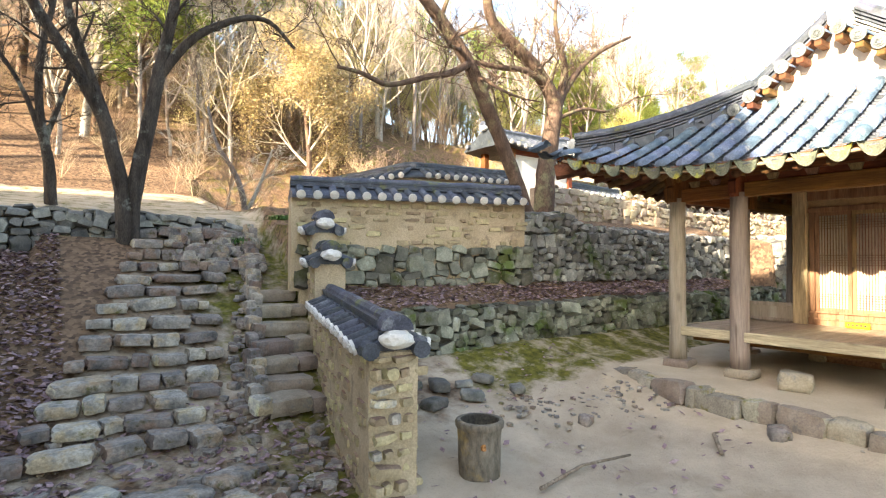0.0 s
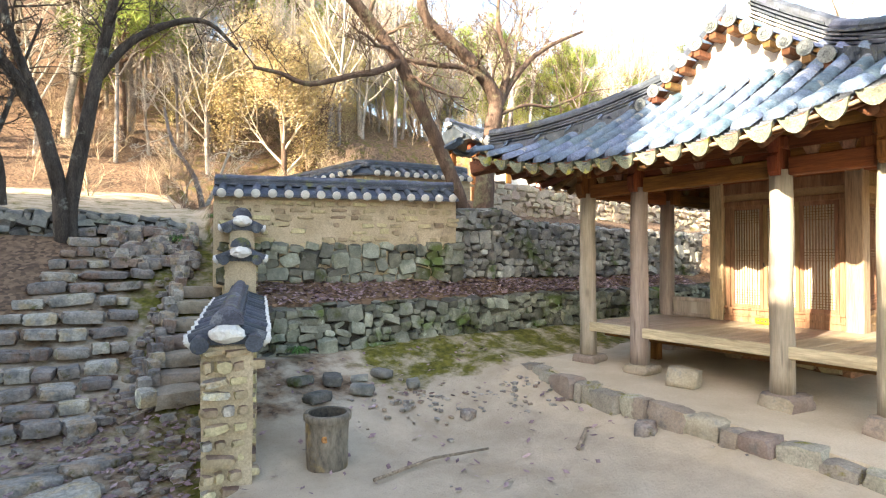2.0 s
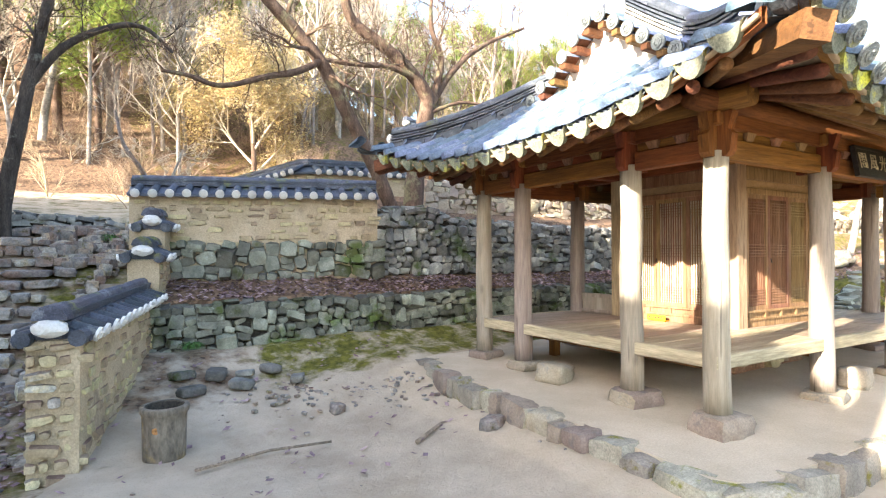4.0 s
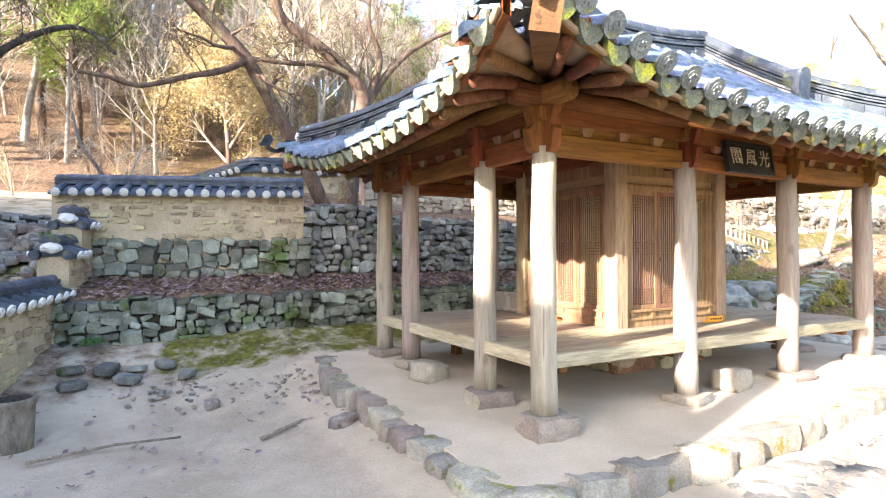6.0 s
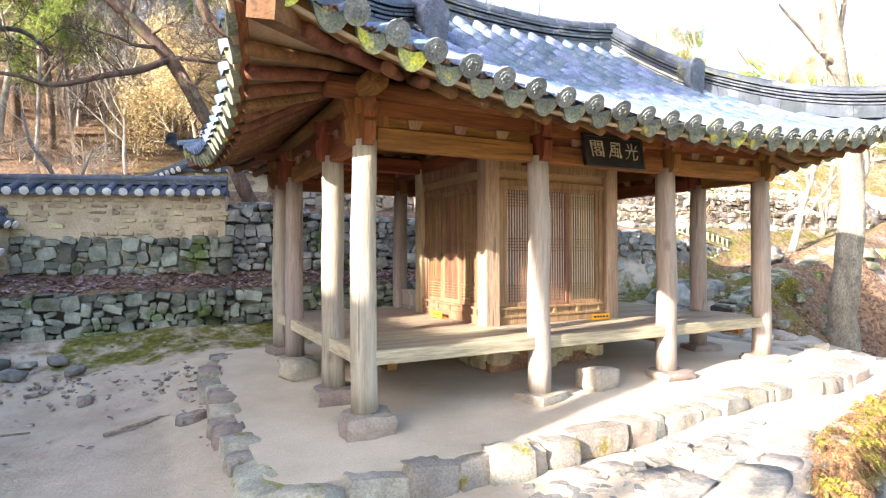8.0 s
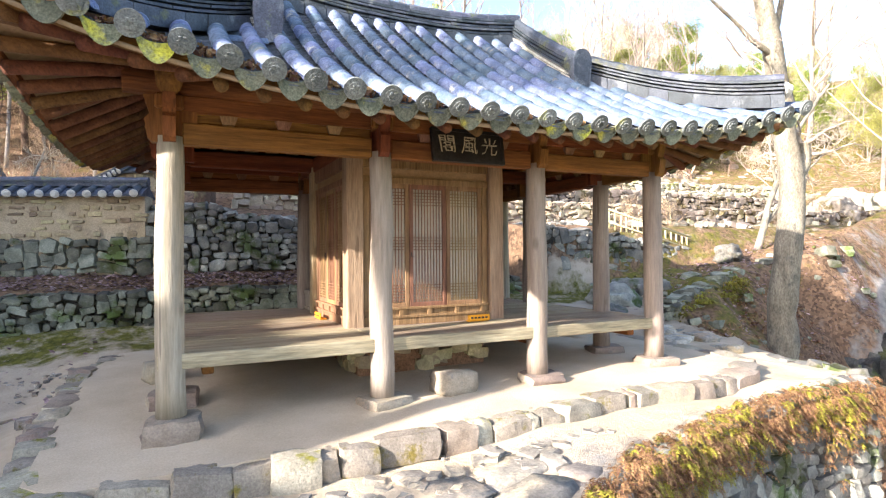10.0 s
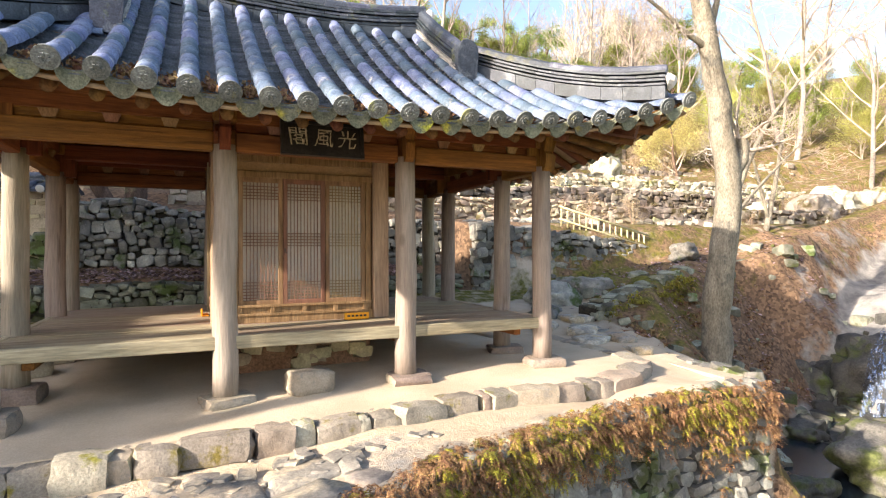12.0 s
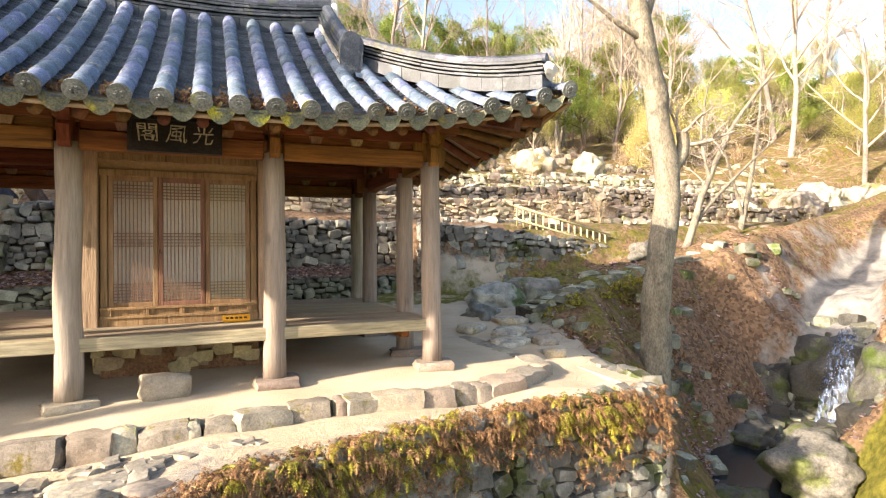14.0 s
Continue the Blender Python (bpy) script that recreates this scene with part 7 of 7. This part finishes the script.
# fallen leaves
V, F = [], []
for k in range(2600):
    u = XC - HX + SP * (frng.randrange(26) + 0.5)
    if noise.noise((u * 1.3, 7, 0)) < -0.1:
        continue
    p = roof_front(u, abs(frng.gauss(0.12, 0.16)) + 0.03) + Vector((frng.gauss(0, 0.04), 0, -0.01 + 0.03 * frng.random()))
    s = frng.uniform(0.012, 0.028)
    aa, bb = rand_dir(frng) * s, rand_dir(frng) * s
    o = len(V)
    V += [p - aa, p + bb, p + aa, p - bb]
    F.append((o, o + 1, o + 2, o + 3))
tagged(part("roof_leaves", raw_mesh("roof_leaves", V, F, False), FERNDRY, None), "reddish dead leaves caught between the roof tiles", "fallen leaves", kind="stuff")
V, F = [], []
for k in range(19500):
    if k < 11500:
        x, y = frng.uniform(-11, -7.4), frng.uniform(3.4, 10)
        if x > -7.9 + 0.32 * (y - 4.85) + 0.1 and y > 4.7:
            continue
    elif k < 14500:
        x = frng.uniform(-4.2, 6)
        y = frng.uniform(low_y(x) + 0.3, mid_y(x) - 0.05)
    elif k < 14700:
        x, y = frng.uniform(-5.2, -1.0), frng.uniform(1.5, 5.3)
    elif k < 15700:
        x, y = frng.uniform(-7.6, -4.9), frng.uniform(3, 5.6)
        if x > gate_x(y) - 0.25:
            continue
    else:
        x, y = frng.uniform(8.5, 16), frng.uniform(-1, 5)
    z = land(x, y)
    if stream_at(x, y)[0] < 0.7 and x > 8:
        continue
    c = Vector((x, y, z + 0.05 * noise.noise((x * 0.8, y * 0.8, 0)) + 0.025 * noise.noise((x * 3, y * 3, 5)) + 0.015 + 0.035 * frng.random()))
    s = frng.uniform(0.025, 0.055)
    a = frng.uniform(0, 6.28)
    u = Vector((math.cos(a), math.sin(a), frng.uniform(-0.5, 0.5))) * s
    v = Vector((-math.sin(a), math.cos(a), frng.uniform(-0.5, 0.5))) * s * 0.6
    o = len(V)
    V += [c - u, c + v, c + u, c - v]
    F.append((o, o + 1, o + 2, o + 3))
tagged(part("fallen_leaves", raw_mesh("fallen_leaves", V, F, False), LEAFM, None), "brown fallen leaves lying thick on the slopes, tinted purplish for bluish shade", "fallen leaves", kind="stuff")
